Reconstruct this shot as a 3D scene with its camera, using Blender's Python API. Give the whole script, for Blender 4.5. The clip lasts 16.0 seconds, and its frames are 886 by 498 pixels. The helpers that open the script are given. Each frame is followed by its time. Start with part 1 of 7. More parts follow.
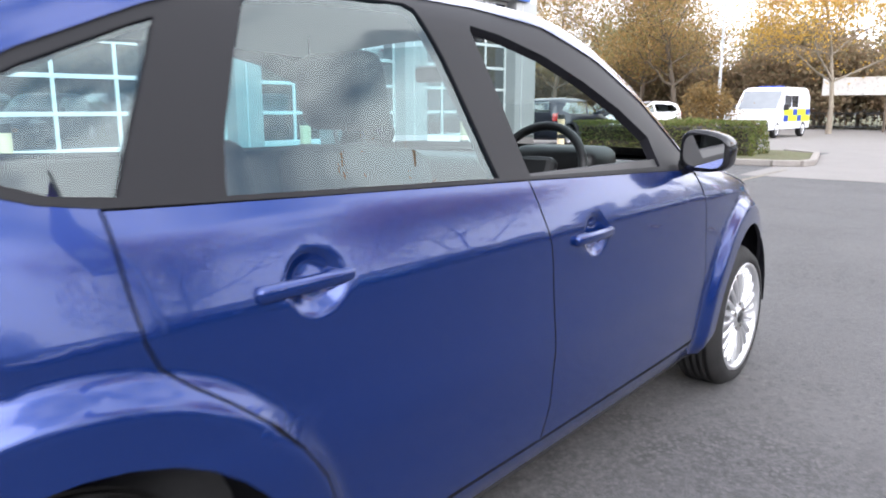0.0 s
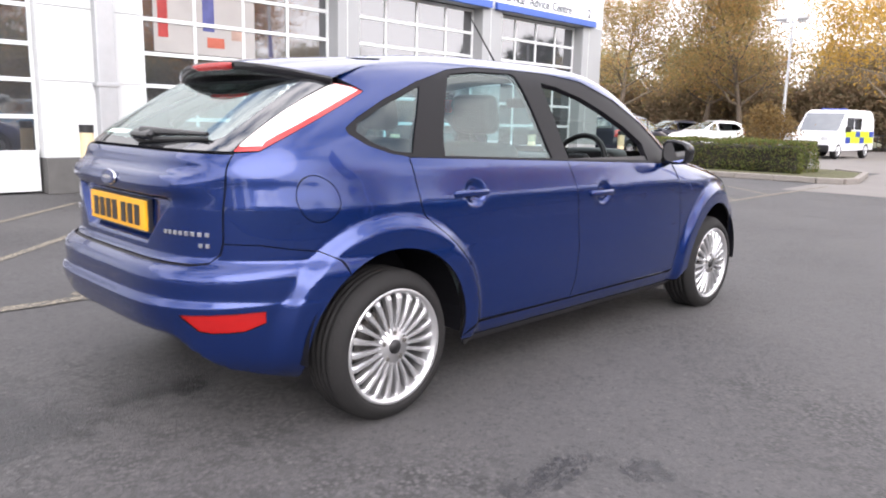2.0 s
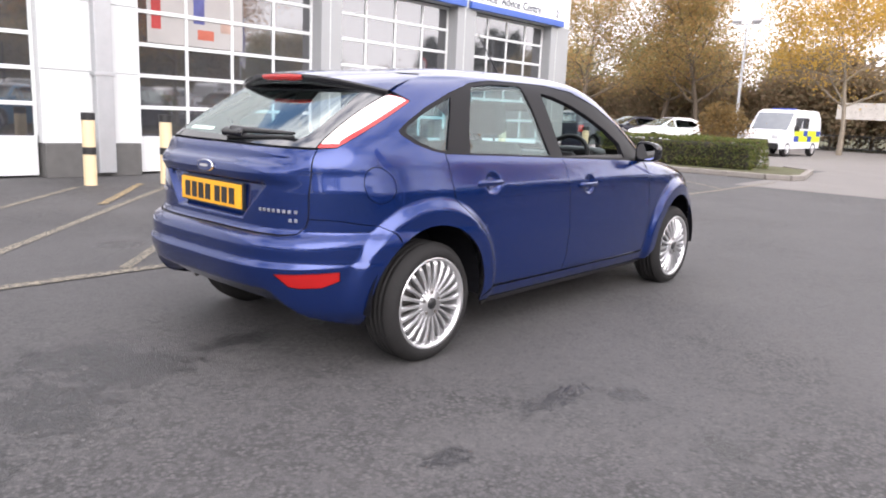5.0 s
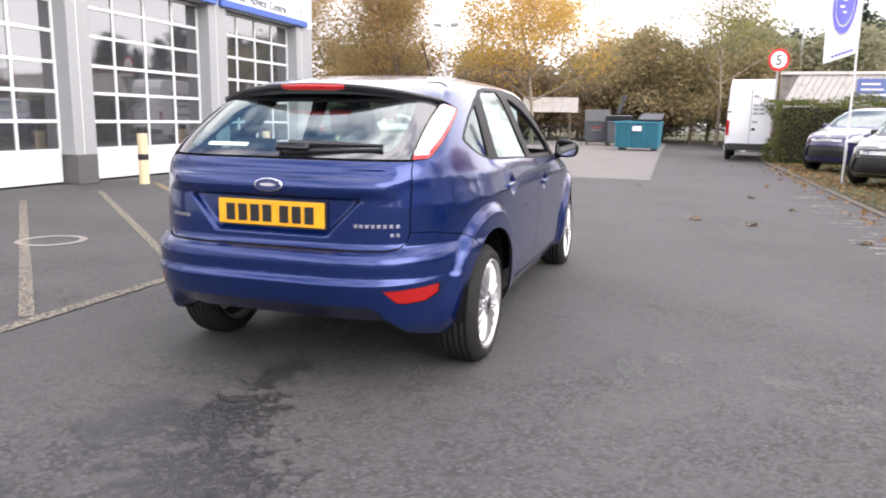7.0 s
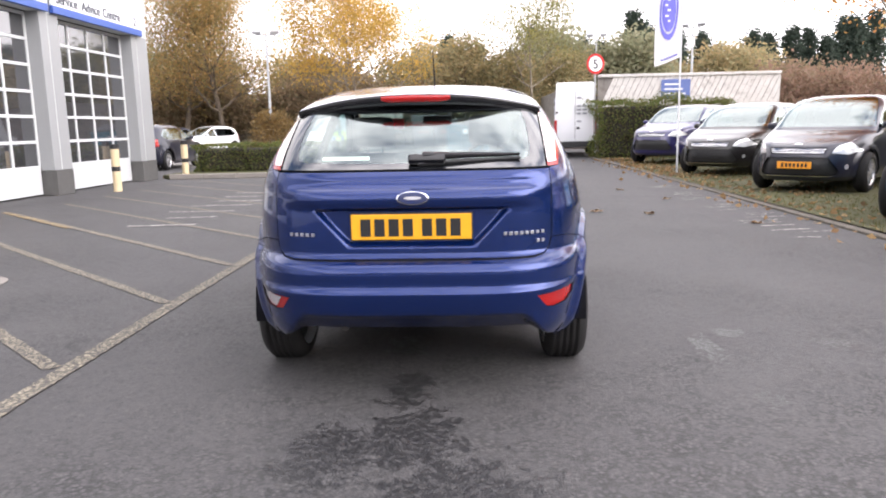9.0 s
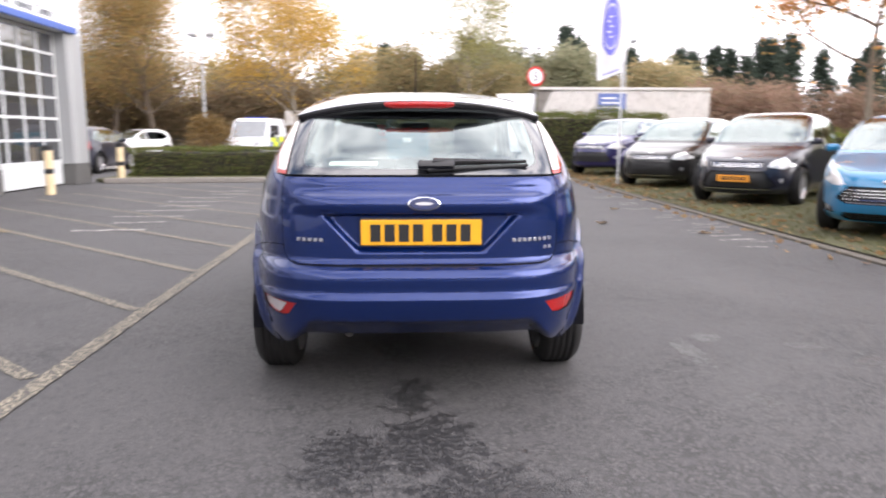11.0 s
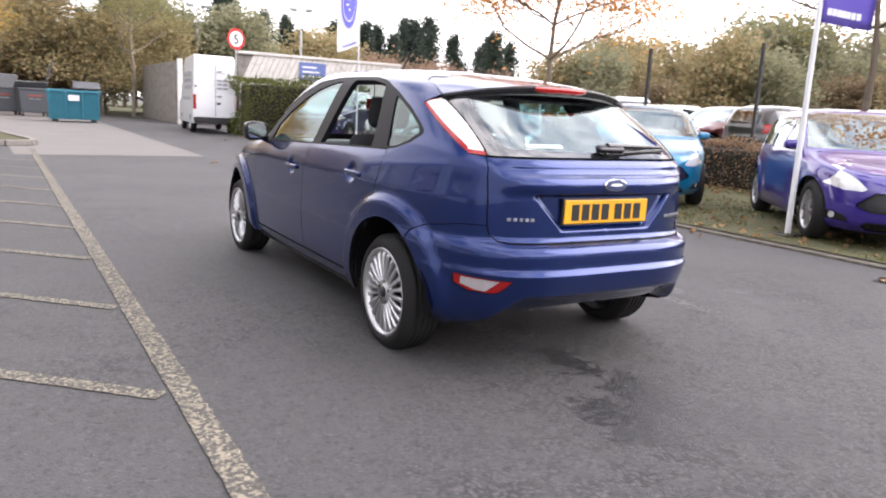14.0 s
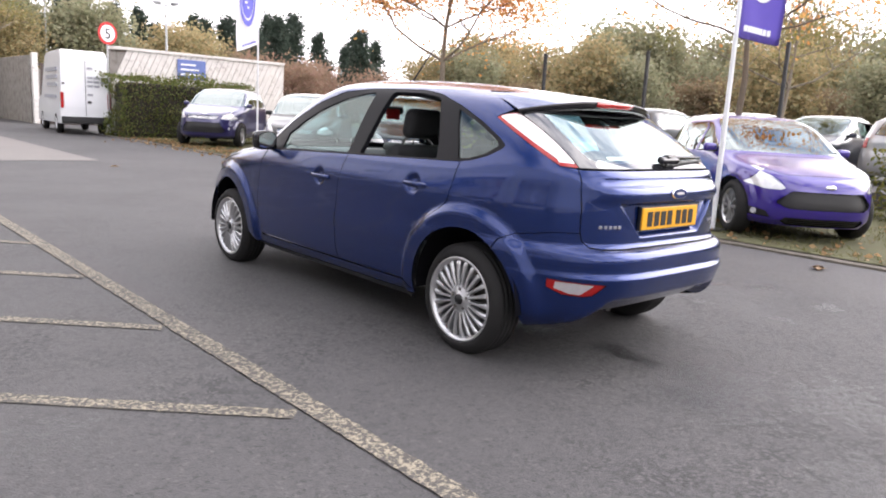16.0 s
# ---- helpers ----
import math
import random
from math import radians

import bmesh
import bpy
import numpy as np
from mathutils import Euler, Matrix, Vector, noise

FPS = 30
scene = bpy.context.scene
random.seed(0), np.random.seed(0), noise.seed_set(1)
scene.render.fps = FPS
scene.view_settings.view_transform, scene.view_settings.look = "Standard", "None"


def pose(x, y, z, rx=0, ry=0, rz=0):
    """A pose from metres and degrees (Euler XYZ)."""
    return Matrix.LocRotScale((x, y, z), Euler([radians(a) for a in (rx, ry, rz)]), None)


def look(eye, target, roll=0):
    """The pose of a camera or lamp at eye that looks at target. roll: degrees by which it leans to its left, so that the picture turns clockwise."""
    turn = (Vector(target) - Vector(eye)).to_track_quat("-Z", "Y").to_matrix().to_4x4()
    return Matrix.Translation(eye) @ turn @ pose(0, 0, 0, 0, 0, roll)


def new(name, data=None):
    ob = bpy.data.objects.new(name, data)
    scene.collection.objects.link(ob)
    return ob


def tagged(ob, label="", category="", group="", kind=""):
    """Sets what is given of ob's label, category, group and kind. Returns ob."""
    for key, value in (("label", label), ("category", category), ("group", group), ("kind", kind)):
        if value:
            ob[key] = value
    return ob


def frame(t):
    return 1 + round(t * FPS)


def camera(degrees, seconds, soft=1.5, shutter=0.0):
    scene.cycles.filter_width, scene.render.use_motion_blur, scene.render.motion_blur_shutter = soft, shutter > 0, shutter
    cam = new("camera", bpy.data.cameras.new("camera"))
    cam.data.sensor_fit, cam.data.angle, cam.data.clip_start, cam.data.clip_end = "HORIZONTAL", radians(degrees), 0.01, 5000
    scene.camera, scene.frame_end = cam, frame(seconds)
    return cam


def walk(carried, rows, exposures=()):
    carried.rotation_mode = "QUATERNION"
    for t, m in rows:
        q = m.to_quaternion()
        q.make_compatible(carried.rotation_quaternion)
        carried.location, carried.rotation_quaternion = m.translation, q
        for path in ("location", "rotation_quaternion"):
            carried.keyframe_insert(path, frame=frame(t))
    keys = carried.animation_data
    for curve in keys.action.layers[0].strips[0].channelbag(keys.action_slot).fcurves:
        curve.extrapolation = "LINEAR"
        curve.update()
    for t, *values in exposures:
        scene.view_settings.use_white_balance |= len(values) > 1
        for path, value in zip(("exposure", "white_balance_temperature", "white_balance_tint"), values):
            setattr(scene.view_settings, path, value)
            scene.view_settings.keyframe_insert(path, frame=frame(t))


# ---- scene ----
cam = camera(63.0, 16.0, soft=1.9, shutter=0.4)
PATH = [
    (0, (1.734, -0.343, 1.141), (0.478, 1.166, 0.758), 0.01),
    (0.5, (1.954, -0.758, 1.131), (0.702, 0.760, 0.773), 0.55),
    (1, (2.294, -1.155, 1.122), (0.980, 0.300, 0.732), 1.49),
    (1.5, (2.566, -1.502, 1.130), (1.243, -0.048, 0.759), 1.74),
    (2, (2.819, -1.773, 1.149), (1.434, -0.373, 0.798), 1.40),
    (2.5, (3.007, -2.025, 1.177), (1.611, -0.637, 0.827), 2.40),
    (3, (3.195, -2.219, 1.192), (1.819, -0.808, 0.853), 2.07),
    (3.2, (3.241, -2.253, 1.196), (1.842, -0.864, 0.863), 1.92),
    (5.3, (3.021, -2.618, 1.206), (1.774, -1.100, 0.831), 3.30),
    (5.5, (2.893, -2.693, 1.187), (1.723, -1.109, 0.838), 4.70),
    (6, (2.502, -2.945, 1.186), (1.547, -1.218, 0.863), 3.50),
    (6.5, (2.145, -3.273, 1.194), (1.419, -1.438, 0.870), 2.00),
    (7, (1.675, -3.457, 1.198), (1.076, -1.581, 0.846), 1.00),
    (7.5, (1.249, -3.634, 1.179), (0.833, -1.714, 0.809), 1.20),
    (8, (0.823, -3.701, 1.171), (0.560, -1.761, 0.762), -1.00),
    (8.5, (0.480, -3.747, 1.194), (0.327, -1.782, 0.853), -0.40),
    (8.7, (0.377, -3.773, 1.205), (0.279, -1.804, 0.871), -1.40),
    (10.8, (0.072, -3.755, 1.210), (0.019, -1.783, 0.880), 2.10),
    (11, (-0.055, -3.790, 1.200), (0.040, -1.816, 0.888), 0.10),
    (11.5, (-0.374, -3.780, 1.205), (-0.034, -1.837, 0.873), 1.90),
    (12, (-0.810, -3.719, 1.231), (-0.258, -1.822, 0.922), 2.20),
    (12.5, (-1.240, -3.673, 1.237), (-0.571, -1.818, 0.901), 2.50),
    (13, (-1.653, -3.527, 1.232), (-0.839, -1.734, 0.881), 2.00),
    (13.5, (-2.072, -3.401, 1.219), (-1.188, -1.642, 0.865), 1.70),
    (14, (-2.427, -3.224, 1.210), (-1.409, -1.544, 0.836), 3.00),
    (14.5, (-2.719, -3.025, 1.233), (-1.580, -1.414, 0.903), 2.20),
    (15, (-3.082, -2.906, 1.215), (-1.832, -1.383, 0.873), 0.30),
    (15.5, (-3.236, -2.773, 1.212), (-1.948, -1.290, 0.836), 2.90),
    (16, (-3.390, -2.692, 1.232), (-2.069, -1.234, 0.873), 3.20),
]
EXPOSURE = [(0, 1.84, 5900, 12), (0.6, 1.80, 5900, 12), (1.0, 1.66, 6050, 14), (1.5, 1.58, 6180, 15), (3, 1.50, 6300, 16), (8.7, 1.46, 6300, 16), (12.5, 1.44, 6300, 16), (14, 1.44, 6300, 16), (16, 1.44, 6300, 16)]
walk(cam, [(t, look(eye, target, roll)) for t, eye, target, roll in PATH], exposures=EXPOSURE)


# ---- sky, sun ----
SUN_AZ, SUN_EL = radians(118), radians(34)
world = bpy.data.worlds.new("sky")
scene.world = world
world.use_nodes = True
wn, wl = world.node_tree.nodes, world.node_tree.links
wn.clear()
w_out = wn.new("ShaderNodeOutputWorld")
w_bg = wn.new("ShaderNodeBackground")
w_sky = wn.new("ShaderNodeTexSky")
w_sky.sky_type, w_sky.sun_disc = "NISHITA", False
w_sky.sun_elevation, w_sky.sun_rotation = SUN_EL, SUN_AZ
w_gain = wn.new("ShaderNodeMix")
w_gain.data_type, w_gain.blend_type = "RGBA", "MULTIPLY"
w_gain.inputs[0].default_value = 1.0
w_gain.inputs[7].default_value = (0.10, 0.10, 0.10, 1)
w_co = wn.new("ShaderNodeTexCoord")
w_map = wn.new("ShaderNodeMapping")
w_map.inputs["Scale"].default_value = (1.0, 1.0, 2.2)
w_noise = wn.new("ShaderNodeTexNoise")
w_noise.inputs["Scale"].default_value, w_noise.inputs["Detail"].default_value, w_noise.inputs["Roughness"].default_value = 2.6, 8, 0.58
w_ramp = wn.new("ShaderNodeValToRGB")
w_ramp.color_ramp.elements[0].position, w_ramp.color_ramp.elements[1].position = 0.37, 0.55
w_mix = wn.new("ShaderNodeMix")
w_mix.data_type = "RGBA"
w_sep = wn.new("ShaderNodeSeparateXYZ")
w_up = wn.new("ShaderNodeMapRange")
w_up.inputs["To Min"].default_value, w_up.inputs["To Max"].default_value = 1.15, 0.95
w_cloud = wn.new("ShaderNodeMix")
w_cloud.data_type, w_cloud.blend_type = "RGBA", "MULTIPLY"
w_cloud.inputs[0].default_value = 1.0
w_cloud.inputs[6].default_value = (1.02, 0.985, 0.965, 1)
wl.new(w_co.outputs["Generated"], w_sep.inputs[0])
wl.new(w_sep.outputs[2], w_up.inputs["Value"])
w_dot = wn.new("ShaderNodeVectorMath")
w_dot.operation = "DOT_PRODUCT"
w_dot.inputs[1].default_value = (math.sin(SUN_AZ) * math.cos(SUN_EL), math.cos(SUN_AZ) * math.cos(SUN_EL), math.sin(SUN_EL))
w_glow = wn.new("ShaderNodeMapRange")
w_glow.inputs["From Min"].default_value, w_glow.inputs["To Min"].default_value, w_glow.inputs["To Max"].default_value = -1.0, 0.62, 1.55
w_mul = wn.new("ShaderNodeMath")
w_mul.operation = "MULTIPLY"
wl.new(w_co.outputs["Generated"], w_dot.inputs[0])
wl.new(w_dot.outputs["Value"], w_glow.inputs["Value"])
wl.new(w_up.outputs[0], w_mul.inputs[0])
wl.new(w_glow.outputs[0], w_mul.inputs[1])
wl.new(w_mul.outputs[0], w_cloud.inputs[7])
wl.new(w_cloud.outputs[2], w_mix.inputs[7])
wl.new(w_sky.outputs[0], w_gain.inputs[6])
wl.new(w_co.outputs["Generated"], w_map.inputs[0])
wl.new(w_map.outputs[0], w_noise.inputs["Vector"])
w_low = wn.new("ShaderNodeMapRange")
w_low.inputs["From Max"].default_value, w_low.inputs["To Min"].default_value, w_low.inputs["To Max"].default_value = 0.6, 0.28, 0.0
w_cover = wn.new("ShaderNodeMath")
wl.new(w_sep.outputs[2], w_low.inputs["Value"])
wl.new(w_noise.outputs["Fac"], w_cover.inputs[0])
wl.new(w_low.outputs[0], w_cover.inputs[1])
wl.new(w_cover.outputs[0], w_ramp.inputs[0])
wl.new(w_ramp.outputs[0], w_mix.inputs[0])
wl.new(w_gain.outputs[2], w_mix.inputs[6])
wl.new(w_mix.outputs[2], w_bg.inputs[0])
wl.new(w_bg.outputs[0], w_out.inputs[0])
sun = new("sun", bpy.data.lights.new("sun", "SUN"))
sun.data.energy, sun.data.angle, sun.data.color = 1.0, radians(50), (1.0, 0.95, 0.88)
sun.matrix_world = look((0, 0, 20), (20 * -math.sin(SUN_AZ), 20 * -math.cos(SUN_AZ), 20 - 20 * math.tan(SUN_EL)))


# ---- materials ----
def mat(name, color, rough=0.6, metal=0.0, var=0.15, scale=6.0, fine=0.0, fine_scale=120.0, bump=0.0, coat=0.0, second=None, second_at=0.5, second_width=0.15,
        random_value=0.0, spec=0.5):
    """A procedural material: base colour with two scales of variation, optional second colour in patches, bump, coat."""
    m = bpy.data.materials.new(name)
    m.use_nodes = True
    n, l = m.node_tree.nodes, m.node_tree.links
    b = n["Principled BSDF"]
    b.inputs["Roughness"].default_value, b.inputs["Metallic"].default_value = rough, metal
    b.inputs["Coat Weight"].default_value, b.inputs["Coat Roughness"].default_value = coat, 0.03
    b.inputs["Specular IOR Level"].default_value = spec
    co = n.new("ShaderNodeTexCoord")
    big = n.new("ShaderNodeTexNoise")
    big.inputs["Scale"].default_value, big.inputs["Detail"].default_value = scale, 5
    l.new(co.outputs["Object"], big.inputs["Vector"])
    rgb = n.new("ShaderNodeMix")
    rgb.data_type = "RGBA"
    c = Vector(color)
    rgb.inputs[6].default_value = (*(c * (1 - var)), 1)
    rgb.inputs[7].default_value = (*[min(1, v) for v in c * (1 + var)], 1)
    l.new(big.outputs["Fac"], rgb.inputs[0])
    out = rgb.outputs[2]
    if second:
        ramp = n.new("ShaderNodeValToRGB")
        ramp.color_ramp.elements[0].position, ramp.color_ramp.elements[1].position = second_at - second_width / 2, second_at + second_width / 2
        two = n.new("ShaderNodeTexNoise")
        two.inputs["Scale"].default_value, two.inputs["Detail"].default_value, two.inputs["Roughness"].default_value = scale * 2.3, 8, 0.65
        l.new(co.outputs["Object"], two.inputs["Vector"])
        l.new(two.outputs["Fac"], ramp.inputs[0])
        mix = n.new("ShaderNodeMix")
        mix.data_type = "RGBA"
        mix.inputs[7].default_value = (*second, 1)
        l.new(ramp.outputs[0], mix.inputs[0])
        l.new(out, mix.inputs[6])
        out = mix.outputs[2]
    if fine or bump:
        small = n.new("ShaderNodeTexNoise")
        small.inputs["Scale"].default_value, small.inputs["Detail"].default_value = fine_scale, 3
        l.new(co.outputs["Object"], small.inputs["Vector"])
        if fine:
            grain = n.new("ShaderNodeMix")
            grain.data_type, grain.blend_type = "RGBA", "OVERLAY"
            grain.inputs[0].default_value = fine
            l.new(out, grain.inputs[6])
            l.new(small.outputs["Fac"], grain.inputs[7])
            out = grain.outputs[2]
        if bump:
            bp = n.new("ShaderNodeBump")
            bp.inputs["Strength"].default_value, bp.inputs["Distance"].default_value = bump, 0.01
            l.new(small.outputs["Fac"], bp.inputs["Height"])
            l.new(bp.outputs[0], b.inputs["Normal"])
    if random_value:
        info = n.new("ShaderNodeNewGeometry")
        hsv = n.new("ShaderNodeHueSaturation")
        rng = n.new("ShaderNodeMapRange")
        rng.inputs["To Min"].default_value, rng.inputs["To Max"].default_value = 1 - random_value, 1 + random_value
        l.new(info.outputs["Random Per Island"], rng.inputs["Value"])
        l.new(rng.outputs[0], hsv.inputs["Value"])
        l.new(out, hsv.inputs["Color"])
        out = hsv.outputs[0]
    l.new(out, b.inputs["Base Color"])
    return m


def glass(name, tint=(0.8, 0.9, 0.88), rough=0.0, clear=0.75, ior=1.6):
    m = bpy.data.materials.new(name)
    m.use_nodes = True
    n, l = m.node_tree.nodes, m.node_tree.links
    n.remove(n["Principled BSDF"])
    tr, gl, mx, lw = n.new("ShaderNodeBsdfTransparent"), n.new("ShaderNodeBsdfGlossy"), n.new("ShaderNodeMixShader"), n.new("ShaderNodeLayerWeight")
    tr.inputs[0].default_value = (*[v * clear for v in tint], 1)
    gl.inputs["Roughness"].default_value = rough
    gl.inputs["Color"].default_value = (0.90, 1.0, 0.98, 1)
    # gloss rises toward grazing angles, alike on both sides of the pane
    lw.inputs["Blend"].default_value = 0.5
    r0 = ((ior - 1) / (ior + 1)) ** 2
    val = lw.outputs["Facing"]
    for op, k in (("POWER", 5.0), ("MULTIPLY", 1 - r0), ("ADD", r0)):
        t = n.new("ShaderNodeMath")
        t.operation = op
        l.new(val, t.inputs[0])
        t.inputs[1].default_value = k
        val = t.outputs[0]
    l.new(val, mx.inputs[0])
    l.new(tr.outputs[0], mx.inputs[1])
    l.new(gl.outputs[0], mx.inputs[2])
    l.new(mx.outputs[0], n["Material Output"].inputs[0])
    return m


def hazed(colors, k=0.28):
    """Colours drawn towards grey: distance haze put into the leaf colour."""
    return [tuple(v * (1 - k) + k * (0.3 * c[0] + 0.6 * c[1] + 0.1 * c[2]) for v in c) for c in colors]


def foliage(name, colors, rough=0.55):
    """Leaves: each leaf takes its own colour between several, with some light through it."""
    m = bpy.data.materials.new(name)
    m.use_nodes = True
    n, l = m.node_tree.nodes, m.node_tree.links
    b = n["Principled BSDF"]
    b.inputs["Roughness"].default_value = rough
    b.inputs["Specular IOR Level"].default_value = 0.25
    g = n.new("ShaderNodeNewGeometry")
    r = n.new("ShaderNodeValToRGB")
    r.color_ramp.interpolation = "LINEAR"
    els = r.color_ramp.elements
    while len(els) < len(colors):
        els.new(0.5)
    for i, c in enumerate(colors):
        els[i].position, els[i].color = i / (len(colors) - 1), (*[min(0.8, v * 1.35) for v in c], 1)
    l.new(g.outputs["Random Per Island"], r.inputs[0])
    l.new(r.outputs[0], b.inputs["Base Color"])
    t = n.new("ShaderNodeBsdfTranslucent")
    mx = n.new("ShaderNodeMixShader")
    mx.inputs[0].default_value = 0.5
    l.new(r.outputs[0], t.inputs[0])
    l.new(b.outputs[0], mx.inputs[1])
    l.new(t.outputs[0], mx.inputs[2])
    l.new(mx.outputs[0], n["Material Output"].inputs[0])
    return m


def asphalt():
    """Grey asphalt: coarse grit, worn patches, a few dark damp stains."""
    m = mat("asphalt", (0.060, 0.0575, 0.0585), 0.72, var=0.20, scale=0.8, fine=0.55, fine_scale=110, bump=0.6)
    n, l = m.node_tree.nodes, m.node_tree.links
    b = n["Principled BSDF"]
    out = b.inputs["Base Color"].links[0].from_socket
    co = n.new("ShaderNodeTexCoord")

    def noise(scale, detail, rough=0.6):
        t = n.new("ShaderNodeTexNoise")
        t.inputs["Scale"].default_value, t.inputs["Detail"].default_value, t.inputs["Roughness"].default_value = scale, detail, rough
        l.new(co.outputs["Object"], t.inputs["Vector"])
        return t.outputs["Fac"]

    def ramp(value, a, c):
        t = n.new("ShaderNodeMapRange")
        t.inputs["From Min"].default_value, t.inputs["From Max"].default_value = a, c
        l.new(value, t.inputs["Value"])
        return t.outputs[0]

    def calc(op, a, c):
        t = n.new("ShaderNodeMath")
        t.operation = op
        for i, v in enumerate((a, c)):
            if isinstance(v, (int, float)):
                t.inputs[i].default_value = v
            else:
                l.new(v, t.inputs[i])
        return t.outputs[0]

    def blend(fac, a, color, kind="MIX"):
        t = n.new("ShaderNodeMix")
        t.data_type, t.blend_type = "RGBA", kind
        l.new(fac, t.inputs[0])
        l.new(a, t.inputs[6])
        t.inputs[7].default_value = (*color, 1)
        return t.outputs[2]

    # pale chippings and dark pits
    v = n.new("ShaderNodeTexVoronoi")
    v.inputs["Scale"].default_value = 70
    l.new(co.outputs["Object"], v.inputs["Vector"])
    sp = n.new("ShaderNodeSeparateColor")
    l.new(v.outputs["Color"], sp.inputs[0])
    out = blend(calc("MULTIPLY", ramp(sp.outputs[0], 0.90, 1.0), 0.35), out, (0.14, 0.132, 0.128))
    out = blend(calc("MULTIPLY", ramp(sp.outputs[1], 0.80, 1.0), 0.7), out, (0.020, 0.020, 0.021))
    # coarse open texture, where the surface has lost its binder
    cv = n.new("ShaderNodeTexVoronoi")
    cv.inputs["Scale"].default_value = 48
    l.new(co.outputs["Object"], cv.inputs["Vector"])
    cm = n.new("ShaderNodeMapping")
    cm.vector_type = "TEXTURE"
    cm.inputs["Location"].default_value, cm.inputs["Scale"].default_value = (0.9, -1.9, 0), (2.6, 1.0, 1)
    l.new(co.outputs["Object"], cm.inputs[0])
    cl_ = n.new("ShaderNodeVectorMath")
    cl_.operation = "LENGTH"
    l.new(cm.outputs[0], cl_.inputs[0])
    worn = calc("MULTIPLY", calc("MAXIMUM", ramp(noise(0.55, 3), 0.44, 0.58), ramp(cl_.outputs["Value"], 1.2, 0.7)), ramp(noise(9, 6, 0.7), 0.36, 0.56))
    out = blend(calc("MULTIPLY", calc("MULTIPLY", ramp(cv.outputs["Distance"], 0.30, 0.05), worn), 0.75), out, (0.15, 0.143, 0.138))
    out = blend(calc("MULTIPLY", calc("MULTIPLY", ramp(cv.outputs["Distance"], 0.42, 0.62), worn), 0.8), out, (0.016, 0.016, 0.016))
    # scuffed, cloudy wear
    out = blend(calc("MULTIPLY", ramp(noise(5.5, 8, 0.7), 0.52, 0.72), 0.35), out, (0.030, 0.029, 0.030))
    out = blend(calc("MULTIPLY", ramp(noise(0.45, 4), 0.50, 0.68), 0.30), out, (0.095, 0.090, 0.088))
    out = blend(calc("MULTIPLY", ramp(noise(15, 6, 0.7), 0.50, 0.66), 0.30), out, (0.085, 0.081, 0.079))
    out = blend(calc("MULTIPLY", ramp(noise(22, 6, 0.7), 0.52, 0.66), 0.40), out, (0.026, 0.025, 0.026))
    # damp stains
    total = None
    for x, y, a, c, rot in ((-0.05, -0.55, 0.17, 0.36, 0), (0.02, -1.10, 0.27, 0.52, 0), (0.22, -1.55, 0.46, 0.42, 0), (-0.3, -1.22, 0.28, 0.38, 0), (0.55, -2.1, 0.5, 0.4, 0), (-0.1, 0.1, 0.16, 0.3, 0), (1.52, 0.05, 0.10, 0.34, 0), (1.56, -0.68, 0.09, 0.15, 0), (2.24, 0.13, 0.14, 0.13, 0), (2.25, -0.75, 0.20, 0.14, 0),
                            (1.73, 0.34, 0.14, 0.12, 0), (2.47, -0.13, 0.18, 0.15, 0), (-2.8, 0.1, 0.3, 0.3, 0), (-0.57, -1.9, 0.4, 0.22, 0)):
        mp = n.new("ShaderNodeMapping")
        mp.vector_type = "TEXTURE"
        mp.inputs["Location"].default_value, mp.inputs["Rotation"].default_value, mp.inputs["Scale"].default_value = (x, y, 0), (0, 0, radians(rot)), (a, c, 1)
        l.new(co.outputs["Object"], mp.inputs[0])
        ln = n.new("ShaderNodeVectorMath")
        ln.operation = "LENGTH"
        l.new(mp.outputs[0], ln.inputs[0])
        near = ramp(ln.outputs["Value"], 1.35, 0.15)
        total = near if total is None else calc("MAXIMUM", total, near)
    sm = n.new("ShaderNodeMapping")
    sm.inputs["Scale"].default_value = (1.25, 1.0, 1.0)
    l.new(co.outputs["Object"], sm.inputs[0])
    sn = n.new("ShaderNodeTexNoise")
    sn.inputs["Scale"].default_value, sn.inputs["Detail"].default_value, sn.inputs["Roughness"].default_value = 9.0, 12, 0.74
    l.new(sm.outputs[0], sn.inputs["Vector"])
    wet = ramp(calc("ADD", calc("MULTIPLY", total, 0.35), sn.outputs["Fac"]), 0.69, 0.735)
    wet = calc("MULTIPLY", wet, calc("ADD", calc("MULTIPLY", ramp(noise(30, 8, 0.75), 0.43, 0.52), 0.8), 0.2))
    out = blend(calc("MULTIPLY", wet, 0.82), out, (0.012, 0.012, 0.013))
    l.new(out, b.inputs["Base Color"])
    l.new(calc("SUBTRACT", 0.74, calc("MULTIPLY", wet, 0.34)), b.inputs["Roughness"])
    return m


ASPHALT = asphalt()
CONCRETE = mat("pale concrete", (0.160, 0.148, 0.138), 0.85, var=0.14, scale=0.9, fine=0.25, fine_scale=90, bump=0.2)
KERB = mat("kerb stone", (0.22, 0.20, 0.18), 0.9, var=0.25, scale=4, fine=0.3, bump=0.3)
GRASS_SOIL = mat("lawn soil", (0.074, 0.074, 0.030), 0.95, var=0.3, scale=2.0, second=(0.075, 0.056, 0.03), second_at=0.60, fine=0.4, bump=0.6)
WHITE_LINE = mat("worn pale line", (0.27, 0.237, 0.175), 0.85, var=0.25, scale=24, second=(0.066, 0.061, 0.055), second_at=0.475, second_width=0.10, fine=0.6, fine_scale=160, bump=0.5)
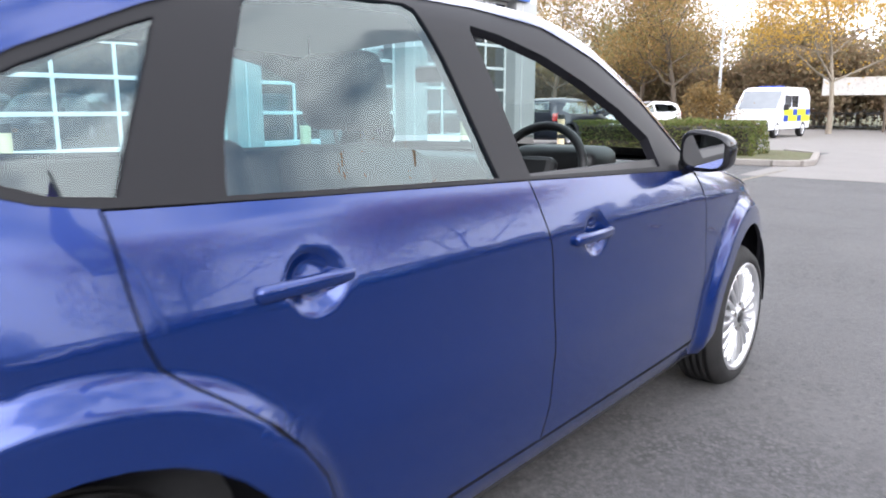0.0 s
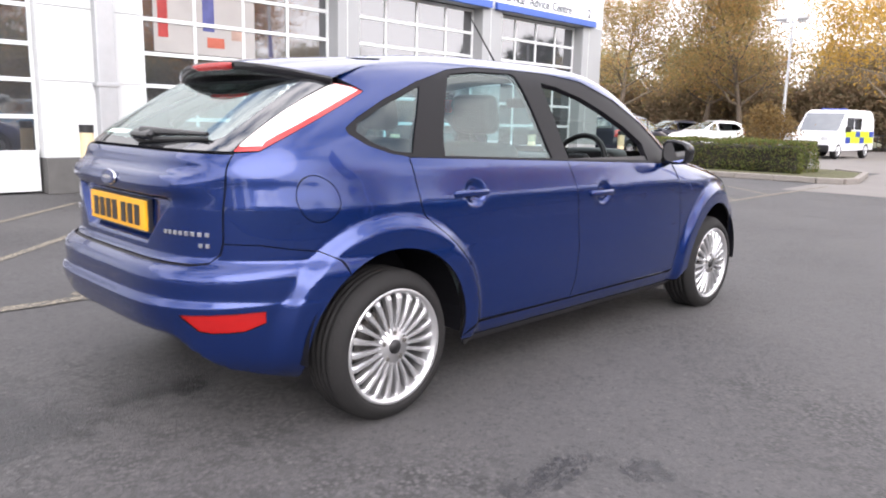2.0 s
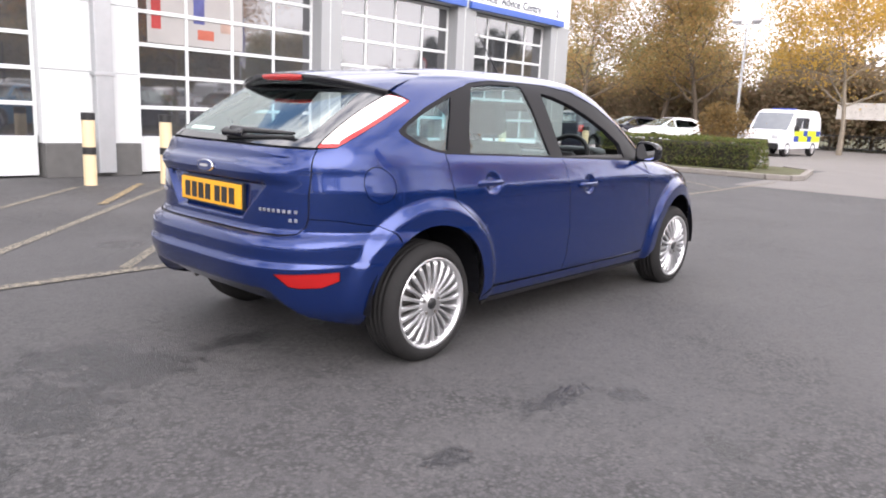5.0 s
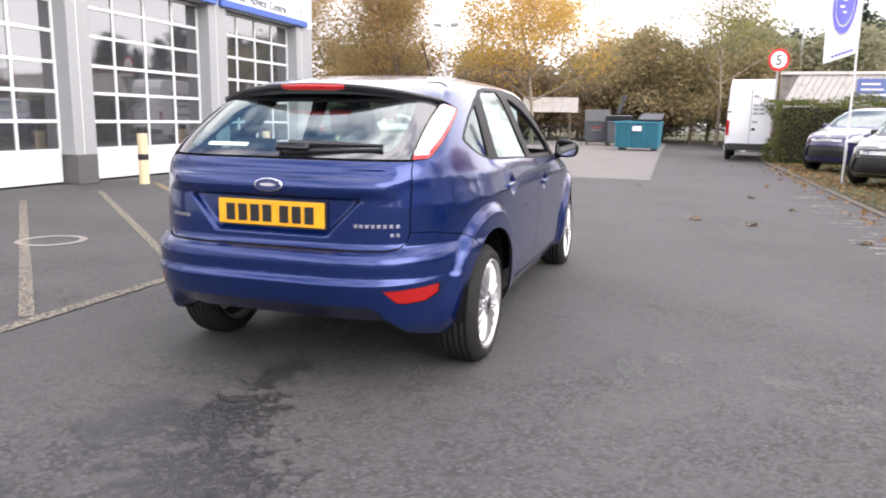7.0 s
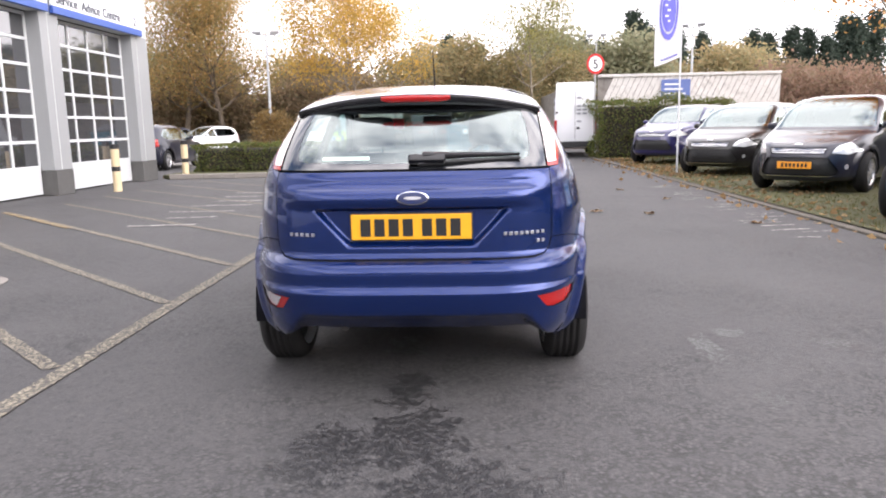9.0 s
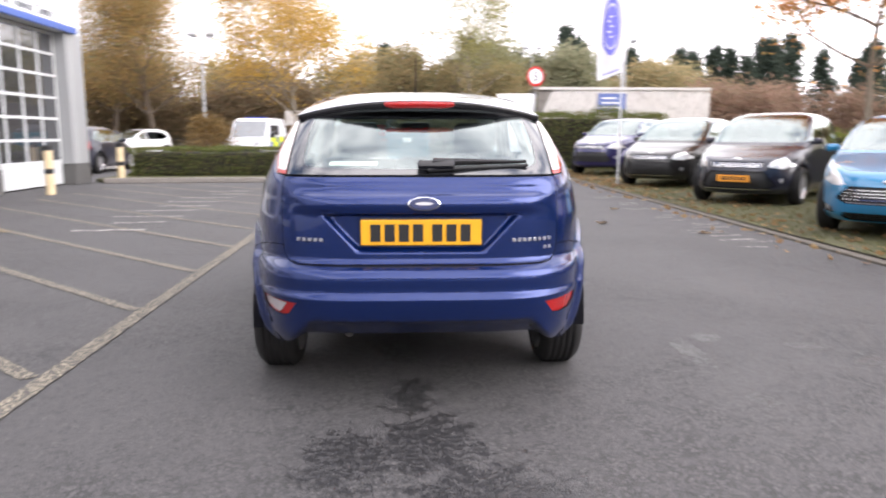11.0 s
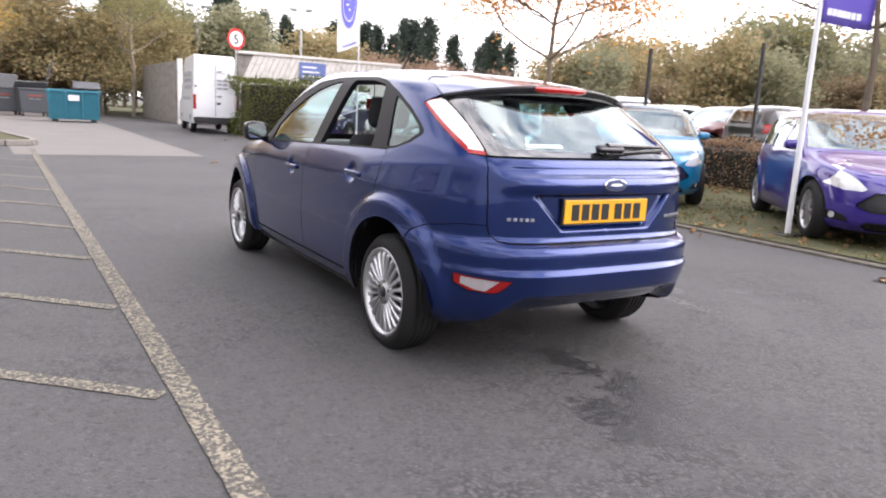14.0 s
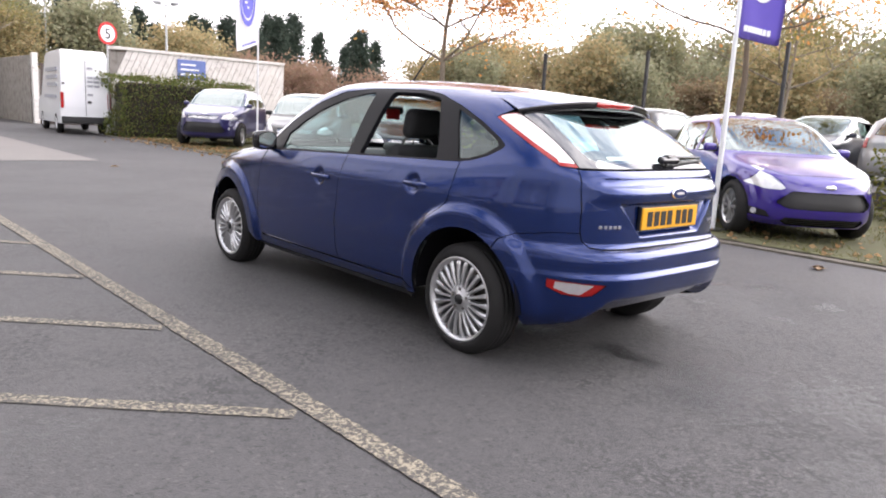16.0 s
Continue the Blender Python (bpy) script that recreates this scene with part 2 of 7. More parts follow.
YELLOW_LINE = mat("worn yellow line", (0.36, 0.26, 0.12), 0.85, var=0.25, scale=24, second=(0.066, 0.061, 0.055), second_at=0.49, second_width=0.10, fine=0.6, fine_scale=160, bump=0.5)
EDGE = mat("dirty edging stone", (0.115, 0.100, 0.082), 0.9, var=0.35, scale=5, second=(0.06, 0.055, 0.04), second_at=0.55, second_width=0.2, fine=0.3, bump=0.4)
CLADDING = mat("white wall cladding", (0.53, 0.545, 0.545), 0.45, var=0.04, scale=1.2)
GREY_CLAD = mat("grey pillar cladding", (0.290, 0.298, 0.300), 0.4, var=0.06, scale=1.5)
DOOR_FRAME = mat("white door frame", (0.58, 0.595, 0.595), 0.4, var=0.04, scale=3)
DARK_BRICK = mat("dark plinth", (0.09, 0.088, 0.085), 0.85, var=0.2, scale=8, fine=0.3, bump=0.3)
SIGN_WHITE = mat("sign white", (0.78, 0.80, 0.82), 0.35, var=0.03)
SIGN_BLUE = mat("sign blue", (0.035, 0.09, 0.36), 0.35, var=0.05)
BLACK = mat("black plastic", (0.012, 0.012, 0.013), 0.45, var=0.2, scale=20)
CREAM = mat("cream bollard paint", (0.62, 0.50, 0.31), 0.5, var=0.08, scale=6)
STEEL = mat("galvanised steel", (0.42, 0.43, 0.44), 0.45, metal=0.6, var=0.1, scale=8)
# opaque panes: dim inside and some sky reflection put into the base colour
DARK_GLASS = mat("glass with painted dim inside", (0.040, 0.041, 0.045), 0.03, var=0.6, scale=0.8, spec=1.0)
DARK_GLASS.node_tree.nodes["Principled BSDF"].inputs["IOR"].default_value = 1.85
BLUE_PAINT = mat("metallic blue paint", (0.0040, 0.0195, 0.112), 0.23, metal=0.58, var=0.06, scale=400, coat=0.80)
BLUE_PAINT.node_tree.nodes["Principled BSDF"].inputs["Coat IOR"].default_value = 1.42
TYRE = mat("tyre rubber", (0.013, 0.0125, 0.0125), 0.8, var=0.25, scale=12, fine=0.2, bump=0.2, spec=0.3)
ALLOY = mat("silver alloy", (0.53, 0.53, 0.54), 0.28, metal=0.75, var=0.05, scale=20)
BARK = mat("bark", (0.12, 0.095, 0.07), 0.9, var=0.35, scale=9, fine=0.4, bump=0.6)
HEDGE_LEAF = foliage("hedge leaves", [(0.050, 0.066, 0.018), (0.080, 0.105, 0.026), (0.120, 0.135, 0.036), (0.125, 0.095, 0.045)])
AUTUMN = foliage("autumn leaves", [(0.40, 0.24, 0.050), (0.46, 0.30, 0.065), (0.36, 0.23, 0.055), (0.27, 0.21, 0.060)])
OLIVE = foliage("olive autumn leaves", hazed([(0.22, 0.17, 0.06), (0.34, 0.23, 0.075), (0.26, 0.22, 0.075), (0.15, 0.145, 0.055)]))
GREEN = foliage("green leaves", hazed([(0.155, 0.170, 0.080), (0.215, 0.220, 0.105), (0.255, 0.235, 0.110), (0.180, 0.165, 0.085)]))
# pine greens are lightened, so distance haze sits in the colour
PINE = foliage("haze tinted pine needles", [(0.030, 0.044, 0.034), (0.040, 0.056, 0.042), (0.052, 0.066, 0.048)])
RUST = foliage("rust leaves", [(0.52, 0.22, 0.07), (0.56, 0.30, 0.10), (0.42, 0.19, 0.07), (0.46, 0.30, 0.09)])


# ---- mesh helpers ----
def mesh_ob(name, bm, material=None, parent=None, smooth=False):
    me = bpy.data.meshes.new(name)
    bm.to_mesh(me)
    bm.free()
    if smooth:
        me.polygons.foreach_set("use_smooth", [True] * len(me.polygons))
    if material:
        me.materials.append(material)
    ob = new(name, me)
    ob.parent = parent
    return ob


def part(name, bm, material, parent, label="", smooth=False):
    ob = mesh_ob(name, bm, material, parent, smooth)
    return tagged(ob, label)


def thing(name, m, label, category, group="", kind=""):
    ob = new(name)
    ob.empty_display_size = 0.2
    ob.matrix_basis = m
    return tagged(ob, label, category, group, kind)


def box(bm, x0, y0, z0, x1, y1, z1, m=None):
    g = bmesh.ops.create_cube(bm, size=1.0)["verts"]
    t = Matrix.Translation(((x0 + x1) / 2, (y0 + y1) / 2, (z0 + z1) / 2)) @ Matrix.Diagonal((abs(x1 - x0), abs(y1 - y0), abs(z1 - z0), 1))
    bmesh.ops.transform(bm, matrix=(m @ t) if m else t, verts=g)
    return g


def bbox(x0, y0, z0, x1, y1, z1, bevel=0.0, seg=2, m=None):
    bm = bmesh.new()
    box(bm, x0, y0, z0, x1, y1, z1)
    if bevel:
        bmesh.ops.bevel(bm, geom=bm.edges[:], offset=bevel, segments=seg, affect="EDGES", profile=0.5)
    if m:
        bmesh.ops.transform(bm, matrix=m, verts=bm.verts)
    return bm


def tube(bm, a, b, ra, rb=None, seg=10, caps=True):
    a, b = Vector(a), Vector(b)
    d = b - a
    m = Matrix.Translation((a + b) / 2) @ d.to_track_quat("Z", "Y").to_matrix().to_4x4()
    return bmesh.ops.create_cone(bm, cap_ends=caps, segments=seg, radius1=ra, radius2=ra if rb is None else rb, depth=d.length, matrix=m)["verts"]


def ring_lathe(profile, seg, axis="X"):
    """A turned solid round an axis from (radius, offset) pairs."""
    bm = bmesh.new()
    rows = []
    for r, o in profile:
        row = []
        for i in range(seg):
            a = 2 * math.pi * i / seg
            row.append(bm.verts.new((o, r * math.cos(a), r * math.sin(a)) if axis == "X" else (r * math.cos(a), r * math.sin(a), o)))
        rows.append(row)
    for p, q in zip(rows, rows[1:]):
        for i in range(seg):
            j = (i + 1) % seg
            bm.faces.new((p[i], p[j], q[j], q[i]))
    return bm


def sheet(poly, z, thick=0.0):
    """A flat sheet from a closed outline in plan."""
    bm = bmesh.new()
    f = bm.faces.new([bm.verts.new((x, y, z)) for x, y in poly])
    f.normal_update()
    if f.normal.z < 0:
        f.normal_flip()
    if thick:
        r = bmesh.ops.extrude_face_region(bm, geom=[f])
        vs = [v for v in r["geom"] if isinstance(v, bmesh.types.BMVert)]
        bmesh.ops.translate(bm, verts=vs, vec=(0, 0, thick))
        bmesh.ops.recalc_face_normals(bm, faces=bm.faces)
    return bm


# ---- ground ----
ground = mesh_ob("ground", sheet([(-900, -600), (900, -600), (900, 1200), (-900, 1200)], 0.0), ASPHALT)
tagged(ground, "dark grey worn asphalt yard with fine grit", "ground", kind="structure")
patch = mesh_ob("road", sheet([(-2.35, 12.6), (1.15, 12.65), (1.0, 27.5), (1.0, 46), (-26, 46), (-26, 20.5), (-2.6, 20.5)], 0.004), CONCRETE)
tagged(patch, "pale concrete slab paving beside the asphalt", "road", kind="structure")
lawn = mesh_ob("lawn", sheet([(4.62, -30), (60, -30), (60, 24), (5.2, 24), (4.5, 16)], 0.03), GRASS_SOIL)
tagged(lawn, "thin lawn with bare soil and fallen leaves", "lawn", kind="structure")


def line(points, width, material, label, z=0.005):
    (x0, y0), (x1, y1) = points
    rnd = random.Random(int(1000 * abs(x0 + y0 + x1)))
    d = Vector((x1 - x0, y1 - y0))
    k = max(2, int(d.length / 0.03))
    n = Vector((-d.y, d.x)).normalized() * width / 2
    jag = lambda: 1 + rnd.uniform(-0.14, 0.06)
    a = [(x0 + d.x * i / k + n.x * j_, y0 + d.y * i / k + n.y * j_) for i in range(k + 1) for j_ in [jag()]]
    c = [(x0 + d.x * i / k - n.x * j_, y0 + d.y * i / k - n.y * j_) for i in range(k + 1) for j_ in [jag()]]
    poly = a + c[::-1]
    ob = mesh_ob("painted_line", sheet(poly, z), material)
    return tagged(ob, label, "road marking", group="bay lines", kind="structure")


line([(-1.78, -6), (-2.02, 14.2)], 0.11, WHITE_LINE, "worn pale line painted along the parking bays", 0.007)
for i in range(-2, 9):
    y0 = -0.25 + 1.42 * i
    line([(-1.94, y0), (-6.9, y0 + 4.5)], 0.09, WHITE_LINE, "worn diagonal parking line on asphalt")

# ---- service building ----
FX = -8.05


def wall_box(name, x0, y0, z0, x1, y1, z1, material, label):
    return tagged(mesh_ob(name, bbox(x0, y0, z0, x1, y1, z1, 0.006, 1), material), label, "wall", kind="structure")


DOORS = [(-2.0, 1.47), (2.93, 6.40), (6.90, 10.27), (10.92, 14.05)]
PILLARS = [(1.47, 2.93), (6.40, 6.90), (10.27, 10.92), (14.05, 14.9), (-3.3, -2.0)]
for i, (a, b) in enumerate(PILLARS):
    wide = i == 0
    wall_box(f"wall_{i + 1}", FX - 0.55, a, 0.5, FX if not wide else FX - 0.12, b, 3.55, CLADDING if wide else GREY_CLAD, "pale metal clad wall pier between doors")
    wall_box(f"plinth_{i + 1}", FX - 0.5, a + 0.02, 0, FX + (0.02 if not wide else -0.1), b - 0.02, 0.5, DARK_BRICK, "dark brick plinth under the wall")
wall_box("wall_upper", FX - 0.6, -14, 3.55, FX - 0.004, 14.9, 6.2, CLADDING, "white metal clad upper wall")
wall_box("wall_side", FX - 14, 14.6, 0, FX - 0.6, 14.9, 6.2, CLADDING, "white metal clad end wall")
wall_box("wall_south", FX - 0.55, -14, 0, FX, -3.3, 3.55, CLADDING, "white metal clad wall")
for a, b in DOORS:
    d = thing("roller_door", pose(FX - 0.3, a, 0), "white framed glazed sectional workshop door, closed", "door", "workshop doors")
    w = b - a
    part("bottom_panel", bbox(-0.03, 0.02, 0.03, 0.03, w - 0.02, 0.57, 0.01), DOOR_FRAME, d)
    levels = [0.57, 1.06, 1.555, 2.035, 2.54, 3.03, 3.5]
    for z in levels:
        part("rail", bbox(-0.035, 0.02, z - 0.03, 0.035, w - 0.02, z + 0.03, 0.006), DOOR_FRAME, d)
    for k in range(5):
        y = 0.03 + (w - 0.06) * k / 4
        part("mullion", bbox(-0.033, y - 0.025, 0.6, 0.033, y + 0.025, 3.5, 0.006), DOOR_FRAME, d)
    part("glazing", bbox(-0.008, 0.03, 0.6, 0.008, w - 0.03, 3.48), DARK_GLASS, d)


poster = thing("poster", pose(FX - 0.288, 0, 0), "large pale poster with red and blue shapes behind the door glass", "poster")
part("sheet", bbox(0, 3.15, 2.08, 0.004, 4.88, 3.20), mat("pale poster paper", (0.33, 0.32, 0.31), 0.12, var=0.15, scale=2.5), poster)
for k, (py, pz, pw, ph, col) in enumerate(((3.22, 2.30, 0.16, 0.80, (0.30, 0.05, 0.05)), (3.95, 2.45, 0.20, 0.55, (0.08, 0.09, 0.22)), (4.02, 2.20, 0.30, 0.16, (0.34, 0.10, 0.07)), (4.45, 2.35, 0.22, 0.22, (0.34, 0.24, 0.20)))):
    part("shape", bbox(0.003, py, pz, 0.006, py + pw, pz + ph), mat(f"poster ink {k}", col, 0.12, var=0.5, scale=5), poster)


def bollard(x, y):
    b = thing("bollard", pose(x, y, 0), "cream steel bollard with black bands on the asphalt", "bollard", "bollards")
    r = 0.085
    for z0, z1, m, nm in ((0, 0.42, CREAM, "post"), (0.42, 0.52, BLACK, "band"), (0.52, 0.88, CREAM, "upper_post"), (0.88, 0.98, BLACK, "cap")):
        bm = bmesh.new()
        tube(bm, (0, 0, z0), (0, 0, z1), r + (0.003 if m is BLACK else 0), seg=24)
        part(nm, bm, m, b, smooth=False)
    return b


for x, y in ((-7.08, 1.66), (-6.85, 2.64), (-7.21, 7.05), (-7.22, 11.08), (-7.3, 14.92)):
    bollard(x, y)

# ---- building details ----
def text_mesh(name, words, size, m, material, parent=None, depth=0.004, align="LEFT", bold=0.0):
    cu = bpy.data.curves.new(name, "FONT")
    cu.body, cu.size, cu.extrude, cu.align_x, cu.offset = words, size, depth, align, bold
    tmp = bpy.data.objects.new(name, cu)
    scene.collection.objects.link(tmp)
    me = bpy.data.meshes.new_from_object(tmp.evaluated_get(bpy.context.evaluated_depsgraph_get()))
    bpy.data.objects.remove(tmp)
    me.materials.clear()
    me.materials.append(material)
    ob = new(name, me)
    ob.parent = parent
    ob.matrix_basis = m
    return ob


FACE_EAST = Matrix(((0, 0, 1, 0), (1, 0, 0, 0), (0, 1, 0, 0), (0, 0, 0, 1)))
SIGN_TEXT = mat("dark sign lettering", (0.03, 0.035, 0.05), 0.4, var=0.05)
for a, b, number, head in ((2.7, 6.45, "", ""), (6.7, 10.45, "1", "CAR"), (10.62, 14.46, "2", "VAN")):
    sg = thing("fascia_sign", pose(FX + 0.03, a, 3.55), "white fascia sign with a blue lower edge above the workshop door", "sign", "fascia signs")
    part("panel", bbox(0.0, 0.0, 0.15, 0.06, b - a, 1.25, 0.01), SIGN_WHITE, sg)
    part("blue_edge", bbox(-0.004, -0.004, 0.0, 0.075, b - a + 0.004, 0.15, 0.008), SIGN_BLUE, sg)
    if number:
        for word, o in (("Service", 0.14), ("Advice", 1.10), ("Centre", 1.97)):
            text_mesh("word", word, 0.275, pose(0.063, o, 0.21) @ FACE_EAST, SIGN_TEXT, sg, 0.006, bold=0.004)
        text_mesh("numeral", number, 0.275, pose(0.063, b - a - 0.40, 0.21) @ FACE_EAST, SIGN_TEXT, sg, 0.006, bold=0.004)
        if head == "VAN":
            text_mesh("heading", head, 0.40, pose(0.063, 0.14, 0.50) @ FACE_EAST, SIGN_TEXT, sg, bold=0.008)
for a, b in DOORS:
    wall_box("trim_header", FX - 0.34, a + 0.002, 3.53, FX - 0.24, b - 0.002, 3.56, BLACK, "dark door head trim")
# wall cladding joints, downpipe
for i, z in enumerate((1.55, 2.55)):
    wall_box(f"trim_joint_{i}", FX - 0.122, 1.47, z, FX - 0.117, 2.9, z + 0.012, GREY_CLAD, "panel joint in the cladding")
pipe = thing("downpipe", pose(FX - 0.04, 2.32, 0), "grey square steel downpipe on the white wall", "pipe")
part("pipe", bbox(-0.075, -0.13, 0.06, 0.075, 0.13, 4.2, 0.012), STEEL, pipe)
part("bracket", bbox(-0.085, -0.16, 1.50, 0.085, 0.16, 1.56, 0.006), STEEL, pipe)
part("bracket", bbox(-0.085, -0.16, 3.0, 0.085, 0.16, 3.06, 0.006), STEEL, pipe)
for i, (y, w) in enumerate(((6.60, 0.02), (10.52, 0.02), (14.3, 0.02))):
    wall_box(f"trim_pier_{i}", FX - 0.002, y, 0.5, FX + 0.004, y + w, 3.55, CLADDING, "vertical joint in the pier cladding")
wall_box("wall_back", FX - 14, -14, 0, FX - 13.8, 14.6, 6.2, CLADDING, "workshop back wall")
tagged(mesh_ob("ceiling", bbox(FX - 14, -14, 6.2, FX, 14.9, 6.4), CLADDING), "flat roof over the workshop", "roof", kind="structure")

# ---- ground details ----
tagged(mesh_ob("pavement", bbox(4.36, -30, -0.05, 4.50, 22.6, 0.025, 0.01), EDGE), "low worn kerb edge along the lawn", "kerb", kind="structure")
bed = [(-7.95, 14.98), (-7.6, 14.6), (-2.5, 15.0), (-2.02, 15.2), (-1.92, 15.75), (-2.5, 18.6), (-3.4, 19.4), (-7.4, 19.2), (-7.9, 16.4)]
tagged(mesh_ob("planting_bed", sheet(bed, 0.0, 0.09), GRASS_SOIL), "raised soil bed under the hedge", "flower bed", kind="structure")
kerb = thing("bed_kerb", pose(0, 0, 0), "pale concrete kerb stones round the hedge bed", "kerb", kind="structure")
for (x0, y0), (x1, y1) in zip(bed[1:6], bed[2:7]):
    d = Vector((x1 - x0, y1 - y0))
    k = max(1, round(d.length / 0.9))
    ang = math.degrees(math.atan2(d.y, d.x))
    for i in range(k):
        c = Vector((x0, y0)) + d * (i + 0.5) / k
        part("kerb_stone", bbox(-d.length / k / 2 + 0.004, -0.07, 0, d.length / k / 2 - 0.004, 0.07, 0.125, 0.015, m=pose(c.x, c.y, 0, 0, 0, ang)), KERB, kerb)
PALE = mat("worn white paint", (0.42, 0.40, 0.37), 0.8, var=0.2, scale=6, second=(0.08, 0.075, 0.075), second_at=0.5, second_width=0.1, fine=0.3)
random.seed(4)
for i in range(26):
    y = 3.9 + i * 0.26 + random.uniform(-0.08, 0.08)
    x = 3.95 + random.uniform(-0.30, 0.25)
    line([(x - random.uniform(0.12, 0.3), y - 0.05), (x + random.uniform(0.12, 0.3), y + random.uniform(-0.05, 0.05))], random.uniform(0.025, 0.06), PALE, "scrap of worn white paint on asphalt", 0.005)
for i in range(9):
    y = 5.4 + i * 0.8
    line([(-4.0 - 0.42 * random.random(), y), (-3.4, y + 0.12 * random.random())], 0.10, PALE, "scrap of worn white paint on asphalt", 0.0065)
line([(-5.15, 0.98), (-6.95, 2.30)], 0.1, YELLOW_LINE, "worn yellow line beside the bollard", 0.008)
line([(-5.0, 5.3), (-7.15, 7.25)], 0.1, YELLOW_LINE, "worn yellow line beside the bollard", 0.008)
line([(-5.3, 1.9), (-6.75, 3.2)], 0.1, YELLOW_LINE, "worn yellow line beside the bollard", 0.008)
mh = ring_lathe([(0.24, 0.004), (0.24, 0.009), (0.31, 0.009), (0.31, 0.004)], 40, "Z")
bmesh.ops.translate(mh, verts=mh.verts, vec=(-3.92, 1.85, 0))
tagged(mesh_ob("manhole_cover", mh, KERB), "round worn manhole rim flush in asphalt", "manhole")

# ---- hedges ----
def leaf_mesh(name, centres, size, material, parent=None, rng=None, flat=0.0, aspect=0.55):
    """Many small leaves, each a bent quad of its own."""
    rng = rng or np.random.default_rng(1)
    n = len(centres)
    d = rng.normal(size=(n, 3))
    d[:, 2] *= (1 - flat)
    d /= np.linalg.norm(d, axis=1)[:, None]
    u = np.cross(d, rng.normal(size=(n, 3)))
    u /= np.linalg.norm(u, axis=1)[:, None]
    w = np.cross(d, u)
    s = size * rng.uniform(0.6, 1.3, n)[:, None]
    p = np.stack([centres - d * s * 0.5, centres + u * s * aspect * 0.5 + w * s * 0.12, centres + d * s * 0.5, centres - u * s * aspect * 0.5 + w * s * 0.12], 1).reshape(-1, 3)
    me = bpy.data.meshes.new(name)
    me.vertices.add(4 * n)
    me.vertices.foreach_set("co", p.astype(np.float32).ravel())
    me.loops.add(4 * n)
    me.loops.foreach_set("vertex_index", np.arange(4 * n, dtype=np.int32))
    me.polygons.add(n)
    me.polygons.foreach_set("loop_start", np.arange(0, 4 * n, 4, dtype=np.int32))
    me.update(calc_edges=True)
    me.materials.append(material)
    ob = new(name, me)
    ob.parent = parent
    return ob


def hedge(x0, y0, x1, y1, depth, height, count, size, material, label, seed, z0=0.06, rag=0.10):
    """A clipped hedge along a line: a dark solid core under a skin of leaves."""
    rng = np.random.default_rng(seed)
    h = thing("hedge", pose((x0 + x1) / 2, (y0 + y1) / 2, z0, 0, 0, math.degrees(math.atan2(y1 - y0, x1 - x0))), label, "hedge")
    L = math.hypot(x1 - x0, y1 - y0)
    part("core", bbox(-L / 2 + 0.12, -depth / 2 + 0.12, 0, L / 2 - 0.12, depth / 2 - 0.12, height - 0.12, 0.1), HEDGE_CORE, h, "dark solid hedge core")
    a = np.array((L * height * 2, depth * height * 2, L * depth))
    face = rng.choice(3, count, p=a / a.sum())
    r = rng.uniform(-0.5, 0.5, (count, 3))
    sg = np.where(rng.random(count) < 0.5, -0.5, 0.5)
    for f, ax in ((0, 1), (1, 0), (2, 2)):
        r[face == f, ax] = sg[face == f] if ax != 2 else 0.5
    p = r * (L, depth, height) + (0, 0, height / 2)
    wob = np.array([noise.noise(Vector(q * 1.3 + (seed, 0, 0))) for q in p])
    p += (p - (0, 0, height / 2)) / np.maximum(np.linalg.norm(p - (0, 0, height / 2), axis=1), 0.1)[:, None] * (wob * rag * 1.6 - 0.02 + rng.normal(0, rag * 0.35, count))[:, None]
    p[:, 2] = np.maximum(p[:, 2], 0.02)
    tagged(leaf_mesh("leaves", p, size, material, h, rng), kind="stuff")
    return h


HEDGE_CORE = mat("dark hedge filling", (0.028, 0.024, 0.016), 0.95, var=0.4, scale=14, bump=0.6)
BROWN_LEAF = foliage("brown hedge leaves", [(0.18, 0.11, 0.075), (0.26, 0.16, 0.095), (0.16, 0.115, 0.08), (0.13, 0.11, 0.065)])
hedge(-7.6, 16.75, -3.45, 17.25, 1.7, 0.74, 13500, 0.062, HEDGE_LEAF, "clipped dark green hedge in a kerbed bed", 3, 0.09, 0.13)
hedge(4.6, 22.3, 9.0, 22.3, 1.5, 1.86, 14000, 0.085, HEDGE_LEAF, "tall dark green hedge before the boarded wall", 5, 0.03, 0.24)
hedge(10.2, 2.6, 9.6, 9.0, 0.9, 0.86, 8000, 0.07, BROWN_LEAF, "brown leafless hedge behind the parked cars", 7, 0.03, 0.16)
hedge(9.2, 0.9, 16.5, -3.5, 1.0, 1.05, 10000, 0.085, foliage("yellow green hedge leaves", [(0.06, 0.075, 0.02), (0.10, 0.11, 0.03), (0.15, 0.14, 0.035), (0.09, 0.08, 0.03)]), "yellow green hedge at the lawn's edge", 9, 0.03, 0.15)
hedge(8.6, 12.3, 12.5, 10.0, 1.0, 1.25, 6000, 0.085, foliage("bright green shrub leaves", [(0.08, 0.11, 0.02), (0.12, 0.15, 0.03), (0.17, 0.17, 0.035), (0.06, 0.08, 0.02)]), "bright green shrub behind the parked cars", 11, 0.03, 0.3)

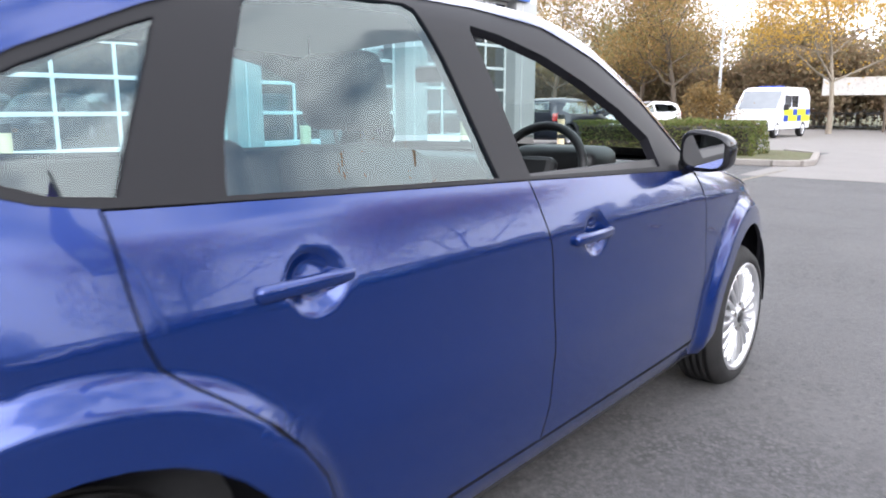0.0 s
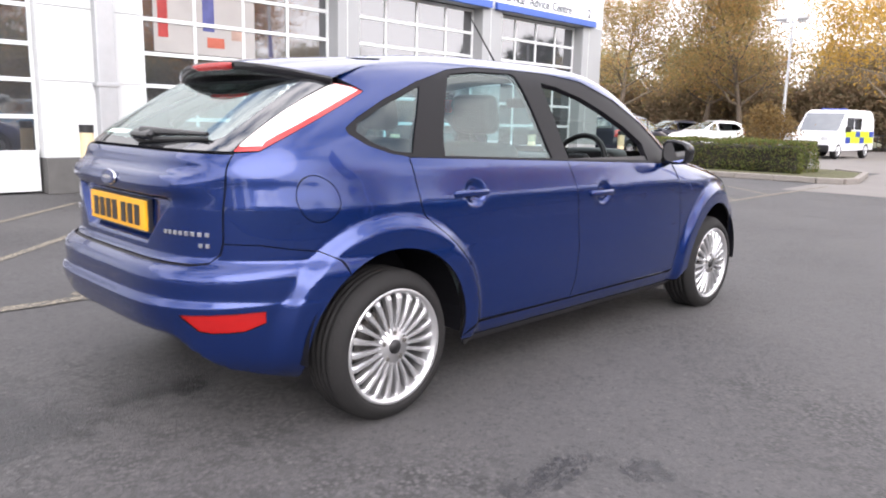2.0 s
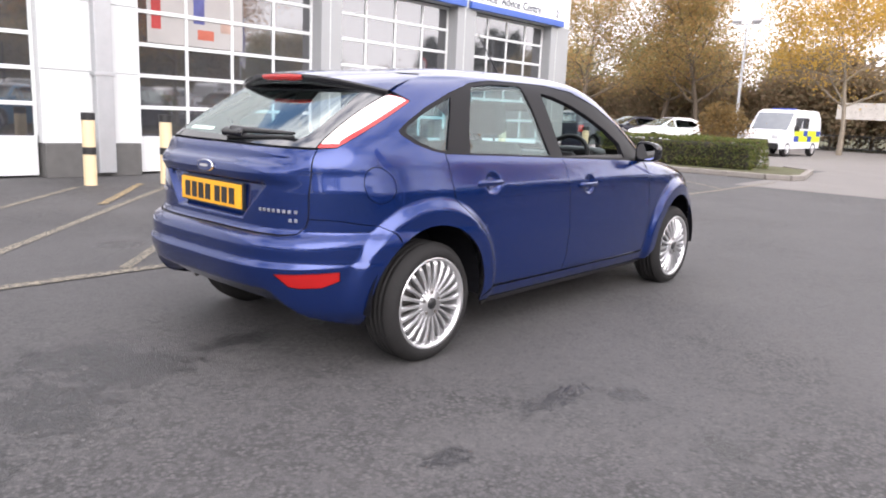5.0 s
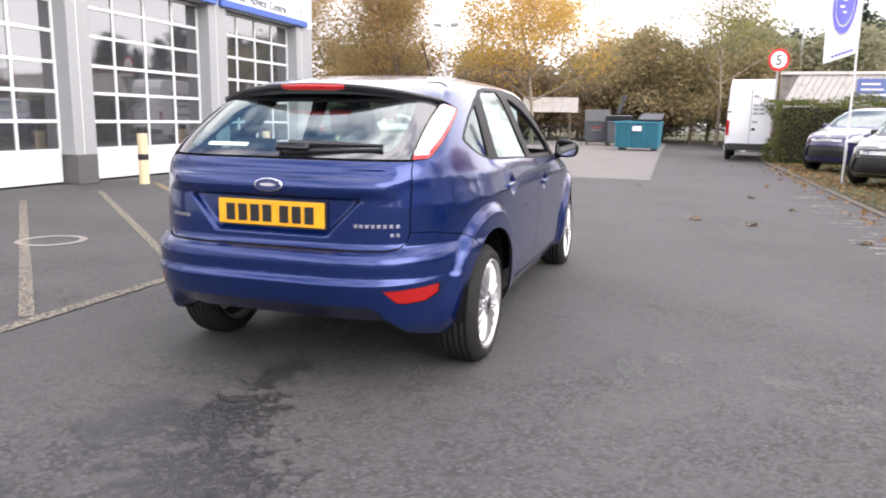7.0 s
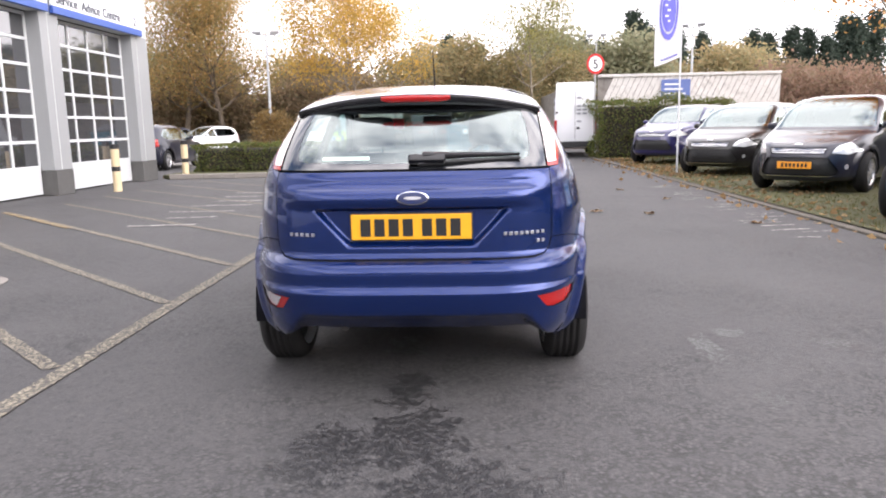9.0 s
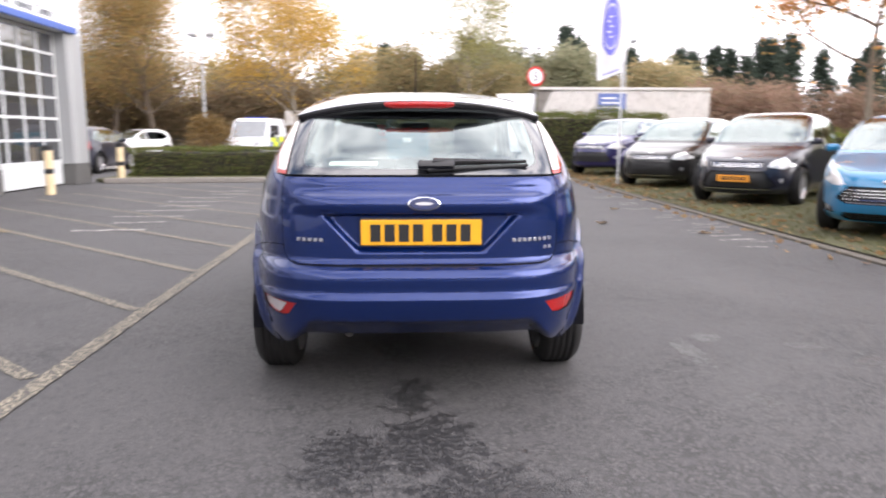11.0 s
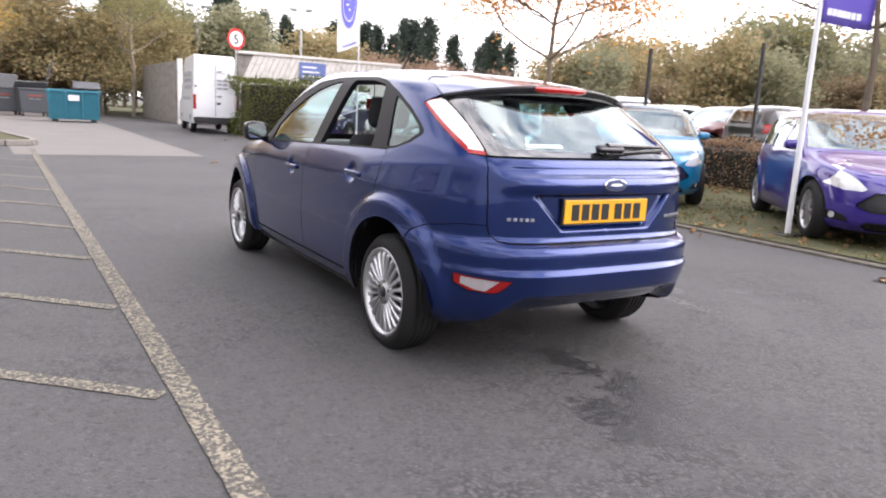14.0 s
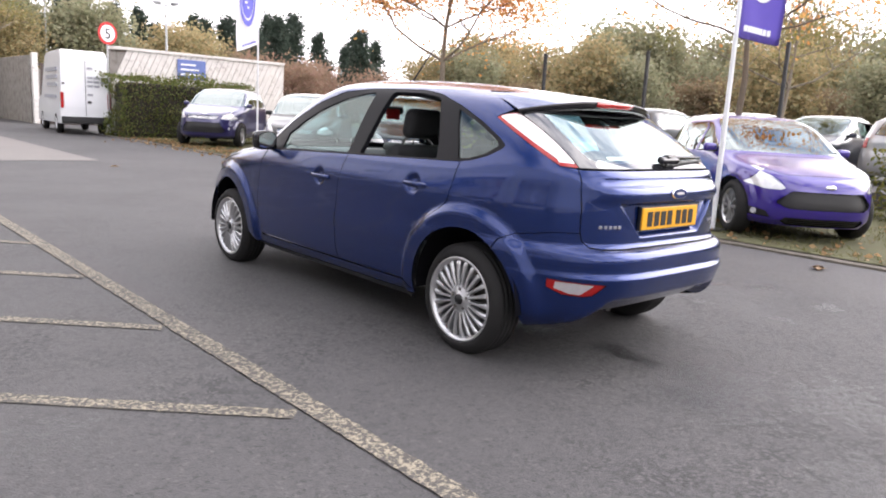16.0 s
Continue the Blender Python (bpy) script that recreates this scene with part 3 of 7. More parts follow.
# ---- trees ----
def tree_data(name, seed, height, spread, crown_base, leaves, leaf_size, material, trunk=0.12, bark=None, upright=0.5, clump=0.45, lean=0.05, order=3):
    """Meshes of a tree: a tapered trunk with limbs, and a crown of small leaves in uneven clumps."""
    rng = np.random.default_rng(seed)
    bm = bmesh.new()
    tips = []

    def limb(a, d, length, r, depth):
        n = 4 if depth < 2 else 3
        p = Vector(a)
        dd = Vector(d).normalized()
        for i in range(n):
            q = p + dd * length / n
            r1 = r * (1 - 0.55 * (i + 1) / n)
            tube(bm, p, q, r * (1 - 0.55 * i / n), r1, 7 if depth < 2 else 5, caps=False)
            dd = (dd + Vector(rng.normal(0, 0.16, 3)) + Vector((0, 0, 0.10 * upright))).normalized()
            p = q
            if depth >= 1:
                tips.append(p.copy())
            if depth < order and i >= 1:
                for _ in range(2 if depth else 1):
                    az = rng.uniform(0, math.tau)
                    side = Vector((math.cos(az), math.sin(az), rng.uniform(0.0, 0.9) * upright + 0.1))
                    limb(p, (dd * 0.55 + side * 0.85), length * rng.uniform(0.45, 0.65), r1 * 0.62, depth + 1)
        tips.append(p.copy())

    base = Vector((0, 0, -0.05))
    d = Vector((rng.normal(0, lean), rng.normal(0, lean), 1)).normalized()
    k = 7
    p = base
    for i in range(k):
        q = p + d * (height * 0.86) / k
        r0, r1 = trunk * (1 - 0.8 * i / k), trunk * (1 - 0.8 * (i + 1) / k)
        tube(bm, p, q, r0 * (1.25 if i == 0 else 1), r1, 9, caps=False)
        d = (d + Vector(rng.normal(0, 0.05, 3))).normalized()
        p = q
        if p.z > crown_base:
            f = (p.z - crown_base) / max(0.1, height - crown_base)
            reach = spread * (1.0 - 0.55 * f) * rng.uniform(0.8, 1.1)
            a0 = rng.uniform(0, math.tau)
            for j in range(3):
                az = a0 + j * math.tau / 3 + rng.normal(0, 0.3)
                limb(p, (math.cos(az), math.sin(az), 0.35 + 0.5 * upright * rng.random()), reach, r1 * 0.6, 1)
    tips.append(p.copy())
    me = bpy.data.meshes.new(name + "_trunk")
    bm.to_mesh(me)
    bm.free()
    me.materials.append(bark or BARK)
    me.polygons.foreach_set("use_smooth", [True] * len(me.polygons))
    t = np.array([tuple(v) for v in tips])
    w = rng.uniform(0.2, 1.0, len(t)) ** 1.5
    idx = rng.choice(len(t), leaves, p=w / w.sum())
    c = t[idx] + rng.normal(0, clump, (leaves, 3)) * (1, 1, 0.75)
    c[:, 2] = np.maximum(c[:, 2], crown_base * 0.75)
    ob = leaf_mesh(name + "_crown", c, leaf_size, material, None, rng, 0.2, 0.7)
    crown = ob.data
    bpy.data.objects.remove(ob)
    return me, crown


def plant(data, x, y, label, turn=0.0, scale=1.0, name="tree", z=0.0):
    t = thing(name, pose(x, y, z, 0, 0, turn), label, "tree")
    t.scale = (scale, scale, scale)
    for nm, me in zip(("trunk", "crown"), data):
        o = new(nm, me)
        o.parent = t
        if nm == "crown":
            o["kind"] = "stuff"
    return t


LIGHT_BARK = mat("pale bark", (0.20, 0.17, 0.13), 0.9, var=0.3, scale=9, fine=0.4, bump=0.5)
T_YELLOW = tree_data("yellow_tree", 21, 8.6, 3.3, 1.7, 34000, 0.105, AUTUMN, 0.10, LIGHT_BARK, 0.8, 0.42)
T_ORANGE = tree_data("orange_tree", 22, 9.0, 3.1, 1.6, 23000, 0.105, foliage("orange olive leaves", [(0.31, 0.185, 0.075), (0.25, 0.18, 0.075), (0.18, 0.17, 0.065), (0.38, 0.22, 0.085), (0.14, 0.14, 0.055)]), 0.16, BARK, 0.7, 0.60)
T_SPARSE = tree_data("sparse_tree", 23, 9.4, 4.2, 2.8, 15000, 0.105, foliage("pale green leaves", [(0.15, 0.15, 0.05), (0.23, 0.21, 0.07), (0.11, 0.115, 0.04), (0.25, 0.20, 0.06)]), 0.10, LIGHT_BARK, 0.6, 0.40)
T_RUST = tree_data("rust_tree", 24, 8.0, 3.4, 2.2, 36000, 0.105, RUST, 0.11, LIGHT_BARK, 0.35, 0.50)
T_BIG = tree_data("spreading_tree", 25, 6.8, 3.4, 2.6, 10000, 0.105, RUST, 0.10, BARK, 0.35, 0.42)
T_OLIVE = tree_data("olive_tree", 26, 6.5, 2.8, 0.8, 7500, 0.22, OLIVE, 0.14, BARK, 0.5, 0.55)
WOOD_BROWN = foliage("brown wood leaves", hazed([(0.16, 0.105, 0.05), (0.21, 0.135, 0.06), (0.14, 0.12, 0.05), (0.24, 0.14, 0.06)]))
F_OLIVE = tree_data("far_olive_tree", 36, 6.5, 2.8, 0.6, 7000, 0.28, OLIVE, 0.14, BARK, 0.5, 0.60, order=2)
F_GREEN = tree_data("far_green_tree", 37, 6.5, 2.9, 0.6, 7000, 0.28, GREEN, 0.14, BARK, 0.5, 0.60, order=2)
F_BROWN = tree_data("far_brown_tree", 38, 5.0, 2.6, 0.3, 7000, 0.28, WOOD_BROWN, 0.12, BARK, 0.4, 0.65, order=2)
T_BUSH = tree_data("brown_bush", 28, 2.6, 1.3, 0.2, 3800, 0.14, foliage("brown bush leaves", [(0.12, 0.075, 0.03), (0.17, 0.11, 0.04), (0.09, 0.07, 0.03), (0.20, 0.12, 0.04)]), 0.06, BARK, 0.5, 0.35)


def pine_data(seed):
    rng = np.random.default_rng(seed)
    bm = bmesh.new()
    tube(bm, (0, 0, -0.1), (0, 0, 10.5), 0.2, 0.03, 8, caps=False)
    pts = []
    for z in np.arange(2.0, 10.6, 0.36):
        r = 3.3 * (1 - (z - 2.0) / 9.2) ** 0.8 * rng.uniform(0.6, 1.2)
        for k in range(6):
            a = rng.uniform(0, math.tau)
            rr = r * rng.uniform(0.55, 1.2)
            tip = Vector((rr * math.cos(a), rr * math.sin(a), z + rng.uniform(-0.5, 0.5)))
            tube(bm, (0, 0, z), tip, 0.035, 0.01, 5, caps=False)
            for q in range(34):
                f = rng.uniform(0.15, 1.05)
                pts.append(np.array((tip.x * f, tip.y * f, z + (tip.z - z) * f)) + rng.normal(0, 0.30, 3))
    me = bpy.data.meshes.new("pine_trunk")
    bm.to_mesh(me)
    bm.free()
    me.materials.append(BARK)
    ob = leaf_mesh("pine_crown", np.array(pts), 0.42, PINE, None, rng, 0.1, 0.4)
    crown = ob.data
    bpy.data.objects.remove(ob)
    return me, crown


T_PINE = pine_data(31)
plant(T_ORANGE, -15.4, 41.5, "tall tree in orange and olive autumn leaf", 30, 1.12)
plant(T_ORANGE, -18.5, 43.0, "tall tree in orange and olive autumn leaf", 150, 1.2)
plant(T_YELLOW, -6.0, 36.0, "street tree in golden yellow autumn leaf", 10, 1.12)
plant(T_SPARSE, 3.7, 41.0, "thinly leaved tree with pale green leaves", 0, 1.0)
plant(T_OLIVE, -0.5, 44.0, "bushy olive tree behind the skip", 80, 0.92)
plant(T_OLIVE, 2.3, 43.5, "bushy olive tree behind the skip", 200, 0.80)
plant(T_OLIVE, 5.8, 45.5, "young tree in yellow green leaf", 120, 0.80)
plant(T_RUST, 11.5, 14.25, "young tree with thin rust coloured leaves", 0, 1.0)
plant(T_BIG, 12.4, 5.3, "spreading tree with few rust coloured leaves", 40, 1.0)
plant(T_SPARSE, 19.3, 7.3, "thinly leaved tree with pale green leaves", 70, 0.78)
plant(T_BUSH, -8.4, 27.4, "round brown autumn bush beside the parked van", 140, 0.68, "bush")
plant(T_ORANGE, -21.5, 38.0, "tall tree in orange and olive autumn leaf", 260, 1.05)
rng = np.random.default_rng(77)
for i in range(30):
    x = -58 + i * 2.9 + rng.uniform(-0.8, 0.8)
    y = 48 + rng.uniform(0, 7) + (6 if x > 12 else 0)
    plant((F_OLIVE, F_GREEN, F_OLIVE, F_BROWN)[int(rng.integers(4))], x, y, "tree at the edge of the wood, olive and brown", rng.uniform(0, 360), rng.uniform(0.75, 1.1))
for i in range(30):
    x = -2 + i * 1.9 + rng.uniform(-1.2, 1.2)
    plant(T_PINE, x, 74 + rng.uniform(-5, 8), "dark green pine far behind the wall", rng.uniform(0, 360), rng.uniform(0.85, 1.12), "pine_tree")
for i in range(26):
    t = i / 25
    x, y = 38 + rng.uniform(-3, 5) + 8 * math.sin(t * 3), 44 - 70 * t + rng.uniform(-1, 1)
    plant((F_GREEN, F_OLIVE, F_GREEN)[int(rng.integers(3))], x, y, "green and brown tree beyond the car park", rng.uniform(0, 360), rng.uniform(0.8, 1.15))
for i in range(19):
    x = -34 + i * 1.95 + rng.uniform(-0.5, 0.5)
    plant(F_BROWN, x, 45.5 + rng.uniform(-1, 1.5), "dense brown thicket at the foot of the wood", rng.uniform(0, 360), rng.uniform(0.62, 0.85))
# unseen belt of trees, added behind the camera to fill the reflections
for i in range(16):
    x = -40 + i * 5.2 + rng.uniform(-1, 1)
    plant((F_OLIVE, F_GREEN, F_BROWN)[i % 3], x, -38 + rng.uniform(-3, 3), "unseen tree behind the camera, added for reflections", rng.uniform(0, 360), rng.uniform(1.0, 1.4))
RED_BROWN = foliage("reddish brown leaves", hazed([(0.22, 0.115, 0.075), (0.27, 0.15, 0.085), (0.19, 0.12, 0.07), (0.24, 0.16, 0.075)]))
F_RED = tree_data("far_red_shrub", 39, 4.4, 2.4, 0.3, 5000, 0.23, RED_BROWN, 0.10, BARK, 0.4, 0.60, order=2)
for i in range(6):
    plant(F_RED, 15.5 + i * 2.2, 34 - i * 0.6 + rng.uniform(-2, 2), "reddish brown shrub beyond the wall", rng.uniform(0, 360), rng.uniform(0.55, 0.75), "bush")
for i in range(7):
    plant((F_OLIVE, F_GREEN)[i % 2], 26.5 + i * 1.6, 33 - i * 4.5 + rng.uniform(-2, 2), "olive green tree beyond the car park", rng.uniform(0, 360), rng.uniform(0.65, 0.85))
for i in range(20):
    t = i / 19
    plant((F_OLIVE, F_BROWN, F_GREEN)[i % 3], 48 + rng.uniform(-2, 3) + 8 * math.sin(t * 3), 46 - 72 * t, "tree in the wood beyond the car park", rng.uniform(0, 360), rng.uniform(1.1, 1.5))
for i in range(14):
    t = i / 13
    plant(F_BROWN, 33.5 + rng.uniform(-1, 2) + 6 * math.sin(t * 3), 34 - 56 * t + rng.uniform(-1, 1), "brown thicket along the car park", rng.uniform(0, 360), rng.uniform(0.55, 0.8))

# ---- the blue hatchback: one smooth body surface, cut into panels ----
def curve(rows):
    """Columns of a table as smooth functions of its first column."""
    a = np.array(rows, float)
    x, h = a[:, 0], np.diff(a[:, 0])
    slopes = {}
    for c in range(1, a.shape[1]):
        d = np.diff(a[:, c]) / h
        m = np.zeros(len(x))
        w1, w2 = 2 * h[1:] + h[:-1], h[1:] + 2 * h[:-1]
        same = d[1:] * d[:-1] > 0
        m[1:-1] = np.where(same, (w1 + w2) / np.where(same, w1 / np.where(d[:-1] == 0, 1, d[:-1]) + w2 / np.where(d[1:] == 0, 1, d[1:]), 1), 0)
        m[0], m[-1] = d[0], d[-1]
        slopes[c] = m

    def value(col, v):
        v = np.clip(np.asarray(v, float), x[0], x[-1])
        i = np.clip(np.searchsorted(x, v, side="right") - 1, 0, len(x) - 2)
        t = (v - x[i]) / h[i]
        y, m = a[:, col], slopes[col]
        return (2 * t ** 3 - 3 * t ** 2 + 1) * y[i] + (t ** 3 - 2 * t ** 2 + t) * h[i] * m[i] + (3 * t ** 2 - 2 * t ** 3) * y[i + 1] + (t ** 3 - t ** 2) * h[i] * m[i + 1]

    return value


# level, height, half width, rear end, front end, rear roundness
LEVELS = [
    (0.20, 0.20, 0.760, -0.60, 3.28, 4.5), (0.26, 0.26, 0.800, -0.675, 3.36, 4.5), (0.32, 0.32, 0.818, -0.733, 3.42, 4.5), (0.42, 0.42, 0.830, -0.772, 3.46, 4.5),
    (0.50, 0.50, 0.836, -0.796, 3.47, 4.5), (0.518, 0.518, 0.838, -0.799, 3.47, 4.5), (0.530, 0.530, 0.839, -0.786, 3.46, 4.5), (0.542, 0.542, 0.840, -0.779, 3.46, 4.5), (0.60, 0.60, 0.842, -0.783, 3.45, 4.5),
    (0.630, 0.630, 0.842, -0.772, 3.44, 4.45), (0.650, 0.650, 0.842, -0.740, 3.43, 4.4), (0.665, 0.665, 0.842, -0.713, 3.42, 4.35), (0.75, 0.75, 0.844, -0.711, 3.36, 4.35),
    (0.842, 0.842, 0.8455, -0.708, 3.18, 4.35), (0.856, 0.856, 0.8425, -0.7075, 3.13, 4.35), (0.88, 0.88, 0.836, -0.706, 3.03, 4.4), (0.91, 0.91, 0.8275, -0.704, 2.88, 4.45),
    (0.945, 0.945, 0.8165, -0.700, 2.65, 4.6), (0.975, 0.975, 0.805, -0.688, 2.50, 4.8), (1.00, 1.00, 0.792, -0.670, 2.44, 5.05),
    (1.03, 1.03, 0.777, -0.638, 2.40, 5.4), (1.10, 1.10, 0.745, -0.543, 2.29, 6.0), (1.20, 1.20, 0.700, -0.395, 2.14, 6.3), (1.29, 1.29, 0.658, -0.255, 1.98, 6.1), (1.34, 1.34, 0.632, -0.165, 1.88, 5.5),
    (1.375, 1.375, 0.606, -0.07, 1.80, 4.6), (1.41, 1.402, 0.572, 0.06, 1.73, 4.2), (1.46, 1.425, 0.515, 0.24, 1.65, 3.8), (1.53, 1.445, 0.43, 0.43, 1.56, 3.4), (1.62, 1.460, 0.32, 0.65, 1.46, 3.0),
    (1.75, 1.469, 0.17, 0.90, 1.34, 2.6), (1.90, 1.472, 0.02, 1.17, 1.23, 2.4),
]
LV = curve(LEVELS)
SHOULDER = ((0.865, 0.882, 0.898, 0.915, 0.935, 0.952, 0.962, 0.975, 0.988, 1.002, 1.02), (0, -0.006, -0.021, -0.024, -0.020, -0.004, 0.014, 0.019, 0.016, 0.004, 0))
SHOULDER_Y = curve(list(zip(*SHOULDER)))
YC, HUB_Z, BASE = 1.2, 0.320, 2.71
HANDLES = ((0.415, 0.868), (1.36, 0.822))


def smooth_level(v):
    """The level table, softly rounded at its corners."""
    k = np.array((-0.008, -0.004, 0, 0.004, 0.008))
    g = np.array((0.12, 0.23, 0.30, 0.23, 0.12))
    return [sum(w * LV(c, v + d) for d, w in zip(k, g)) for c in (1, 2, 3, 4, 5)]


def raw(th, v):
    z, w, yr, yf, n = smooth_level(v)
    c, s = np.cos(th), np.sin(np.abs(th))
    x = w * np.maximum(s, 0) ** (2 / n)
    y = np.where(c >= 0, YC - (YC - yr) * np.abs(c) ** (2 / n), YC + (yf - YC) * np.abs(c) ** (2 / 4.6))
    return x * np.sign(th), y, z


_u = np.linspace(0, 1, 1500) ** 2.5
_th = np.unique(np.concatenate([np.arcsin(_u), np.arccos(_u), np.pi - np.arcsin(_u), np.pi - np.arccos(_u)]))
_x, _y, _z = raw(_th, np.full_like(_th, 0.6))
_s = np.concatenate([[0], np.cumsum(np.hypot(np.diff(_x), np.diff(_y)))])
S_MAX = float(_s[-1])


def bump01(x, a, b):
    t = np.clip((x - a) / (b - a), 0, 1)
    return t * t * (3 - 2 * t)


def body(s, v, inset=0.0):
    """The body's surface: s runs round the car from the middle of its tail, v up it."""
    s, v = np.asarray(s, float), np.asarray(v, float)
    th = np.interp(np.abs(s), _s, _th) * np.where(s < 0, -1, 1)
    x, y, z = raw(th, v)
    side = np.abs(np.sin(th))
    for cy in (0.0, BASE):
        r = np.hypot(y - cy, z - HUB_Z)
        f = 0.032 * (1 - bump01(r, 0.435, 0.495)) * (1 - bump01(z, 0.80, 0.86)) * bump01(np.abs(x), 0.62, 0.74)
        x = x + np.sign(x) * f
    # plate recess in the tailgate
    half = 0.262 + (np.clip(z, 0.715, 0.872) - 0.715) * 0.95
    rec = (1 - bump01(np.abs(x), half - 0.012, half + 0.030)) * bump01(z, 0.700, 0.726) * (1 - bump01(z, 0.862, 0.876)) * (y < -0.4)
    y = y + 0.032 * rec
    # shoulder and groove under the rear window
    y = y + SHOULDER_Y(1, z) * (1 - bump01(np.abs(x), 0.47, 0.60)) * (y < -0.4)
    # lower tail cut-out
    cut = (1 - bump01(np.abs(x) - (0.42 - z) * 0.7, 0.44, 0.50)) * (1 - bump01(z, 0.392, 0.428)) * (y < -0.3)
    y = y + (0.012 + np.clip(0.418 - z, 0, 1) * 1.1) * cut
    # hollows behind the door handles
    for hy, hz in HANDLES:
        r = np.hypot((y - hy) * 0.85, z - hz)
        x = x - np.sign(x) * 0.020 * (1 - bump01(r, 0.026, 0.060)) * (np.abs(x) > 0.6)
    if inset:
        x, y = x * (1 - inset / 0.8), YC + (y - YC) * (1 - inset / 2.0)
    return np.stack([x, y, z], -1)


def at_side(y, v, sign=1):
    """s of the body's point at length y and level v."""
    z, w, yr, yf, n = smooth_level(np.float64(v))
    if y <= YC:
        th = math.acos(min(1, max(0, (YC - y) / (YC - yr))) ** (n / 2))
    else:
        th = math.pi - math.acos(min(1, (y - YC) / (yf - YC)) ** (4.6 / 2))
    return sign * float(np.interp(th, _th, _s))


def at_tail(x, v):
    """s of the body's point at the tail, x from the middle."""
    z, w, yr, yf, n = smooth_level(np.float64(v))
    return math.copysign(float(np.interp(math.asin(min(1, abs(x) / w) ** (n / 2)), _th, _s)), x)


def outline(points, step=0.02):
    """('s', y, v) along the side or ('t', x, v) at the tail -> a dense outline in s, v."""
    put = {"s": at_side, "t": at_tail}
    out = []
    for (k0, a, b), (k1, c, d) in zip(points, points[1:] + points[:1]):
        if k0 == k1:
            k = max(1, int(math.hypot(c - a, d - b) / step))
            out += [(put[k0](a + (c - a) * i / k, b + (d - b) * i / k), b + (d - b) * i / k) for i in range(k)]
        else:
            p, q = put[k0](a, b), put[k1](c, d)
            k = max(1, int(math.hypot(q - p, d - b) / step))
            out += [(p + (q - p) * i / k, b + (d - b) * i / k) for i in range(k)]
    return out


def inside(pts, poly):
    x, y = pts[:, 0][:, None], pts[:, 1][:, None]
    a = np.array(poly)
    b = np.roll(a, -1, 0)
    hit = ((a[:, 1] > y) != (b[:, 1] > y)) & (x < (b[:, 0] - a[:, 0]) * (y - a[:, 1]) / (b[:, 1] - a[:, 1] + 1e-12) + a[:, 0])
    return hit.sum(1) % 2 == 1


def edge_distance(pts, poly):
    a = np.array(poly)
    b = np.roll(a, -1, 0)
    d = b - a
    t = np.clip(((pts[:, None] - a) * d).sum(-1) / np.maximum((d * d).sum(-1), 1e-12), 0, 1)
    return np.linalg.norm(pts[:, None] - (a + t[..., None] * d), axis=-1).min(1)


def shrink(poly, gap):
    a = np.array(poly)
    area = 0.5 * np.sum(a[:, 0] * np.roll(a[:, 1], -1) - np.roll(a[:, 0], -1) * a[:, 1])
    t = np.roll(a, -1, 0) - np.roll(a, 1, 0)
    n = np.stack([-t[:, 1], t[:, 0]], 1) / np.maximum(np.linalg.norm(t, axis=1), 1e-9)[:, None]
    return (a + n * gap * (1 if area > 0 else -1)).tolist()


# near black for panel rims and arch liners: recess shade put into colour
GAP_SHADE = mat("gap and arch shade", (0.006, 0.006, 0.008), 0.9, var=0.1, spec=0.1)


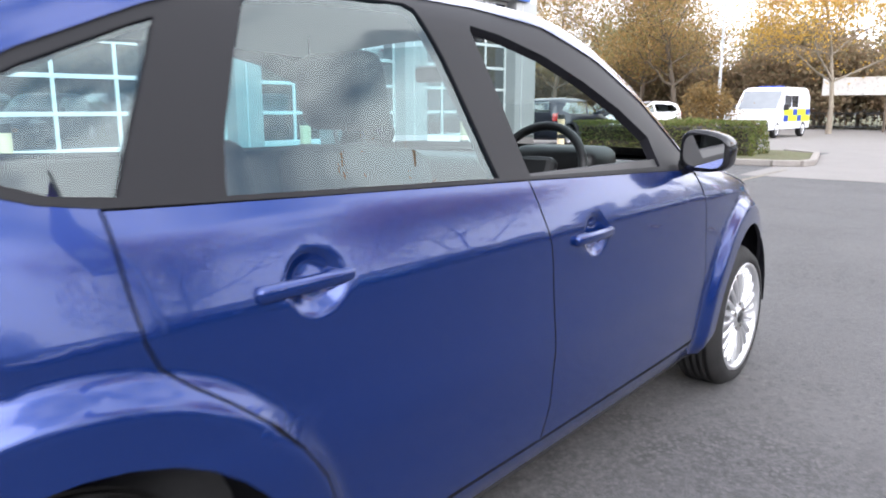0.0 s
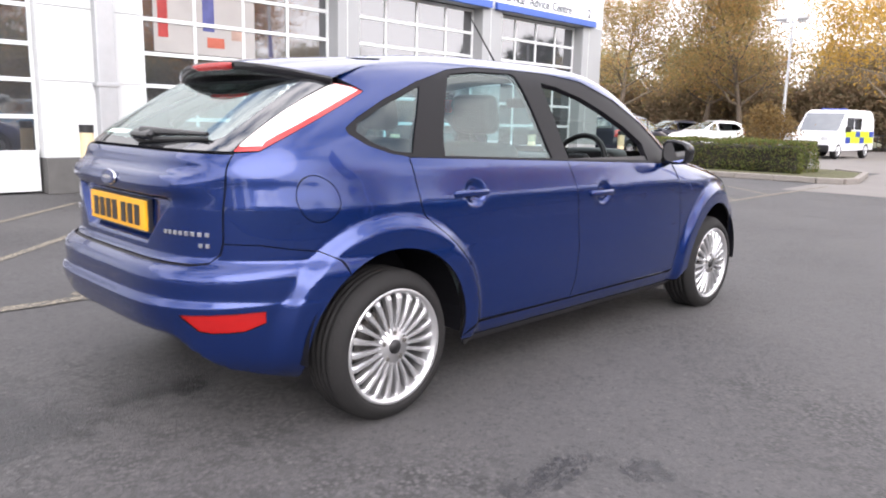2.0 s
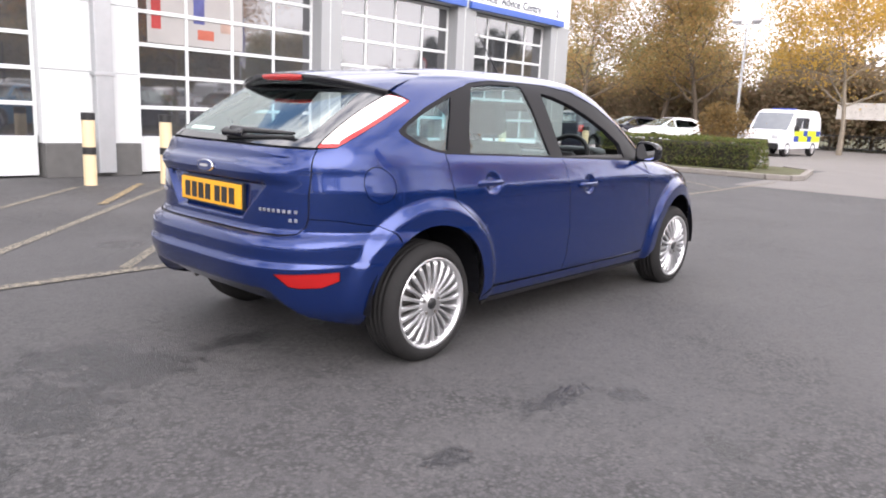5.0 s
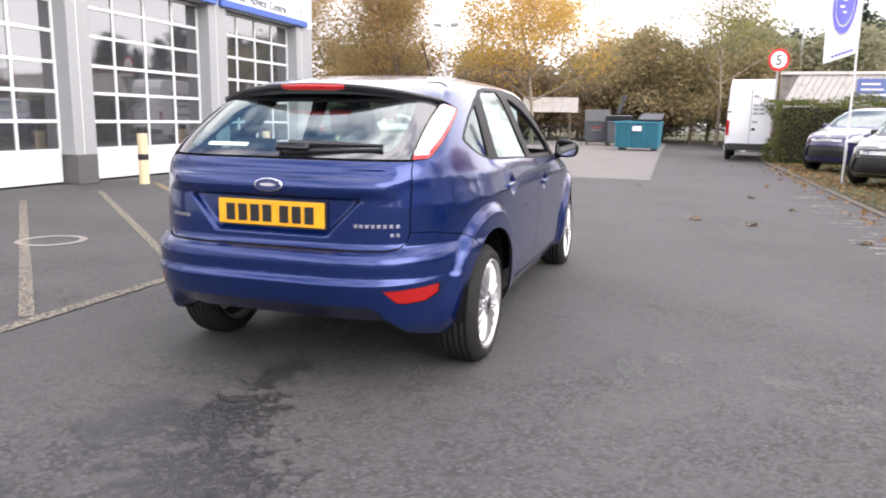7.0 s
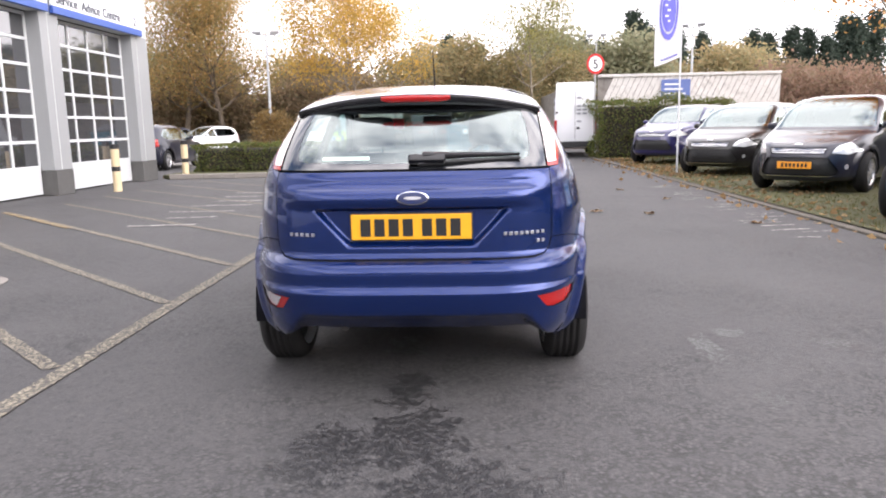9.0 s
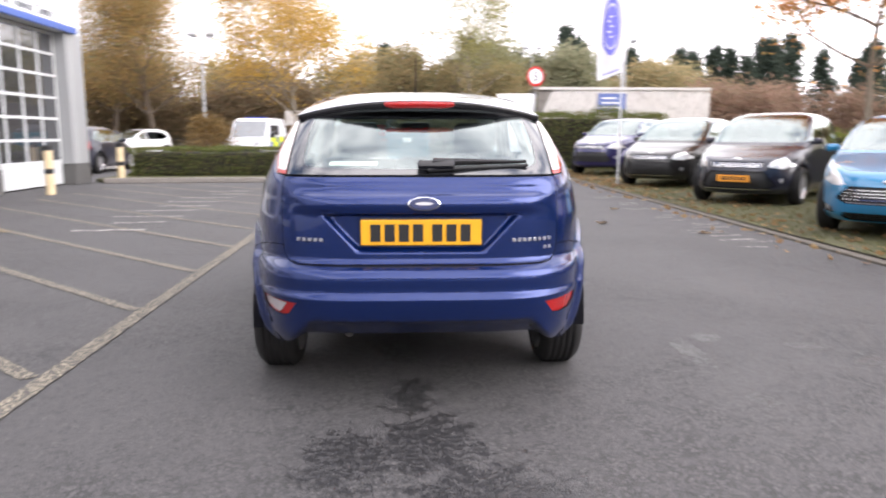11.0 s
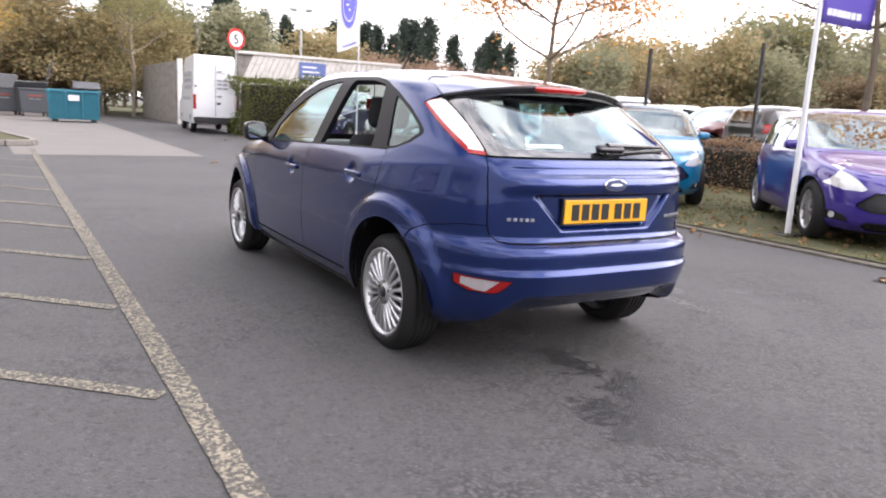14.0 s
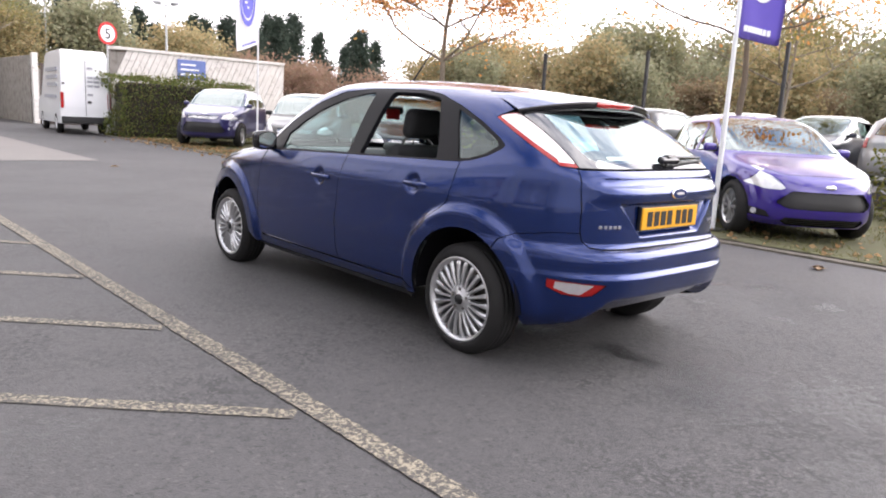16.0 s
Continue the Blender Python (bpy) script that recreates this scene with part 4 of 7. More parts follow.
def surface_mesh(name, poly, step, to3d, material, parent, holes=(), gap=0.0, rim=0.014, label="", mirror=False, extra=()):
    """A panel cut out of a curved surface, with a folded rim along its edges."""
    from mathutils.geometry import delaunay_2d_cdt
    poly = shrink(poly, gap) if gap else list(map(tuple, poly))
    loops = [poly] + [list(h) for h in holes]
    a = np.array(poly)
    lo, hi = a.min(0), a.max(0)
    gx, gy = np.meshgrid(np.arange(lo[0] + step / 2, hi[0], step), np.arange(lo[1] + step / 2, hi[1], step))
    gx = gx + (np.arange(gx.shape[0]) % 2)[:, None] * step / 2
    g = np.stack([gx.ravel(), gy.ravel()], 1)
    keep = inside(g, poly) & (edge_distance(g, poly) > step * 0.45)
    for h in loops[1:]:
        keep &= ~inside(g, h) & (edge_distance(g, h) > step * 0.45)
    g = g[keep]
    if len(extra):
        ex = np.array(extra)
        g = g[~(np.linalg.norm(g[:, None] - ex[None], axis=-1).min(1) < step * 0.4)]
        ex = ex[inside(ex, poly) & (edge_distance(ex, poly) > 0.003)]
        g = np.concatenate([g, ex])
    verts, edges = [], []
    for lp in loops:
        k = len(verts)
        verts += [Vector(p) for p in lp]
        edges += [(k + i, k + (i + 1) % len(lp)) for i in range(len(lp))]
    verts += [Vector(p) for p in g.tolist()]
    vs, es, fs, *_ = delaunay_2d_cdt(verts, edges, [], 0, 1e-6)
    v2 = np.array([tuple(v) for v in vs])
    tri = np.array([f for f in fs if len(f) == 3])
    c = v2[tri].mean(1)
    ok = inside(c, poly)
    for h in loops[1:]:
        ok &= ~inside(c, h)
    tri = tri[ok]
    sg = -1 if mirror else 1
    p3 = to3d(v2[:, 0], v2[:, 1])
    e = 0.003
    nrm = np.cross(to3d(v2[:, 0] + e, v2[:, 1]) - to3d(v2[:, 0] - e, v2[:, 1]), to3d(v2[:, 0], v2[:, 1] + e) - to3d(v2[:, 0], v2[:, 1] - e))
    nrm /= np.maximum(np.linalg.norm(nrm, axis=1), 1e-9)[:, None]
    used = np.unique(tri)
    re = -np.ones(len(v2), int)
    re[used] = np.arange(len(used))
    tri, p3, nrm = re[tri], p3[used], nrm[used]
    # orientation: faces look along the surface normal
    f = tri[0]
    if np.dot(np.cross(p3[f[1]] - p3[f[0]], p3[f[2]] - p3[f[0]]), nrm[f[0]]) < 0:
        tri = tri[:, ::-1]
    faces = tri.tolist()
    n0 = len(p3)
    if rim:
        count = {}
        for t in faces:
            for i in range(3):
                k = (t[i], t[(i + 1) % 3])
                count[k] = count.get(k, 0) + 1
        border = [k for k in count if (k[1], k[0]) not in count]
        ids, extra, en = {}, [], []
        for a_, b_ in border:
            for i in (a_, b_):
                if i not in ids:
                    ids[i] = n0 + len(extra)
                    extra += [p3[i], p3[i] - nrm[i] * rim]
                    en += [nrm[i], nrm[i]]
        for a_, b_ in border:
            i, j = ids[a_], ids[b_]
            faces.append([j, i, i + 1, j + 1])
        p3 = np.concatenate([p3, np.array(extra)])
        nrm = np.concatenate([nrm, np.array(en)])
    if mirror:
        p3, nrm = p3 * (-1, 1, 1), nrm * (-1, 1, 1)
        faces = [t[::-1] for t in faces]
    me = bpy.data.meshes.new(name)
    me.from_pydata(p3.tolist(), [], faces)
    me.polygons.foreach_set("use_smooth", [len(t) == 3 for t in faces])
    me.materials.append(material)
    me.materials.append(GAP_SHADE)
    me.polygons.foreach_set("material_index", [int(len(t) == 4) for t in faces])
    me.normals_split_custom_set_from_vertices(nrm.tolist())
    ob = new(name, me)
    ob.parent = parent
    return tagged(ob, label)


def arc(cy, cz, r, a0, a1, k=14):
    """Points of a wheel arch on the body's side, as outline() takes them."""
    return [("s", cy + r * math.cos(radians(a0 + (a1 - a0) * i / k)), cz + r * math.sin(radians(a0 + (a1 - a0) * i / k))) for i in range(k + 1)]


blue_car = thing("hatchback_car", pose(0, 0, -0.008), "metallic blue five-door hatchback standing on the asphalt", "car")
GLASS = glass("car window glass", (0.80, 0.94, 0.92), clear=0.86, ior=3.0)
SIDE_GLASS = glass("car side glass", (0.58, 0.92, 0.95), clear=0.74, ior=1.80)
TINT = mat("black glass border", (0.010, 0.011, 0.013), 0.03, var=0.1, spec=0.6)
TINT.node_tree.nodes["Principled BSDF"].inputs["IOR"].default_value = 2.2
RED_LENS = mat("red lamp lens", (0.33, 0.006, 0.006), 0.18, var=0.10, scale=30, coat=0.5)
CLEAR_LENS = mat("clear lamp lens", (0.76, 0.66, 0.64), 0.12, var=0.08, scale=25, coat=1.0)
REVERSE_LENS = mat("reversing lamp lens", (0.42, 0.39, 0.40), 0.15, var=0.2, scale=40, coat=1.0)
LETTER = mat("satin chrome lettering", (0.40, 0.40, 0.42), 0.3, metal=0.8, var=0.05)
NAVY = mat("navy enamel", (0.010, 0.018, 0.075), 0.2, var=0.05)
CHROME = mat("chrome", (0.80, 0.80, 0.82), 0.10, metal=1.0, var=0.03)
PILLAR = mat("dark grey pillar trim", (0.0085, 0.0083, 0.0095), 0.5, var=0.08, spec=0.16)
FABRIC = mat("dark seat fabric", (0.022, 0.022, 0.024), 0.9, var=0.2, scale=60)
PLATE_YELLOW = mat("yellow number plate", (0.74, 0.36, 0.012), 0.35, var=0.03)
DISC = mat("brake disc", (0.16, 0.15, 0.14), 0.5, metal=0.7, var=0.2)

R_OPEN = 0.362
def arch_rings(cy):
    """Extra points that let the panels follow the flared arches."""
    out = []
    for r in np.arange(0.376, 0.53, 0.0125):
        for a in range(-20, 201, 3):
            y, z = cy + r * math.cos(radians(a)), HUB_Z + r * math.sin(radians(a))
            if z > 0.22:
                out.append((at_side(y, z), z))
    return out


REAR_RINGS, FRONT_RINGS = arch_rings(0.0), arch_rings(BASE)
tail = [("t", 0.604, 1.03), ("t", 0.612, 0.95), ("t", 0.612, 0.80), ("t", 0.612, 0.738), ("t", 0.603, 0.69), ("t", 0.577, 0.660), ("t", 0.53, 0.652)]
tailgate = outline(tail + [("t", -a, v) for _, a, v in tail[::-1]])
recess = []
for o in (-0.014, 0.0, 0.010, 0.020, 0.032):
    for v in np.linspace(0.69, 0.885, 26):
        hw = 0.262 + (min(max(v, 0.715), 0.872) - 0.715) * 0.95 + o
        recess += [(at_tail(hw, v), v), (-at_tail(hw, v), v)]
for v in (0.698, 0.706, 0.714, 0.722, 0.730, 0.858, 0.865, 0.871, 0.878):
    recess += [(at_tail(x, v) if x else 0.0, v) for x in np.linspace(-0.40, 0.40, 60)]
surface_mesh("tailgate", tailgate, 0.018, body, BLUE_PAINT, blue_car, gap=0.0042, extra=recess, label="metallic blue tailgate with a recess for the plate")

# rear bumper
b_r = [("s", -0.215, 0.607), ("s", -0.245, 0.660), ("s", -0.31, 0.694), ("s", -0.395, 0.706), ("t", 0.685, 0.724), ("t", 0.612, 0.728), ("t", 0.603, 0.69), ("t", 0.577, 0.660), ("t", 0.53, 0.652)]
low_r = [("t", 0.46, 0.322), ("t", 0.52, 0.306), ("t", 0.56, 0.290), ("t", 0.62, 0.272), ("s", -0.50, 0.258)]
a_r = arc(0, HUB_Z, R_OPEN, 196, 126.6)
right_half = outline([("t", 0.0, 0.650)] + b_r[::-1] + a_r[::-1] + low_r[::-1] + [("t", 0.0, 0.326)])
fog = outline([("t", 0.540, 0.492), ("s", -0.500, 0.502), ("s", -0.495, 0.458), ("s", -0.565, 0.428), ("t", 0.615, 0.425), ("t", 0.585, 0.432)], 0.012)
half = [p for p in right_half if p[0] > 1e-4]
full = half + [(-s, v) for s, v in half[::-1]]
CUT_ROWS = [(at_tail(x, v) if abs(x) > 1e-6 else 0.0, v) for v in (0.325, 0.338, 0.352, 0.366, 0.380, 0.390, 0.397, 0.404, 0.410, 0.416, 0.422, 0.430) for x in np.linspace(-0.56, 0.56, 57)]
SHELF_ROWS = [(q, v) for v in (0.503, 0.511, 0.518, 0.524, 0.530, 0.537, 0.545, 0.622, 0.631, 0.638, 0.645, 0.652, 0.659, 0.666, 0.674) for q in np.arange(-1.05, 1.051, 0.02)]
surface_mesh("rear_bumper", full, 0.022, body, BLUE_PAINT, blue_car, holes=[fog, [(-s, v) for s, v in fog]], gap=0.002, extra=REAR_RINGS + [(-s, v) for s, v in REAR_RINGS] + CUT_ROWS + SHELF_ROWS, label="metallic blue rear bumper")


def off(d):
    return lambda s, v: body(s, v, d)


for sign in (1, -1):
    f = [(sign * s, v) for s, v in fog]
    clear_f = outline([("t", -0.592, 0.486), ("t", -0.65, 0.490), ("t", -0.702, 0.491), ("t", -0.700, 0.457), ("t", -0.66, 0.437), ("t", -0.628, 0.434)], 0.012)
    lamp = surface_mesh("fog_lamp", f, 0.015, off(0.006), RED_LENS, blue_car, gap=0.002, holes=[] if sign > 0 else [clear_f], label="red rear fog lamp" if sign > 0 else "clear reversing lamp with a red edge")
    if sign < 0:
        surface_mesh("clear_lens", clear_f, 0.012, off(0.004), REVERSE_LENS, lamp, rim=0, label="clear lens of the reversing lamp")
DLO = [("s", 2.165, 0.998), ("s", 1.955, 1.160), ("s", 1.70, 1.284), ("s", 1.43, 1.366), ("s", 1.15, 1.396), ("s", 0.93, 1.398), ("s", 0.63, 1.392), ("s", 0.45, 1.366), ("s", 0.25, 1.306), ("s", 0.05, 1.227), ("s", -0.09, 1.158), ("s", -0.15, 1.121),
       ("s", -0.145, 1.102), ("s", -0.08, 1.062), ("s", 0.02, 1.030), ("s", 0.10, 1.018)]
lamp_out = [("t", 0.606, 1.034), ("t", 0.650, 1.038), ("s", -0.445, 1.052), ("s", -0.40, 1.075), ("s", -0.30, 1.123), ("s", -0.12, 1.208), ("s", -0.02, 1.256), ("s", -0.045, 1.272)]
lamp_in = [("t", 0.588, 1.285), ("t", 0.590, 1.20), ("t", 0.594, 1.12), ("t", 0.597, 1.05), ("t", 0.597, 1.036)]
rear_split = [("s", 0.098, 1.016), ("s", 0.108, 0.90), ("s", 0.118, 0.835), ("s", 0.135, 0.795), ("s", 0.175, 0.760), ("s", 0.230, 0.720), ("s", 0.290, 0.670), ("s", 0.352, 0.605), ("s", 0.405, 0.53), ("s", 0.435, 0.42), ("s", 0.445, 0.315)]
mid_split = [("s", 1.09, 0.983), ("s", 1.14, 0.80), ("s", 1.175, 0.55), ("s", 1.175, 0.40), ("s", 1.15, 0.31)]
front_split = [("s", 2.125, 0.942), ("s", 2.17, 0.80), ("s", 2.21, 0.60), ("s", 2.215, 0.42), ("s", 2.19, 0.315)]
ROOF_V = 1.41
quarter = outline(arc(0, HUB_Z, R_OPEN, 126.6, -8) + rear_split[::-1] + DLO[::-1] + [("s", 2.22, 0.99), ("s", 2.20, 1.05), ("s", 2.05, 1.15), ("s", 1.85, 1.27), ("s", 1.68, 1.36), ("s", 1.56, ROOF_V), ("s", 1.2, ROOF_V), ("s", 0.6, ROOF_V), ("s", 0.30, ROOF_V), ("t", 0.47, ROOF_V), ("t", 0.535, 1.375), ("t", 0.577, 1.30)]
                  + lamp_out[:0:-1] + [("t", 0.606, 1.032), ("t", 0.604, 1.03), ("t", 0.612, 0.95), ("t", 0.612, 0.80), ("t", 0.612, 0.728)] + b_r[:5][::-1])
flap = [(at_side(-0.305, 0.877) + 0.083 * math.cos(i * math.tau / 32), 0.877 + 0.083 * math.sin(i * math.tau / 32)) for i in range(32)]
rear_door = outline(rear_split + mid_split[::-1] + [("s", 0.5, 1.003)])
front_door = outline(mid_split + front_split[::-1] + [("s", 1.78, 0.958)])
fender = outline(front_split + [("s", 2.16, 0.30), ("s", 2.28, 0.26)] + arc(BASE, HUB_Z, R_OPEN, 182, 20, 18) + [("s", 3.20, 0.55), ("s", 3.12, 0.70), ("s", 2.95, 0.80), ("s", 2.55, 0.90), ("s", 2.25, 0.944)])
sill = outline([("s", 0.37, 0.248), ("s", 2.27, 0.240), ("s", 2.31, 0.262), ("s", 2.20, 0.304), ("s", 0.45, 0.304), ("s", 0.36, 0.27)])
skirt = outline([("s", 0.42, 0.205), ("s", 2.22, 0.205), ("s", 2.26, 0.238), ("s", 0.38, 0.246)])
rings = lambda y, v: [(at_side(y, v) + 1.17 * r * math.cos(a), v + r * math.sin(a)) for r in (0.012, 0.026, 0.036, 0.046, 0.056, 0.066) for a in [k * math.tau / 24 for k in range(24)]]
q_glass = outline([("s", -0.112, 1.110), ("s", -0.05, 1.068), ("s", 0.04, 1.037), ("s", 0.125, 1.029), ("s", 0.160, 1.10), ("s", 0.215, 1.20), ("s", 0.262, 1.288), ("s", 0.22, 1.274), ("s", 0.05, 1.208), ("s", -0.095, 1.137)], 0.012)
r_glass = outline([("s", 0.290, 1.017), ("s", 0.990, 0.994), ("s", 0.968, 1.12), ("s", 0.940, 1.26), ("s", 0.905, 1.366), ("s", 0.88, 1.376), ("s", 0.63, 1.370), ("s", 0.47, 1.350), ("s", 0.44, 1.335), ("s", 0.375, 1.22), ("s", 0.315, 1.10)], 0.012)
f_glass = outline([("s", 1.115, 0.989), ("s", 1.93, 0.965), ("s", 1.93, 1.068), ("s", 1.77, 1.168), ("s", 1.58, 1.256), ("s", 1.39, 1.320), ("s", 1.20, 1.358), ("s", 1.09, 1.368), ("s", 1.075, 1.355), ("s", 1.10, 1.18)], 0.012)
f_open = outline([("s", 1.115, 0.989), ("s", 1.86, 0.968), ("s", 1.86, 1.058), ("s", 1.72, 1.144), ("s", 1.55, 1.222), ("s", 1.38, 1.286), ("s", 1.20, 1.330), ("s", 1.09, 1.344), ("s", 1.08, 1.33), ("s", 1.10, 1.18)], 0.012)
dlo = outline(DLO + [("s", 0.5, 1.003), ("s", 1.09, 0.985), ("s", 1.78, 0.958), ("s", 2.09, 0.944)])

for sign in (1, -1):
    mir = sign < 0
    S = lambda name, poly, step, mt, dist=0.0, holes=(), gap=0.003, label="", rim=0.014, parent=blue_car, extra=(): surface_mesh(
        name, poly, step, off(dist) if dist else body, mt, parent, holes=holes, gap=gap, label=label, rim=rim, mirror=mir, extra=extra)
    S("quarter_panel", quarter, 0.024, BLUE_PAINT, holes=[flap] if sign > 0 else [], gap=0.0022, extra=REAR_RINGS, label="blue rear quarter panel and roof pillar")
    if sign > 0:
        S("fuel_flap", flap, 0.02, BLUE_PAINT, gap=0.0038, label="round blue fuel flap")
    doors = [S("rear_door", rear_door, 0.03, BLUE_PAINT, label="blue rear door", gap=0.003, extra=rings(*HANDLES[0]) + REAR_RINGS), S("front_door", front_door, 0.03, BLUE_PAINT, label="blue front door", gap=0.003, extra=rings(*HANDLES[1]))]
    for door, (hy, hz) in zip(doors, HANDLES):
        px = float(body(at_side(hy, hz + 0.08), hz + 0.08)[0])
        bm = bbox(-0.011, -0.112, -0.0145, 0.011, 0.098, 0.0145, 0.0105, 3)
        bmesh.ops.transform(bm, matrix=pose(sign * (px + 0.018), hy - 0.01, hz - 0.002, 0, 0, sign * 1.5), verts=bm.verts)
        part("handle", bm, BLUE_PAINT, door, "body coloured pull handle", smooth=True)
    S("skirt", skirt, 0.03, BLACK, 0.006, label="black lower skirt")
    S("front_fender", fender, 0.024, BLUE_PAINT, label="blue front wing", gap=0.002, extra=FRONT_RINGS)
    S("sill", sill, 0.03, BLUE_PAINT, 0.003, label="blue sill")
    S("window_trim", dlo, 0.03, PILLAR, 0.006, holes=[q_glass, r_glass, f_open if sign > 0 else f_glass], gap=-0.002, label="dark grey window surround", rim=0.03)
    S("quarter_glass", q_glass, 0.03, SIDE_GLASS, 0.014, rim=0, gap=-0.004)
    if sign > 0:
        S("rear_door_glass", r_glass, 0.03, SIDE_GLASS, 0.014, rim=0, gap=-0.004)
    else:
        S("front_door_glass", f_glass, 0.03, SIDE_GLASS, 0.014, rim=0, gap=-0.004)
    lo_ = lamp_out + lamp_in
    lamp_poly = outline(lo_, 0.012)
    inner = outline([("t", 0.602, 1.053), ("t", 0.645, 1.057), ("s", -0.442, 1.071), ("s", -0.40, 1.093), ("s", -0.30, 1.140), ("s", -0.12, 1.2245), ("s", -0.042, 1.259), ("s", -0.060, 1.269), ("t", 0.589, 1.281), ("t", 0.591, 1.20), ("t", 0.595, 1.12), ("t", 0.598, 1.06)], 0.012)
    lamp = S("tail_lamp", lamp_poly, 0.015, RED_LENS, 0.0, holes=[inner], gap=0.002, label="red edged tail lamp with a clear centre")
    S("clear_lens", inner, 0.015, CLEAR_LENS, -0.001, gap=0.0, label="clear lamp lens", rim=0, parent=lamp)

# rear window
rw = [("t", 0.594, 1.034), ("t", 0.591, 1.12), ("t", 0.587, 1.20), ("t", 0.584, 1.285), ("t", 0.54, 1.32)]
rw_poly = outline(rw + [("t", -a, v) for _, a, v in rw[::-1]])
rg = [("t", 0.20, 1.060), ("t", 0.49, 1.068), ("t", 0.520, 1.083), ("t", 0.526, 1.13), ("t", 0.520, 1.22), ("t", 0.500, 1.29)]
rg_poly = outline(rg + [("t", -a, v) for _, a, v in rg[::-1]])
surface_mesh("rear_window", rw_poly, 0.03, off(0.004), TINT, blue_car, holes=[rg_poly], gap=0.002, label="black border of the rear window", rim=0.01)
surface_mesh("rear_glass", rg_poly, 0.03, off(0.006), GLASS, blue_car, rim=0, gap=-0.004)

# windscreen, bonnet, front end, roof
top_s, low_s = at_side(1.70, 1.38), at_side(2.19, 1.02)
ws = [(low_s, 1.02), (at_side(2.03, 1.15), 1.15), (at_side(1.84, 1.27), 1.27), (top_s, 1.38), (2 * S_MAX - top_s, 1.38), (2 * S_MAX - at_side(1.84, 1.27), 1.27), (2 * S_MAX - at_side(2.03, 1.15), 1.15), (2 * S_MAX - low_s, 1.02)]


def dense(p, step=0.03):
    out = []
    for (a, b), (c, d) in zip(p, p[1:] + p[:1]):
        k = max(1, int(math.hypot(c - a, d - b) / step))
        out += [(a + (c - a) * i / k, b + (d - b) * i / k) for i in range(k)]
    return out


def body_wrap(s, v, inset=0.0):
    """The surface with s running on past the middle of the nose."""
    s = np.asarray(s, float)
    p = body(np.where(s > S_MAX, 2 * S_MAX - s, s), v, inset)
    p[..., 0] = np.where(s > S_MAX, -p[..., 0], p[..., 0])
    return p


surface_mesh("windscreen", dense(ws), 0.05, lambda s, v: body_wrap(s, v, 0.006), GLASS, blue_car, rim=0)
bn = [(at_side(2.27, 0.95), 0.95), (at_side(2.55, 0.905), 0.905), (at_side(2.95, 0.808), 0.808), (at_side(3.10, 0.72), 0.72)]
bn = bn + [(2 * S_MAX - a, v) for a, v in bn[::-1]]
surface_mesh("bonnet", dense(bn), 0.05, body_wrap, BLUE_PAINT, blue_car, gap=0.003, label="blue bonnet")
fb = [(at_side(3.105, 0.712), 0.712), (at_side(3.20, 0.55), 0.55)] + [(at_side(y, v), v) for _, y, v in arc(BASE, HUB_Z, R_OPEN, 20, -12, 4)] + [(at_side(3.0, 0.24), 0.24)]
fb = fb + [(2 * S_MAX - a, v) for a, v in fb[::-1]]
surface_mesh("front_bumper", dense(fb), 0.05, body_wrap, BLUE_PAINT, blue_car, gap=0.003, label="blue front bumper")


def roof_mesh():
    bm = bmesh.new()
    th = np.linspace(-math.pi, math.pi, 121)[:-1]
    rows = []
    for v in list(np.linspace(ROOF_V - 0.005, 1.62, 12)) + [1.75, 1.88]:
        x, y, z = raw(th, np.full_like(th, v))
        rows.append([bm.verts.new(p) for p in zip(x.tolist(), y.tolist(), np.broadcast_to(z, x.shape).tolist())])
    for p, q in zip(rows, rows[1:]):
        for i in range(120):
            j = (i + 1) % 120
            bm.faces.new((p[i], p[j], q[j], q[i]))
    bm.faces.new(rows[-1])
    rows = []
    for v in np.linspace(1.31, 1.407, 8):
        z, w, yr, yf, n = smooth_level(np.float64(v))
        edge = float(np.interp(v, (1.30, 1.375, 1.41), (0.577, 0.535, 0.47))) + 0.03
        xs = np.linspace(-1, 1, 41) * min(edge, w * 0.98)
        t = np.sign(xs) * np.arcsin((np.abs(xs) / w) ** (n / 2))
        x, y, z = raw(t, np.full_like(t, v))
        rows.append([bm.verts.new(p) for p in zip(x.tolist(), (y + 0.003).tolist(), (np.broadcast_to(z, x.shape) - 0.004).tolist())])
    for p, q in zip(rows, rows[1:]):
        for i in range(40):
            bm.faces.new((p[i], p[i + 1], q[i + 1], q[i]))
    bmesh.ops.recalc_face_normals(bm, faces=bm.faces)
    return bm


part("roof", roof_mesh(), BLUE_PAINT, blue_car, "blue roof", smooth=True)


def inner_shell():
    """Dark structure behind the panels, with wheel openings."""
    bm = bmesh.new()
    s = np.linspace(-S_MAX, S_MAX, 241)[:-1]
    rows = []
    for v in np.linspace(0.345, 0.99, 24):
        p = body(s, np.full_like(s, v), 0.016)
        rows.append([bm.verts.new(q) for q in p.tolist()])
    for p, q in zip(rows, rows[1:]):
        for i in range(240):
            j = (i + 1) % 240
            c = (p[i].co + p[j].co + q[j].co + q[i].co) / 4
            if min(math.hypot(c.y, c.z - HUB_Z), math.hypot(c.y - BASE, c.z - HUB_Z)) < 0.385 and abs(c.x) > 0.45:
                continue
            bm.faces.new((p[i], p[j], q[j], q[i]))
    return bm


